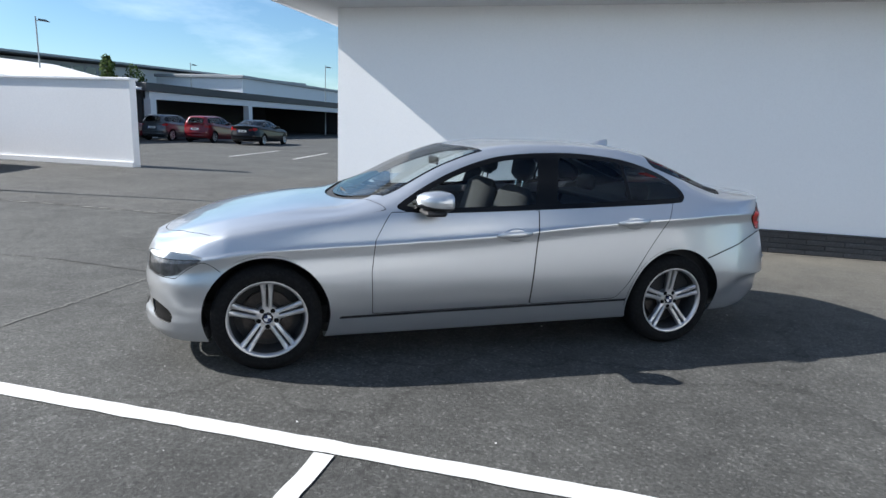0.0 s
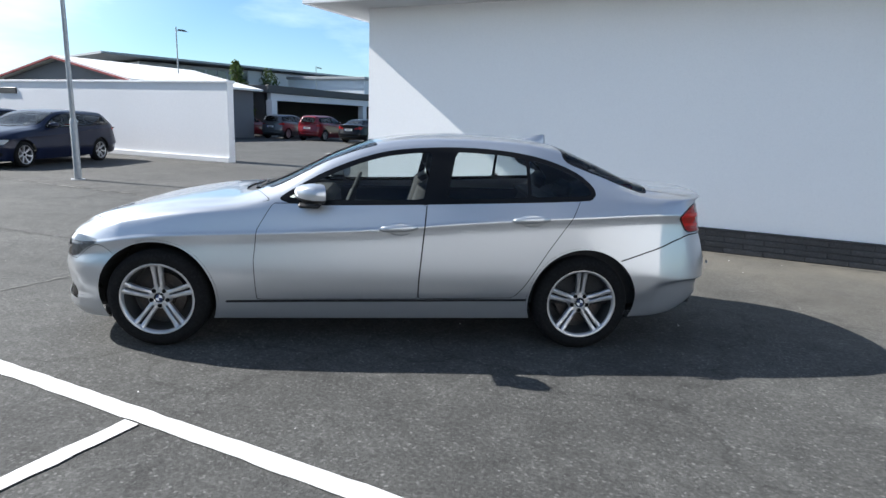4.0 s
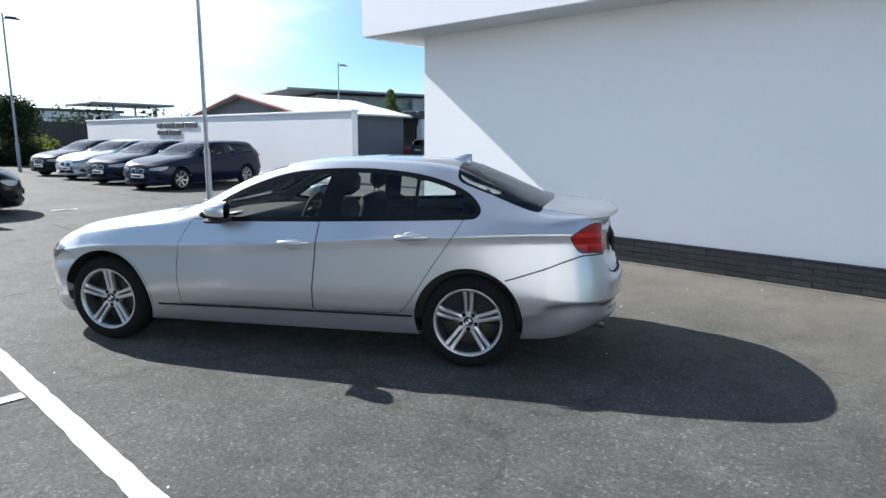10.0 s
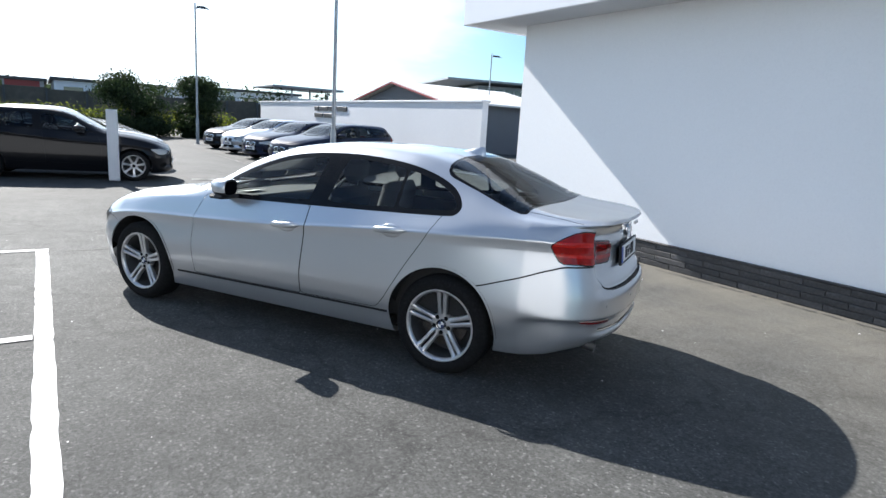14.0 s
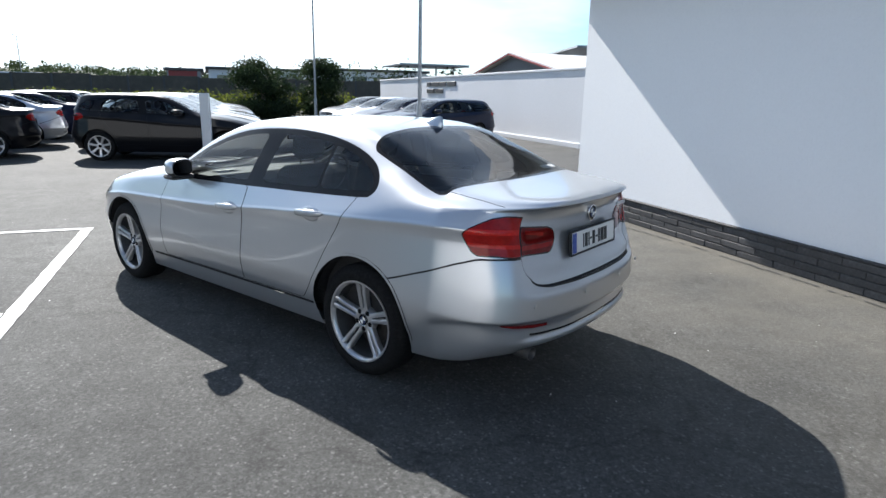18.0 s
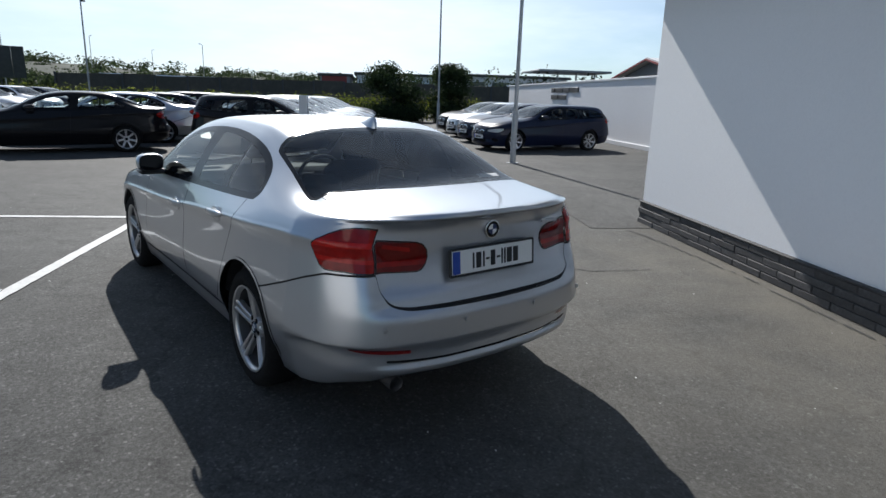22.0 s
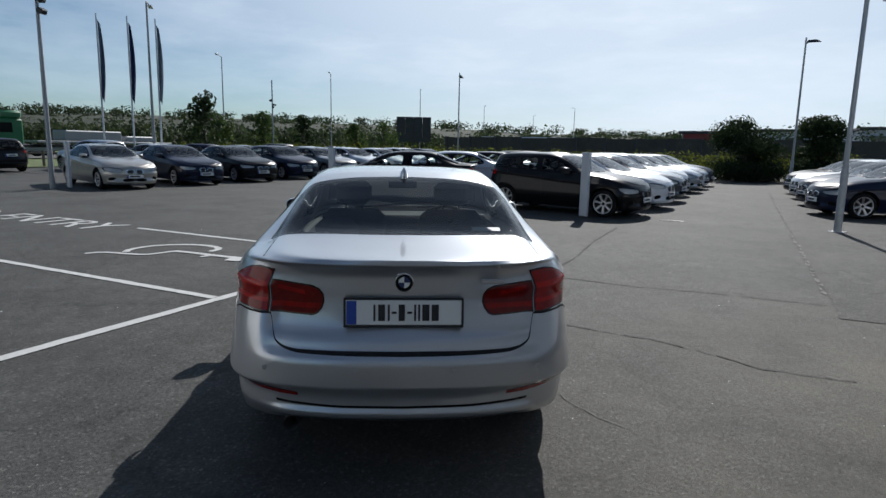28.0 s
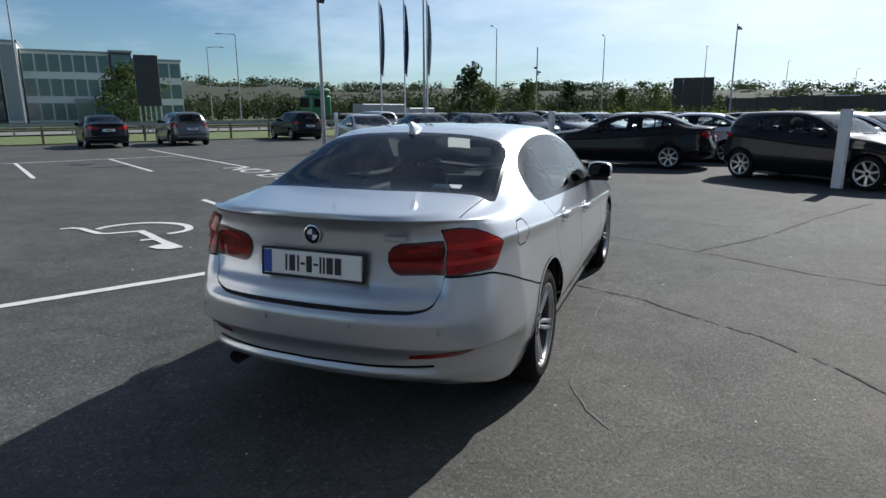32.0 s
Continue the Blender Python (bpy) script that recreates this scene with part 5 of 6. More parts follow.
W3 = "parked nose-out beside the middle aisle"
for i, (k, c) in enumerate((("saloon", "black"), ("saloon", "silver"), ("saloon", "blue"), ("hatch", "black"), ("saloon", "white"), ("saloon", "grey"))):
    parked(k, c, -12.55 - 3.0 * i, -2.45, -65, W3, G3)
G4 = "cars across the middle aisle"
W4 = "parked across the middle aisle"
for i, (k, c) in enumerate((("saloon", "champagne"), ("saloon", "blue"), ("saloon", "black"), ("hatch", "blue"), ("saloon", "grey"), ("wagon", "silver"), ("saloon", "white"), ("hatch", "white"), ("saloon", "blue"))):
    parked(k, c, -10.7 - 2.9 * i, -12.9 + 0.05 * i, 74, W4, G4)
G5 = "cars by the grass verge"
W5 = "parked tail-on before the grass verge"
for k, c, x, y in (("saloon", "black", -3.2, -25.0), ("crossover", "grey", -6.7, -24.4), ("crossover", "black", -13.6, -26.0), ("crossover", "silver", -17.6, -24.0), ("saloon", "white", -21.0, -24.0),
                   ("hatch", "blue", -24.2, -24.0), ("saloon", "grey", -27.6, -24.0), ("crossover", "black", -31.0, -24.0), ("saloon", "white", -34.5, -24.0), ("hatch", "black", -38, -24.0)):
    parked(k, c, x, y, -92, W5, G5)
G6 = "cars before the open garage"
for k, c, x, y in (("hatch", "red", -30.0, 33.0), ("crossover", "grey", -26.9, 34.0), ("crossover", "red", -23.9, 34.0), ("saloon", "black", -20.5, 34.0)):
    parked(k, c, x, y, 96, "parked tail-out near the open garage", G6)

# ---- plinth of slate bricks ----
rng = random.Random(7)
plinth = tagged(new("plinth"), "dark slate brick plinth along the wall's foot", "plinth", "", "structure")
part("backing", Shape().box(bx0 - 0.012, 26.0, by0 - 0.03, by0, 0.0, 0.285), MORTAR, plinth)
brick_me = Shape().box(-0.222, 0.222, -0.030, 0.010, -0.0325, 0.0325, 0.006).mesh("brick", SLATE)
for row in range(4):
    for i in range(-1, 34):
        x = bx0 + 0.20 + 0.45 * i + (0.225 if row % 2 else 0.0)
        if x < bx0 + 0.2 or x > 11.0:
            continue
        b = new("brick", brick_me)
        b.parent = plinth
        b.location = (x, by0 - 0.012 + rng.uniform(-0.005, 0.003), 0.037 + 0.0705 * row)
        b.rotation_euler = (0, 0, rng.uniform(-0.008, 0.008))
part("ledge", Shape().box(bx0 - 0.02, 26.0, by0 - 0.055, by0 - 0.002, 0.285, 0.305, 0.006), SLATE, plinth, "thin dark ledge over the bricks")

# ---- painted markings ----
def stripe(x0, y0, x1, y1, w, seed=0, z=0.007):
    """A painted line with worn, uneven edges."""
    r = random.Random(seed)
    d = Vector((x1 - x0, y1 - y0))
    n = max(3, int(d.length / 0.10))
    u = d.normalized()
    nx, ny = -u.y, u.x
    a, b = [], []
    for i in range(n + 1):
        px, py = x0 + d.x * i / n, y0 + d.y * i / n
        a.append((px + nx * (w / 2 + r.uniform(-0.006, 0.005)), py + ny * (w / 2 + r.uniform(-0.006, 0.005)), z))
        b.append((px - nx * (w / 2 + r.uniform(-0.006, 0.005)), py - ny * (w / 2 + r.uniform(-0.006, 0.005)), z))
    return Shape().add(a + b, [(n + 1 + i, n + 2 + i, i + 1, i) for i in range(n)])


def line(name, *a, seed=0, label="worn white painted parking bay line", z=0.007):
    return structure(name, stripe(*a, seed=seed, z=z), LINE, label, "road marking")


line("bay_front_line", -4.14, 2.40, 2.6, 2.40, 0.115, seed=1, label="long white painted line in front of the bays")
for i, x in enumerate((-4.10, -1.12)):
    line("bay_line", x, 2.335, x, -2.85 if i else -2.75, 0.10, seed=10 + i, z=0.0072)
for i, x in enumerate((-4.20, -1.78, 0.87)):
    line("bay_line", x, -9.3 if i else -8.8, x, -15.2 if i else -20.4, 0.10, seed=20 + i, z=0.0072)
line("bay_head_line", -4.2, -15.2, 2.5, -15.2, 0.10, seed=31)
rng = random.Random(77)
crumbs = Shape()
x = -24.0
while x < -4.6:
    ln = rng.uniform(0.05, 0.35)
    yy = 8.01 + rng.uniform(-0.02, 0.02)
    w = rng.uniform(0.012, 0.035)
    crumbs.add([(x, yy - w, 0.0085), (x + ln * 0.5, yy - w * 1.3, 0.0085), (x + ln, yy - w * 0.4, 0.0085), (x + ln, yy + w * 0.6, 0.0085), (x + ln * 0.4, yy + w * 1.2, 0.0085)], [(0, 1, 2, 3, 4)])
    x += ln + rng.uniform(0.0, 0.22)
tagged(part("lane_edge", crumbs, JOINT), "crumbling pale joint between old and new asphalt", "ground joint", "", "stuff")
for i in range(5):
    line("bay_line", -14.4 + 2.6 * i, 21.5 + 0.3 * i, -15.6 + 2.6 * i, 27.5, 0.10, seed=40 + i)


def ground_words(words, x, y, length, high):
    c = bpy.data.curves.new("painted_words", "FONT")
    c.body, c.size, c.extrude = words, 1.0, 0.0015
    c.materials.append(LINE)
    ob = new("painted_words", c)
    bpy.context.view_layer.update()
    w, h = ob.dimensions.x, ob.dimensions.y
    ob.matrix_basis = pose(x, y, 0.008, 0, 0, 90) @ Matrix.Diagonal((length / w, high / h, 1, 1))
    return tagged(ob, "white painted words " + words + " on the asphalt", "road marking", "", "structure")


ground_words("NO", -3.55, -9.1, 1.9, 0.75)
ground_words("ENTRY", -3.50, -6.6, 3.35, 0.78)


def ribbon(path, w, z=0.009):
    pts = [Vector((x, y)) for x, y in path]
    a, b = [], []
    for i, p in enumerate(pts):
        d = (pts[min(i + 1, len(pts) - 1)] - pts[max(i - 1, 0)]).normalized()
        a.append((p.x - d.y * w / 2, p.y + d.x * w / 2, z))
        b.append((p.x + d.y * w / 2, p.y - d.x * w / 2, z))
    n = len(pts)
    return Shape().add(a + b, [(n + i, n + i + 1, i + 1, i) for i in range(n - 1)])


def wheelchair(x, y):
    """A painted wheelchair sign; it reads from the aisle end of its bay."""
    s = thing("wheelchair_sign", "white painted wheelchair sign in a parking bay", "road marking", "painted wheelchair signs", "structure")
    part("wheel_arc", ribbon([(0.47, -0.85), (0.36, -0.95), (0.22, -1.00), (0.05, -1.01), (-0.12, -0.97), (-0.28, -0.86), (-0.41, -0.71), (-0.50, -0.54), (-0.54, -0.36), (-0.52, -0.16), (-0.46, -0.02), (-0.36, 0.06), (-0.18, 0.09)], 0.10), LINE, s)
    part("back_line", ribbon([(0.85, -1.18), (0.72, -1.16), (0.63, -1.05), (0.56, -0.72), (0.50, -0.50), (0.42, -0.42), (0.03, -0.33)], 0.085, 0.0095), LINE, s)
    part("leg_line", ribbon([(0.05, -0.36), (0.02, 0.0), (0.01, 0.39), (-0.02, 0.75)], 0.10, 0.010), LINE, s)
    part("foot_line", Shape().add([(0.21, 0.78, 0.0105), (0.16, 0.95, 0.0105), (0.05, 1.07, 0.0105), (-0.11, 1.04, 0.0105), (-0.07, 0.66, 0.0105), (0.03, 0.70, 0.0105)], [(5, 4, 3, 2, 1, 0)]), LINE, s)
    part("arm_line", ribbon([(0.19, 0.32), (0.0, 0.35)], 0.09, 0.0107), LINE, s)
    s.matrix_basis = pose(x, y, 0)
    return s


wheelchair(0.40, 0.0)
wheelchair(-2.84, 0.12)

# ---- lamp posts and sign pillars ----
def lamp_post(x, y, h, turn, label="grey steel lamp post with a flat lantern"):
    p = thing("lamp_post", label, "lamp post", "lamp posts of the car park")
    part("base_section", Shape().tube([(0, 0, 0), (0, 0, 1.25), (0, 0, 1.30)], [0.075, 0.072, 0.055], 14), STEEL, p, smooth=40)
    part("base_plate", Shape().box(-0.13, 0.13, -0.13, 0.13, 0, 0.02, 0.004), STEEL, p)
    part("pole", Shape().tube([(0, 0, 1.28), (0, 0, h)], [0.052, 0.036], 12), STEEL, p, "slim tapered pole", smooth=40)
    part("arm", Shape().tube([(0, 0, h - 0.25), (0.25, 0, h - 0.20)], 0.022, 8), STEEL, p)
    part("lantern", Shape().add([(0.12, -0.09, h - 0.22), (0.12, 0.09, h - 0.22), (0.62, 0.13, h - 0.26), (0.62, -0.13, h - 0.26), (0.72, 0, h - 0.27), (0.12, -0.06, h - 0.12), (0.12, 0.06, h - 0.12), (0.5, 0.08, h - 0.15), (0.5, -0.08, h - 0.15)],
                                [(0, 1, 2, 4, 3), (5, 8, 7, 6), (0, 5, 6, 1), (1, 6, 7, 2), (2, 7, 4), (7, 8, 4), (8, 3, 4), (0, 3, 8, 5)]), DARKMETAL, p, "dark flat lantern")
    p.matrix_basis = pose(x, y, 0, 0, 0, turn)
    return p


lamp_post(-11.50, 8.88, 6.6, 60)
lamp_post(-28.4, 8.9, 6.6, 50)
lamp_post(-31.7, 29.1, 6.75, 40)
lamp_post(-34.8, -10.7, 6.5, 190)
lamp_post(-44.0, 59.0, 7.2, 40)
lamp_post(-30.5, 64.0, 7.6, 40)

SIGNFACE = material("pillar_face", (0.52, 0.55, 0.58), 0.4, 0.2, stain=0.25, stain_scale=2.5, dark=(0.40, 0.43, 0.46))


def sign_pillar(x, y, turn):
    p = thing("sign_pillar", "pale grey flat sign pillar standing at a row's end", "sign pillar", "row sign pillars")
    part("panel", Shape().box(-0.105, 0.105, -0.045, 0.045, 0.03, 1.52, 0.012), SIGNFACE, p)
    part("foot", Shape().box(-0.085, 0.085, -0.04, 0.04, 0.0, 0.035, 0.004), DARKMETAL, p, "dark steel foot")
    p.matrix_basis = pose(x, y, 0, 0, 0, turn)
    return p


sign_pillar(-11.05, 3.72, 70)
sign_pillar(-10.75, -3.35, 80)
sign_pillar(-9.15, -12.7, 80)

# floodlight pole by the aisle
fp = thing("floodlight_pole", "grey pole with two dark floodlights and a camera", "pole")
part("pole", Shape().tube([(0, 0, 0), (0, 0, 1.2), (0, 0, 6.9)], [0.085, 0.075, 0.045], 12), STEEL, fp, smooth=40)
for a, z in ((20, 5.95), (200, 5.95), (100, 5.55)):
    m = pose(0, 0, z, 0, 0, a)
    part("floodlight", Shape().box(0.08, 0.30, -0.11, 0.11, -0.09, 0.07, 0.02, m @ pose(0, 0, 0, 0, 25, 0)).box(0.02, 0.10, -0.02, 0.02, -0.02, 0.02, 0.0, m), DARKMETAL, fp, "dark floodlight")
fp.matrix_basis = pose(-8.75, -12.95, 0)

# raised letters on the boundary wall, as plain bars
sg = thing("wall_sign", "two lines of dark raised lettering on the white wall", "sign")
rng = random.Random(21)
for z, xs in ((2.12, (-28.2, -27.5, -26.2, -25.2, -23.9)), (1.78, (-28.2, -26.9, -25.6))):
    for a, b in zip(xs[:-1], xs[1:]):
        part("plain_bar", Shape().box(a + 0.06, b - 0.10, 14.80, 14.85, z - 0.11, z + 0.11, 0.01), DARKMETAL, sg)

# manhole cover and scattered bits on the ground
mc = tagged(part("manhole_cover", Shape().lathe([(0.34, 0.0), (0.34, 0.012), (0.31, 0.014), (0.0, 0.014)], 28), DARKMETAL, None, "", 40), "dark round iron manhole cover in the asphalt", "manhole cover")
mc.matrix_basis = pose(-0.7, -13.3, 0)
rng = random.Random(5)
bits = Shape()
for _ in range(220):
    x, y = rng.uniform(-6, 9), rng.uniform(-2.5, 8.8)
    k = rng.uniform(0.003, 0.008)
    a = rng.uniform(0, 6.28)
    bits.add([(x + k * math.cos(a + q) * (1.6 if q in (0, 3.14) else 1), y + k * math.sin(a + q), 0.006 + 0.004 * (q == 1.57)) for q in (0, 1.57, 3.14, 4.71)], [(0, 1, 2, 3)])
tagged(part("leaf_litter", bits, LINE), "small pale bits of litter scattered on the asphalt", "litter", "", "stuff")

# ---- worn seams in the asphalt, and litter ----
BITUMEN = material("bitumen_seam", (0.056, 0.0565, 0.054), 0.9, grain=0.5, scale=40, stain=0.5, stain_scale=5, dark=(0.046, 0.046, 0.044), spec=0.3)
CHALK = material("chalky_seam", (0.115, 0.115, 0.107), 0.9, grain=0.5, scale=40, stain=0.6, stain_scale=6, dark=(0.075, 0.075, 0.07))


def seam(path, w, mat, label, seed):
    """A worn line that wanders and breaks up."""
    r = random.Random(seed)
    s = Shape()
    for (ax, ay), (bx, by) in zip(path[:-1], path[1:]):
        ln = math.hypot(bx - ax, by - ay)
        ux, uy = (bx - ax) / ln, (by - ay) / ln
        q = 0.0
        while q < ln:
            d = min(r.uniform(0.04, 0.16), ln - q + 0.02)
            a, b, o = w * r.uniform(0.3, 1.0), w * r.uniform(0.3, 1.0), w * r.uniform(-0.5, 0.5)
            if r.random() > 0.14:
                x, y = ax + ux * q - uy * o, ay + uy * q + ux * o
                z = 0.0055 + 0.0006 * r.random()
                s.add([(x + uy * a / 2, y - ux * a / 2, z), (x + ux * d * 0.6 + uy * b * 0.7, y + uy * d * 0.6 - ux * b * 0.7, z), (x + ux * d, y + uy * d, z), (x + ux * d * 0.5 - uy * b * 0.6, y + uy * d * 0.5 + ux * b * 0.6, z), (x - uy * a / 2, y + ux * a / 2, z)], [(0, 1, 2, 3, 4)])
            q += d * 0.8
    return tagged(part("ground_seam", s, mat), label, "ground seam", "", "stuff")


seam([(-4.0, 4.84), (-5.3, 4.95), (-7.5, 4.80), (-9.5, 4.79)], 0.034, BITUMEN, "dark worn seam running across the asphalt", 1)
seam([(-4.03, 4.84), (-3.97, 6.0), (-4.08, 6.85), (-4.13, 7.95)], 0.026, BITUMEN, "thin dark seam towards the white building", 2)
seam([(-4.0, 2.6), (-4.01, 3.78), (-4.04, 4.80)], 0.022, CHALK, "pale chalky seam beside the parked saloon", 3)
seam([(-1.95, 4.0), (-2.0, 5.0), (-2.06, 5.5), (-1.98, 6.0), (-1.95, 6.5), (-1.78, 7.0), (-1.62, 7.3), (-1.66, 7.9)], 0.022, BITUMEN, "crumbled dark crack in the asphalt", 4)
seam([(-1.8, 5.3), (-1.5, 5.47), (-0.9, 5.85), (-0.37, 6.18), (-0.2, 6.43), (-0.14, 6.6)], 0.010, CHALK, "hair-thin pale crack in the asphalt", 5)
seam([(-3.6, 8.45), (-2.8, 8.60), (-1.4, 8.72), (4.5, 8.74)], 0.030, BITUMEN, "dark joint along the foot of the wall", 6)
rag = thing("paper_scrap", "flattened white paper scrap on the asphalt", "litter")
part("sheet", Shape().add([(-0.05, -0.28, 0.007), (0.06, -0.25, 0.012), (0.07, 0.0, 0.02), (0.04, 0.24, 0.008), (-0.05, 0.28, 0.007), (-0.07, 0.0, 0.009)], [(0, 1, 2, 5), (5, 2, 3, 4)]), WHITE, rag)
rag.matrix_basis = pose(-11.57, 5.64, 0)

# ---- plants ----
def leaf_material(name, a, b, thin=0.35):
    m = bpy.data.materials.new(name)
    m.use_nodes = True
    n, l = m.node_tree.nodes, m.node_tree.links
    p = n["Principled BSDF"]
    g = n.new("ShaderNodeNewGeometry")
    r = n.new("ShaderNodeValToRGB")
    r.color_ramp.elements[0].color, r.color_ramp.elements[1].color = (*a, 1), (*b, 1)
    l.new(g.outputs["Random Per Island"], r.inputs["Fac"])
    l.new(r.outputs["Color"], p.inputs["Base Color"])
    p.inputs["Roughness"].default_value = 0.7
    p.inputs["Specular IOR Level"].default_value = 0.25
    t = n.new("ShaderNodeBsdfTranslucent")
    l.new(r.outputs["Color"], t.inputs["Color"])
    mx = n.new("ShaderNodeMixShader")
    mx.inputs[0].default_value = thin
    l.new(p.outputs[0], mx.inputs[1])
    l.new(t.outputs[0], mx.inputs[2])
    l.new(mx.outputs[0], n["Material Output"].inputs["Surface"])
    return m


LEAF = leaf_material("leaves", (0.035, 0.06, 0.016), (0.09, 0.13, 0.04))
LEAF_DARK = leaf_material("dark_leaves", (0.012, 0.024, 0.010), (0.04, 0.062, 0.022))
LEAF_HEDGE = leaf_material("hedge_leaves", (0.06, 0.085, 0.014), (0.17, 0.19, 0.03), 0.55)
LEAF_FAR = leaf_material("far_leaves", (0.026, 0.042, 0.020), (0.062, 0.084, 0.036))
BARK = material("bark", (0.09, 0.07, 0.05), 0.9, grain=0.5, scale=14, stain=0.4, stain_scale=3, dark=(0.04, 0.03, 0.025), bump=0.5, bump_scale=30)


def leaves(s, rng, centre, radii, n, size, shell=0.55):
    """Small bent leaf clumps spread through an uneven ball."""
    cx, cy, cz = centre
    for _ in range(n):
        while True:
            d = Vector((rng.gauss(0, 1), rng.gauss(0, 1), rng.gauss(0, 1)))
            if d.length > 0.01:
                break
        d.normalize()
        r = shell + (1 - shell) * rng.random() ** 0.6
        r *= 1 + 0.22 * noise.noise(d * 2.3 + Vector(centre) * 0.37)
        p = Vector((cx + d.x * radii[0] * r, cy + d.y * radii[1] * r, cz + d.z * radii[2] * r))
        if p.z < 0.03:
            continue
        a = Vector((rng.gauss(0, 1), rng.gauss(0, 1), rng.gauss(0, 1))).normalized()
        b = a.cross(d).normalized() if a.cross(d).length > 0.01 else Vector((1, 0, 0))
        k = size * rng.uniform(0.6, 1.35)
        s.add([p - b * k * 0.5, p + a * k * 0.35 + d * k * 0.2, p + b * k * 0.5, p - a * k * 0.35 + d * k * 0.1], [(0, 1, 2), (0, 2, 3)])


def tree(x, y, h, r, seed, name="tree", label="leafy green roadside tree", mat=None, blobs=9, per=70, size=0.42, low=0.3, slim=False):
    rng = random.Random(seed)
    t = thing(name, label, "tree", "trees beyond the car park")
    tr = Shape().tube([(0, 0, -0.05), (0.05, 0.02, h * 0.35), (-0.04, 0.05, h * 0.6), (0, 0, h * 0.85)], [0.045 * r + 0.05, 0.035 * r + 0.04, 0.02 * r + 0.03, 0.02], 8)
    part("trunk", tr, BARK, t, "brown tapered trunk", smooth=60)
    limbs = Shape()
    cr = Shape()
    for i in range(blobs):
        a = rng.uniform(0, 2 * math.pi)
        zz = h * (low + (0.92 - low) * (i + 0.5) / blobs)
        taper = (1 - ((zz / h - low) / (1 - low)) ** 1.4) if slim else math.sin(math.pi * min(0.97, 0.22 + 0.75 * (zz / h - low) / (1 - low)))
        d = r * 0.62 * taper * rng.uniform(0.55, 1.1)
        c = (d * math.cos(a), d * math.sin(a), zz)
        limbs.tube([(0, 0, zz * 0.72), (c[0] * 0.6, c[1] * 0.6, zz * 0.9), c], [0.05, 0.035, 0.012], 5)
        rr = r * (0.30 + 0.34 * taper) * rng.uniform(0.8, 1.15)
        leaves(cr, rng, c, (rr, rr, rr * 0.85), per, size, 0.35)
    part("branching", limbs, BARK, t)
    part("crown", cr, mat or LEAF, t, "uneven leafy crown")
    t.matrix_basis = pose(x, y, 0, 0, 0, rng.uniform(0, 360))
    return t


def bush(x, y, r, h, seed):
    rng = random.Random(seed)
    b = thing("bush", "tall dense dark green clipped bush", "bush", "tall bushes at the lane's end")
    part("stem", Shape().tube([(0, 0, 0), (0.05, 0, h * 0.5)], [0.09, 0.05], 8), BARK, b)
    part("stem", Shape().tube([(0.2, 0.1, 0), (0.3, 0.1, h * 0.4)], [0.06, 0.03], 6), BARK, b)
    s = Shape()
    for i in range(46):
        a, q = rng.uniform(0, 6.28), rng.random() ** 0.5
        z = rng.uniform(0.06, 0.86) * h if i > 12 else rng.uniform(0.05, 0.2) * h
        k = r * 0.72 * math.sqrt(max(0.05, 1 - (max(0, z / h - 0.35) / 0.6) ** 2))
        leaves(s, rng, (k * q * math.cos(a), k * q * math.sin(a), z), (r * 0.40, r * 0.40, h * 0.15), 420, 0.13, 0.25)
    part("foliage", s, LEAF_DARK, b, "dense small dark leaves")
    b.matrix_basis = pose(x, y, 0)


bush(-36.2, 6.9, 2.45, 3.8, 3)
bush(-36.6, 10.6, 1.75, 3.75, 4)
hs = Shape()
rng = random.Random(8)
for i in range(150):
    y = -40 + 53 * i / 150
    leaves(hs, rng, (-37.2 + rng.uniform(-0.4, 0.4), y, 0.80), (0.75, 0.55, rng.uniform(0.7, 1.0)), 120, 0.15, 0.5)
tagged(part("hedge", hs, LEAF_HEDGE), "sunlit yellow-green hedge at the car park's edge", "hedge", "", "stuff")
for i, (x, y, h, r) in enumerate(((-31.5, -31.0, 5.6, 2.0), (-52, -38, 5.0, 1.9), (-42, -34.5, 4.6, 1.6), (-66, -36, 4.8, 2.0), (-12.5, -58, 6.0, 2.6), (-38, -37, 4.6, 1.8), (-58, -35, 4.2, 1.6), (-58, 66, 7.8, 2.2), (-61, 69, 7.4, 2.2), (-64.5, 66, 7.0, 2.4))):
    tree(x, y, h, r, 100 + i, mat=LEAF_DARK if i in (0, 1) else LEAF, slim=i in (0, 1), per=90, size=0.36, low=0.12)
tree(-31.6, 34.1, 5.6, 1.15, 141, per=80, size=0.26, low=0.2, slim=True)
tree(-16.5, -88, 8.5, 3.4, 130, per=90, size=0.6, low=0.12)

# far woods and hills
HILL = material("far_hill", (0.022, 0.034, 0.018), 0.95, grain=0.2, scale=0.05, stain=0.6, stain_scale=0.02, dark=(0.028, 0.040, 0.024))


crest = curve([(150, 9), (180, 11), (190, 12.5), (203, 15.5), (220, 18.5), (242, 20), (250, 24), (282, 22)])


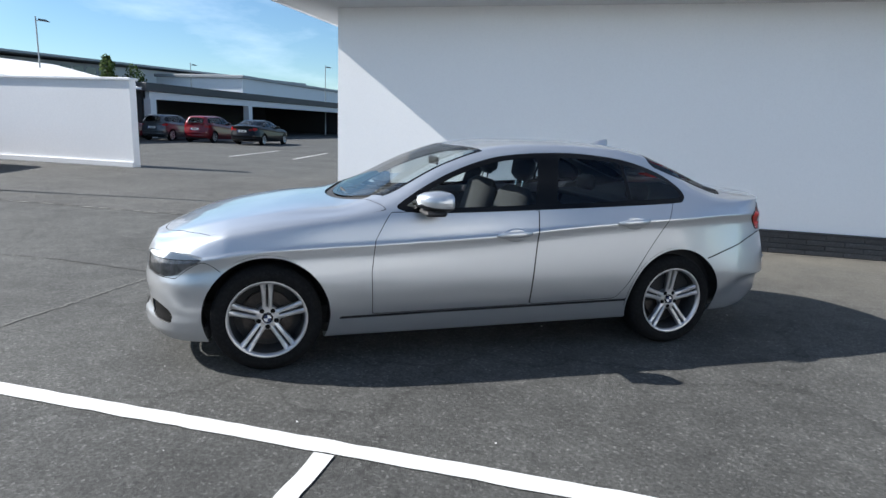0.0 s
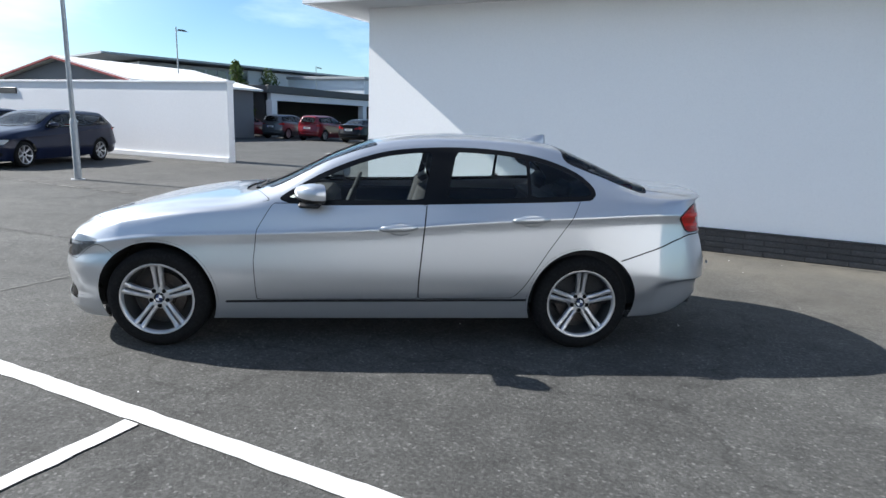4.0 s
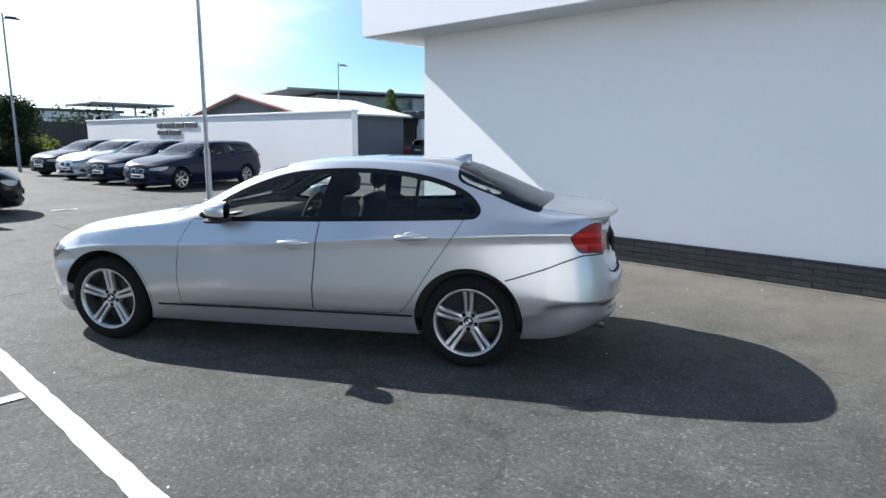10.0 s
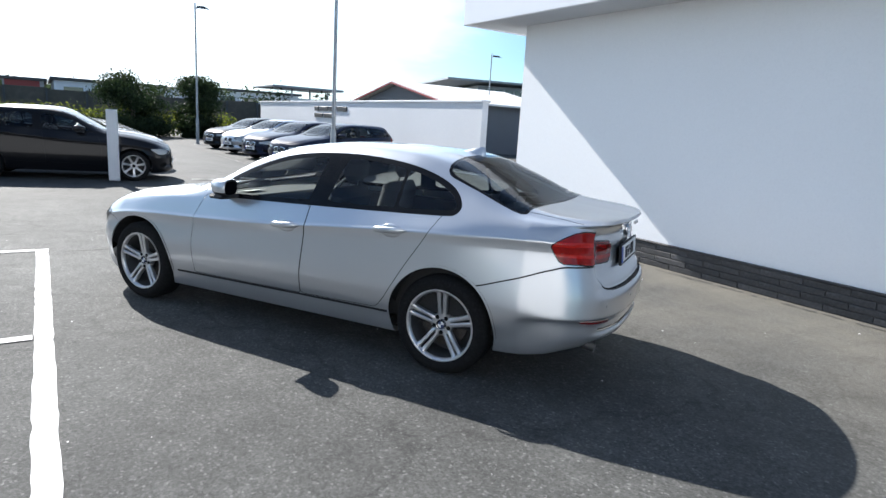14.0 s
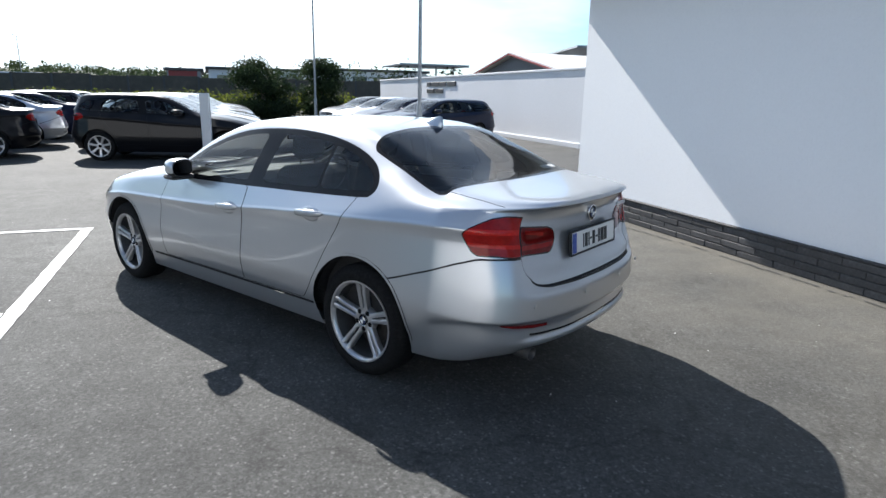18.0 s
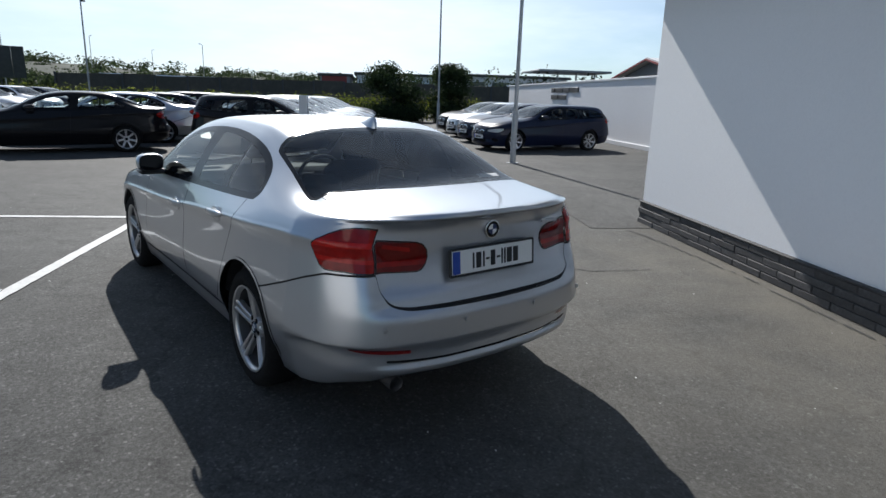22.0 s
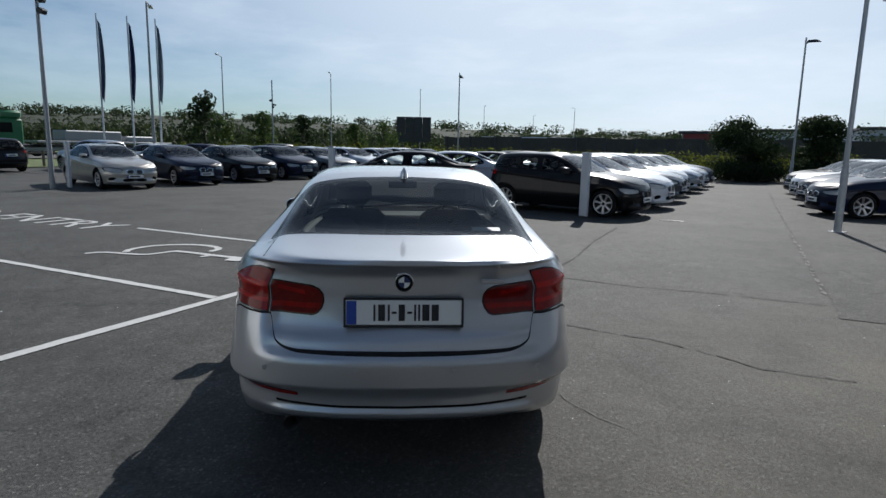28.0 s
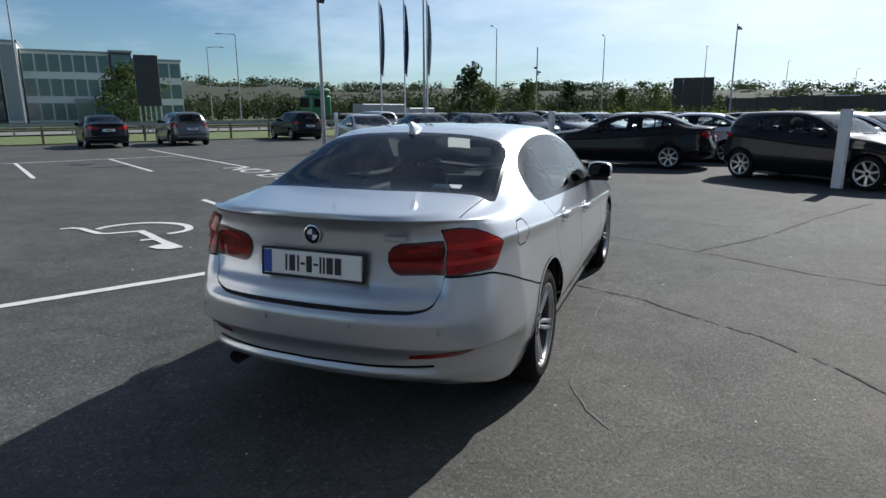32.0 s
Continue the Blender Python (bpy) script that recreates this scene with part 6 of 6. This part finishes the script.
def ridge(name, r0, r1, a0, a1, label):
    s = Shape()
    n = 90
    v = []
    for i in range(n + 1):
        deg = a0 + (a1 - a0) * i / n
        a = radians(deg)
        hh = float(crest(deg)) * (0.86 + 0.12 * noise.noise(Vector((i * 0.17, 3, 0))))
        for k, z in ((r0, 0.0), ((r0 + r1) / 2, hh * 0.75), (r1, hh), (r1 + 60, 0.0)):
            v.append((k * math.cos(a), k * math.sin(a), z))
    f = [(i * 4 + j, (i + 1) * 4 + j, (i + 1) * 4 + j + 1, i * 4 + j + 1)[::-1] for i in range(n) for j in range(3)]
    return structure(name, s.add(v, f), HILL, label, "hill", 180)


ridge("backdrop_hill", 300, 400, 150, 282, "distant wooded green hillside")
fw_ = Shape()
rng = random.Random(31)
for i in range(800):
    a = radians(rng.uniform(155, 275))
    d = rng.uniform(115, 330) if i % 3 else rng.uniform(105, 170)
    if math.sin(a) * d > -56 and d < 140:
        d += 90
    base = max(0.0, (d - 330) / 130 * 12)
    hh = rng.uniform(3.6, 6.5) * (1 + 0.15 * noise.noise(Vector((a * 6, 0, 1)))) * (d / 230 if d > 230 else 1)
    rr = hh * rng.uniform(0.40, 0.62)
    x, y = d * math.cos(a), d * math.sin(a)
    leaves(fw_, rng, (x, y, base + hh * 0.52), (rr, rr, hh * 0.5), 150, 0.45 + d / 420, 0.15)
tagged(part("far_woods", fw_, LEAF_FAR), "distant belt of green trees along the horizon", "woods", "", "stuff")
hw_ = Shape()
for i in range(700):
    deg = rng.uniform(150, 281)
    a = radians(deg)
    q = rng.random()
    d = 310 + 95 * q
    hh = rng.uniform(4, 8)
    z = float(crest(deg)) * 0.84 * min(1, q * 1.25)
    leaves(hw_, rng, (d * math.cos(a), d * math.sin(a), z + hh * 0.25), (hh * 0.9, hh * 0.9, hh * 0.5), 100, 1.25, 0.1)
tagged(part("hill_woods", hw_, LEAF_FAR), "tree-covered crest of the distant hills", "woods", "", "stuff")
bw_ = Shape()
for i in range(26):
    leaves(bw_, rng, (-80 + rng.uniform(-14, 14), 6 + i * 2.6, 3.2), (2.0, 2.0, rng.uniform(1.4, 2.6)), 200, 0.36, 0.2)
tagged(part("back_trees", bw_, LEAF_FAR), "green trees behind the industrial sheds", "woods", "", "stuff")

# ---- verge: rail fence, road barrier ----
TIMBER = material("weathered_timber", (0.16, 0.13, 0.10), 0.85, grain=0.4, scale=10, stain=0.4, stain_scale=3, dark=(0.08, 0.07, 0.06), bump=0.3, stretch=(1, 1, 0.2))
fence = thing("rail_fence", "low weathered timber rail fence on the verge", "fence")
post_me = Shape().box(-0.06, 0.06, -0.06, 0.06, 0.0, 0.95, 0.015).mesh("fence_post", TIMBER)
for i in range(26):
    p = new("fence_post", post_me)
    p.parent, p.location = fence, (-42 + 2.4 * i, -29.0, 0)
for z in (0.80,):
    part("fence_rail", Shape().box(-42, 18, -29.03, -28.97, z - 0.05, z + 0.05, 0.01), TIMBER, fence)
bar = thing("crash_barrier", "galvanised steel crash barrier beside the road", "barrier")
part("beam", Shape().add([(x, -42.3 + d, z) for x in (-160, 60) for d, z in ((0, 0.95), (-0.06, 0.89), (0, 0.83), (0, 0.77), (-0.06, 0.71), (0, 0.65))], [(k, k + 1, k + 7, k + 6) for k in range(5)]), STEEL, bar)
bp = Shape().box(-0.05, 0.05, -0.04, 0.04, 0.0, 0.9).mesh("barrier_post", STEEL)
for i in range(50):
    p = new("barrier_post", bp)
    p.parent, p.location = bar, (-130 + 3.4 * i, -42.22, 0)


# ---- street lamps, flags, signs ----
def street_lamp(x, y, h, turn, reach=1.8):
    p = thing("street_lamp", "tall grey street lamp with a bracket arm", "street lamp", "street lamps along the road")
    part("column", Shape().tube([(0, 0, 0), (0, 0, 1.5), (0, 0, h)], [0.11, 0.10, 0.055], 10), STEEL, p, smooth=40)
    part("bracket", Shape().tube([(0, 0, h - 0.02), (0.25, 0, h + 0.06), (reach, 0, h + 0.12)], [0.05, 0.045, 0.035], 8), STEEL, p, smooth=40)
    part("lantern", Shape().box(reach - 0.05, reach + 0.65, -0.14, 0.14, h + 0.04, h + 0.17, 0.03), SIGNFACE, p, "grey lantern")
    p.matrix_basis = pose(x, y, 0, 0, 0, turn)


for x, y, h, a in ((-24.9, -28.4, 10.4, 225), (-56.5, -54.7, 12.4, 30), (-80, -55, 12.9, 30), (-110.6, -55, 13, 30), (-150, -57, 12.5, 30), (-195, -58, 12.5, 30), (-2.4, -54.5, 11.5, 160), (-28, -74, 11.5, 340), (-30, -92, 11.5, 160), (-140, -30, 11, 0)):
    street_lamp(x, y, h, a)
FLAGS = [material("flag_grey", (0.10, 0.13, 0.19), 0.8, stain=0.4, stain_scale=2, dark=(0.12, 0.15, 0.2)), material("flag_blue", (0.02, 0.035, 0.12), 0.8, stain=0.3, stain_scale=2, dark=(0.01, 0.015, 0.04)), material("flag_pale", (0.22, 0.26, 0.31), 0.8, stain=0.5, stain_scale=2, dark=(0.1, 0.12, 0.16))]
for i, (x, y) in enumerate(((-19.3, -25.4), (-20.5, -24.5), (-21.6, -23.6))):
    f = thing("flagpole", "white flagpole with a limp hanging flag", "flagpole", "row of flagpoles")
    part("pole", Shape().tube([(0, 0, 0), (0, 0, 8.4)], [0.06, 0.035], 10), SIGNFACE, f, smooth=40)
    fl = Shape()
    v = []
    for j in range(15):
        z = 8.1 - 4.2 * j / 14
        wid = 0.16 + 0.34 * math.sin(math.pi * min(1, j / 14 * 0.9 + 0.08)) ** 1.0
        for q in range(7):
            t = q / 6
            v.append((0.05 + wid * t * 0.5, 0.10 * math.sin(9 * t + j * 0.35 + i), z - 0.25 * t))
    fl.add(v, [(j * 7 + q, j * 7 + q + 1, (j + 1) * 7 + q + 1, (j + 1) * 7 + q) for j in range(14) for q in range(6)])
    part("flag", fl, FLAGS[i], f, "limp hanging cloth flag", smooth=180)
    f.matrix_basis = pose(x, y, 0, 0, 0, 140)
cp = thing("camera_pole", "slim pole with small security cameras", "pole")
part("pole", Shape().tube([(0, 0, 0), (0, 0, 7.4)], [0.08, 0.05], 10), STEEL, cp, smooth=40)
for a, z in ((0, 5.6), (120, 5.2), (240, 5.6), (60, 5.0)):
    part("camera_box", Shape().box(0.06, 0.36, -0.08, 0.08, -0.09, 0.07, 0.02, pose(0, 0, z, 0, 10, a)), DARKMETAL, cp)
cp.matrix_basis = pose(-41.5, -33.0, 0)
BOARD = material("hoarding_back", (0.035, 0.037, 0.042), 0.6, grain=0.3, scale=3, stain=0.4, stain_scale=0.8, dark=(0.02, 0.02, 0.022))
bb = thing("billboard", "dark back of a roadside billboard on posts", "billboard")
for i in range(4):
    part("panel", Shape().box(-2.65 + 1.33 * i, -1.34 + 1.33 * i, -0.06, 0.06, 2.3, 6.1, 0.02), BOARD, bb)
for x in (-1.8, 0, 1.8):
    part("post", Shape().box(x - 0.1, x + 0.1, 0.06, 0.22, 0, 5.8, 0.01), DARKMETAL, bb)
bb.matrix_basis = pose(-80, -39.4, 0, 0, 0, 119)
tt = thing("totem_sign", "tall dark totem sign on steel legs", "sign")
part("panel", Shape().box(-0.85, 0.85, -0.12, 0.12, 2.1, 5.9, 0.03), BOARD, tt)
for i in range(5):
    part("leg", Shape().box(-0.75 + 0.37 * i - 0.05, -0.75 + 0.37 * i + 0.05, -0.06, 0.06, 0, 2.2, 0.01), SIGNFACE, tt)
tt.matrix_basis = pose(-9.9, -44.0, 0, 0, 0, -12)

# ---- green lorry with a flat trailer on the road ----
GREEN = material("lorry_green", (0.015, 0.13, 0.05), 0.4, coat=0.4, stain=0.3, stain_scale=1, dark=(0.01, 0.07, 0.03))
lor = thing("lorry", "green lorry with a flatbed trailer on the road", "lorry")
part("cab", Shape().box(2.6, 4.9, -1.2, 1.2, 0.95, 3.1, 0.15).box(2.6, 4.4, -1.15, 1.15, 3.05, 3.75, 0.18), GREEN, lor, "tall green cab", smooth=40)
part("windscreen", Shape().box(4.88, 4.93, -1.05, 1.05, 1.95, 2.85, 0.02), BLACK, lor)
part("side_window", Shape().box(3.5, 4.5, 1.19, 1.22, 1.95, 2.75, 0.01), BLACK, lor)
part("chassis", Shape().box(-11.5, 4.0, -0.9, 0.9, 0.75, 1.0, 0.03), DARKMETAL, lor)
part("trailer_bed", Shape().box(-12.0, 1.6, -1.25, 1.25, 1.15, 1.35, 0.03), STEEL, lor)
part("load", Shape().box(-6.5, -1.0, -1.0, 1.0, 1.35, 2.3, 0.1).box(-10.5, -7.0, -0.9, 0.9, 1.35, 1.9, 0.1), STEEL, lor, "grey load")
for x in (3.8, 1.6, 0.6, -8.2, -9.4, -10.6):
    for y in (-1.0, 1.0):
        part("wheel", Shape().lathe([(0, -0.15), (0.35, -0.15), (0.5, -0.1), (0.5, 0.1), (0.35, 0.15), (0, 0.15)], 18, pose(x, y, 0.5, 90, 0, 0)), RUBBER, lor, smooth=40)
lor.matrix_basis = pose(-30.0, -48.5, 0.12, 0, 0, 0)
# pale box lorry parked far off
bl = thing("box_trailer", "long pale box trailer parked far off", "trailer")
part("box", Shape().box(-7, 7, -1.25, 1.25, 1.1, 3.3, 0.05), FASCIA, bl)
part("running_gear", Shape().box(-6, 6, -0.9, 0.9, 0.5, 1.1, 0.05), DARKMETAL, bl)
for x in (-5, -4, 4.6):
    part("wheel", Shape().lathe([(0, -1.2), (0.5, -1.2), (0.5, 1.2), (0, 1.2)], 16, pose(x, 0, 0.5, 90, 0, 0)), RUBBER, bl, smooth=40)
bl.matrix_basis = pose(-84, -22, 0, 0, 0, 100)

# ---- buildings around ----
CLAD = material("grey_cladding", (0.30, 0.32, 0.34), 0.5, 0.2, stain=0.2, stain_scale=0.4, dark=(0.22, 0.24, 0.26))
CLAD_PALE = material("pale_blue_cladding", (0.66, 0.70, 0.74), 0.5, 0.0, stain=0.2, stain_scale=0.3, dark=(0.56, 0.60, 0.64))
CLAD_DARK = material("dark_cladding", (0.065, 0.068, 0.072), 0.6, 0.1, stain=0.3, stain_scale=0.5, dark=(0.04, 0.042, 0.045))
ROOFW = material("white_roof_sheet", (0.72, 0.72, 0.70), 0.5, stain=0.2, stain_scale=0.5, dark=(0.55, 0.55, 0.54))
TRIMRED = material("red_trim", (0.24, 0.03, 0.028), 0.5, stain=0.2, stain_scale=1, dark=(0.25, 0.03, 0.03))
DARKGLASS = material("dark_window_glass", (0.03, 0.05, 0.055), 0.06, spec=0.9, stain=0.2, stain_scale=0.3, dark=(0.05, 0.08, 0.09))
TEAL = material("teal_glazing", (0.06, 0.14, 0.135), 0.12, spec=0.8, stain=0.4, stain_scale=0.3, dark=(0.03, 0.07, 0.07))

# open garage: a flat roof on columns
gar = thing("open_garage", "long open-fronted garage with pale columns and flat roof", "garage")
part("roof", Shape().box(-43.0, -29.2, 34.6, 72.0, 3.05, 3.6, 0.03), CLAD_DARK, gar, "dark flat roof edge")
part("beam", Shape().box(-29.7, -29.35, 35.0, 72.0, 2.55, 3.05, 0.02), WALL_OLD, gar, "pale front beam")
part("back_wall", Shape().box(-42.8, -42.5, 35.0, 72.0, 0, 3.05), CLAD_DARK, gar)
part("end_wall", Shape().box(-42.5, -30.0, 35.0, 35.25, 0, 3.05), CLAD_DARK, gar)
part("end_wall", Shape().box(-42.5, -30.0, 71.5, 71.8, 0, 3.05), CLAD_DARK, gar)
part("floor", Shape().box(-42.5, -29.5, 35.3, 71.5, 0, 0.03), CLAD_DARK, gar)
for y in (35.25, 46.9, 66.5):
    part("column", Shape().box(-29.8, -29.25, y - 0.28, y + 0.28, 0, 2.56, 0.02), WALL_OLD, gar, "pale square column")
CLAD_SHED = material("shed_grey", (0.15, 0.155, 0.165), 0.7, stain=0.3, stain_scale=0.6, dark=(0.10, 0.10, 0.11))
# shed behind the boundary wall
shed = thing("gabled_shed", "low grey shed with white roof and red-trimmed gable", "shed")
part("wall", Shape().prism([(-40, 0), (-28.2, 0), (-28.2, 3.05), (-34.1, 4.2), (-40, 3.05)], 0, 9, pose(0, 32.0, 0, 90, 0, 0)), CLAD_SHED, shed)
for sx, x0, x1 in ((1, -34.1, -27.7), (-1, -40.5, -34.1)):
    za, zb_ = (4.30, 3.02) if sx > 0 else (3.02, 4.30)
    part("roof_slope", Shape().add([(x0, 22.6, za), (x1, 22.6, zb_), (x1, 32.4, zb_), (x0, 32.4, za), (x0, 22.6, za + 0.12), (x1, 22.6, zb_ + 0.12), (x1, 32.4, zb_ + 0.12), (x0, 32.4, za + 0.12)],
                                   [(0, 3, 2, 1), (4, 5, 6, 7), (0, 1, 5, 4), (1, 2, 6, 5), (2, 3, 7, 6), (3, 0, 4, 7)]), ROOFW, shed, "white sheet roof")
    part("gable_trim", Shape().add([(x0, 22.5, za - 0.06), (x1, 22.5, zb_ - 0.06), (x1, 22.6, zb_ - 0.06), (x0, 22.6, za - 0.06), (x0, 22.5, za + 0.04), (x1, 22.5, zb_ + 0.04), (x1, 22.6, zb_ + 0.04), (x0, 22.6, za + 0.04)],
                                   [(0, 3, 2, 1), (4, 5, 6, 7), (0, 1, 5, 4), (1, 2, 6, 5), (2, 3, 7, 6), (3, 0, 4, 7)]), TRIMRED, shed, "dark red gable board")
# large industrial hall far behind
hall = thing("industrial_hall", "large pale industrial hall with a projecting thin roof", "building")
HM = pose(-66.0, 53.0, 0, 0, 0, 70)
part("wall", Shape().box(0, 46, 0, 24, 0, 7.4, 0.0, HM), CLAD_PALE, hall)
part("dark_band", Shape().box(-0.02, 14, -0.06, 0, 5.6, 7.4, 0.0, HM), CLAD, hall, "grey upper band")
part("roof", Shape().add([(-5, -3.0, 7.7), (46.5, -0.6, 7.45), (46.5, 24.5, 7.45), (-5, 24.5, 8.1), (-5, -3.0, 7.95), (46.5, -0.6, 7.7), (46.5, 24.5, 7.7), (-5, 24.5, 8.35)],
                         [(0, 3, 2, 1), (4, 5, 6, 7), (0, 1, 5, 4), (1, 2, 6, 5), (2, 3, 7, 6), (3, 0, 4, 7)], HM), CLAD, hall, "thin grey projecting roof")
for i in range(9):
    part("window", Shape().box(1.0 + 1.45 * i, 2.2 + 1.45 * i, -0.10, -0.05, 5.9, 7.0, 0.0, HM), DARKGLASS, hall)
hall2 = thing("industrial_shed", "long low pale industrial shed with flat roof", "building")
part("wall", Shape().box(-62, -46, 72, 150, 0, 6.6), CLAD_PALE, hall2)
part("roof_edge", Shape().box(-62.3, -45.7, 71.7, 150.3, 6.6, 7.0, 0.05), CLAD, hall2)
# industrial sheds at the lane's end
FENCE = material("dark_boarding", (0.080, 0.072, 0.058), 0.8, grain=0.3, scale=2, stain=0.5, stain_scale=0.4, dark=(0.045, 0.045, 0.035))
bf = tagged(new("boundary_fence"), "tall dark boarded boundary fence", "fence", "", "structure")
for i in range(26):
    part("fence_panel", Shape().box(-60.1, -59.95, -24 + 3.0 * i, -21.06 + 3.0 * i, 0, 2.75 + 0.06 * (i % 3), 0.02), FENCE, bf)
    part("fence_post", Shape().box(-59.98, -59.85, -24.06 + 3.0 * i, -23.9 + 3.0 * i, 0, 2.85), CLAD_DARK, bf)
for nm, y0, y1, h, mat, lab in (("warehouse", -1, 3, 4.0, CLAD, "low grey warehouse with flat roof"), ("warehouse", 4, 16, 4.3, CLAD_PALE, "pale blue flat-roofed warehouse"), ("warehouse", 19, 34, 4.6, CLAD_PALE, "long pale warehouse with grey roof edge")):
    w = thing(nm, lab, "building", "warehouses at the lane's end")
    part("wall", Shape().box(-104, -84, y0, y1, 0, h), mat, w)
    part("roof_edge", Shape().box(-104.4, -83.6, y0 - 0.4, y1 + 0.4, h, h + 0.35, 0.05), CLAD_DARK, w)
    for i in range(int((y1 - y0) / 3)):
        part("window", Shape().box(-83.98, -83.9, y0 + 1 + 3 * i, y0 + 3 + 3 * i, h - 1.7, h - 0.7), DARKGLASS, w)
    if y0 == -1:
        part("sign_panel", Shape().box(-83.95, -83.85, y0 + 0.2, y0 + 3.6, h - 1.3, h + 0.1), TRIMRED, w, "brick-red panel")
# small house-like block with an open upper frame
ob_ = thing("frame_building", "pale block with a thin flat roof on posts", "building")
part("wall", Shape().box(-76, -70, 28, 33, 0, 3.9), CLAD_PALE, ob_)
part("roof", Shape().box(-77, -69, 25.5, 34.5, 5.0, 5.25, 0.04), CLAD, ob_)
for y in (28.2, 30.5, 32.8):
    part("post", Shape().box(-70.3, -70.1, y - 0.08, y + 0.08, 3.9, 5.0), CLAD, ob_)

# ---- office block across the road ----
off = thing("office_block", "three-storey office block in pale panels and teal glass", "building")
OM = pose(2.5, -101.0, 0, 0, 0, 172)


def block(x0, x1, y0, d, z1, mat, storeys, bays, glazed, lab):
    part("wall", Shape().box(x0, x1, y0, y0 + d, 0, z1, 0.0, OM), mat, off, lab)
    part("parapet", Shape().box(x0 - 0.15, x1 + 0.15, y0 - 0.15, y0 + d, z1, z1 + 0.3, 0.0, OM), CLAD, off)
    hs = z1 / storeys
    bw2 = (x1 - x0) / bays
    for s in range(storeys):
        for b in range(bays):
            win = part("window", Shape().box(x0 + bw2 * b + 0.12, x0 + bw2 * (b + 1) - 0.12, y0 - 0.09, y0 + 0.02, hs * s + 0.7, hs * (s + 1) - 0.35, 0.0, OM), glazed, off)


block(-6, 2.2, 0, 14, 10.6, ROOFW, 3, 2, DARKGLASS, "pale panelled wall")
block(2.4, 6.2, -0.4, 14, 11.2, CLAD_DARK, 3, 2, DARKGLASS, "dark glazed bay")
block(6.4, 8.6, -0.8, 14, 11.4, ROOFW, 1, 1, CLAD, "pale end wall")
block(8.8, 20, 0.4, 14, 10.4, ROOFW, 3, 7, TEAL, "teal glazed wing")
block(20.1, 23, -0.6, 14, 10.6, CLAD_DARK, 1, 1, TEAL, "dark teal tower")
block(23.2, 30, 0.6, 14, 9.6, ROOFW, 3, 4, TEAL, "teal glazed wing")
block(15, 26, -5.0, 5.0, 3.4, CLAD, 1, 5, TEAL, "low glazed entrance wing")
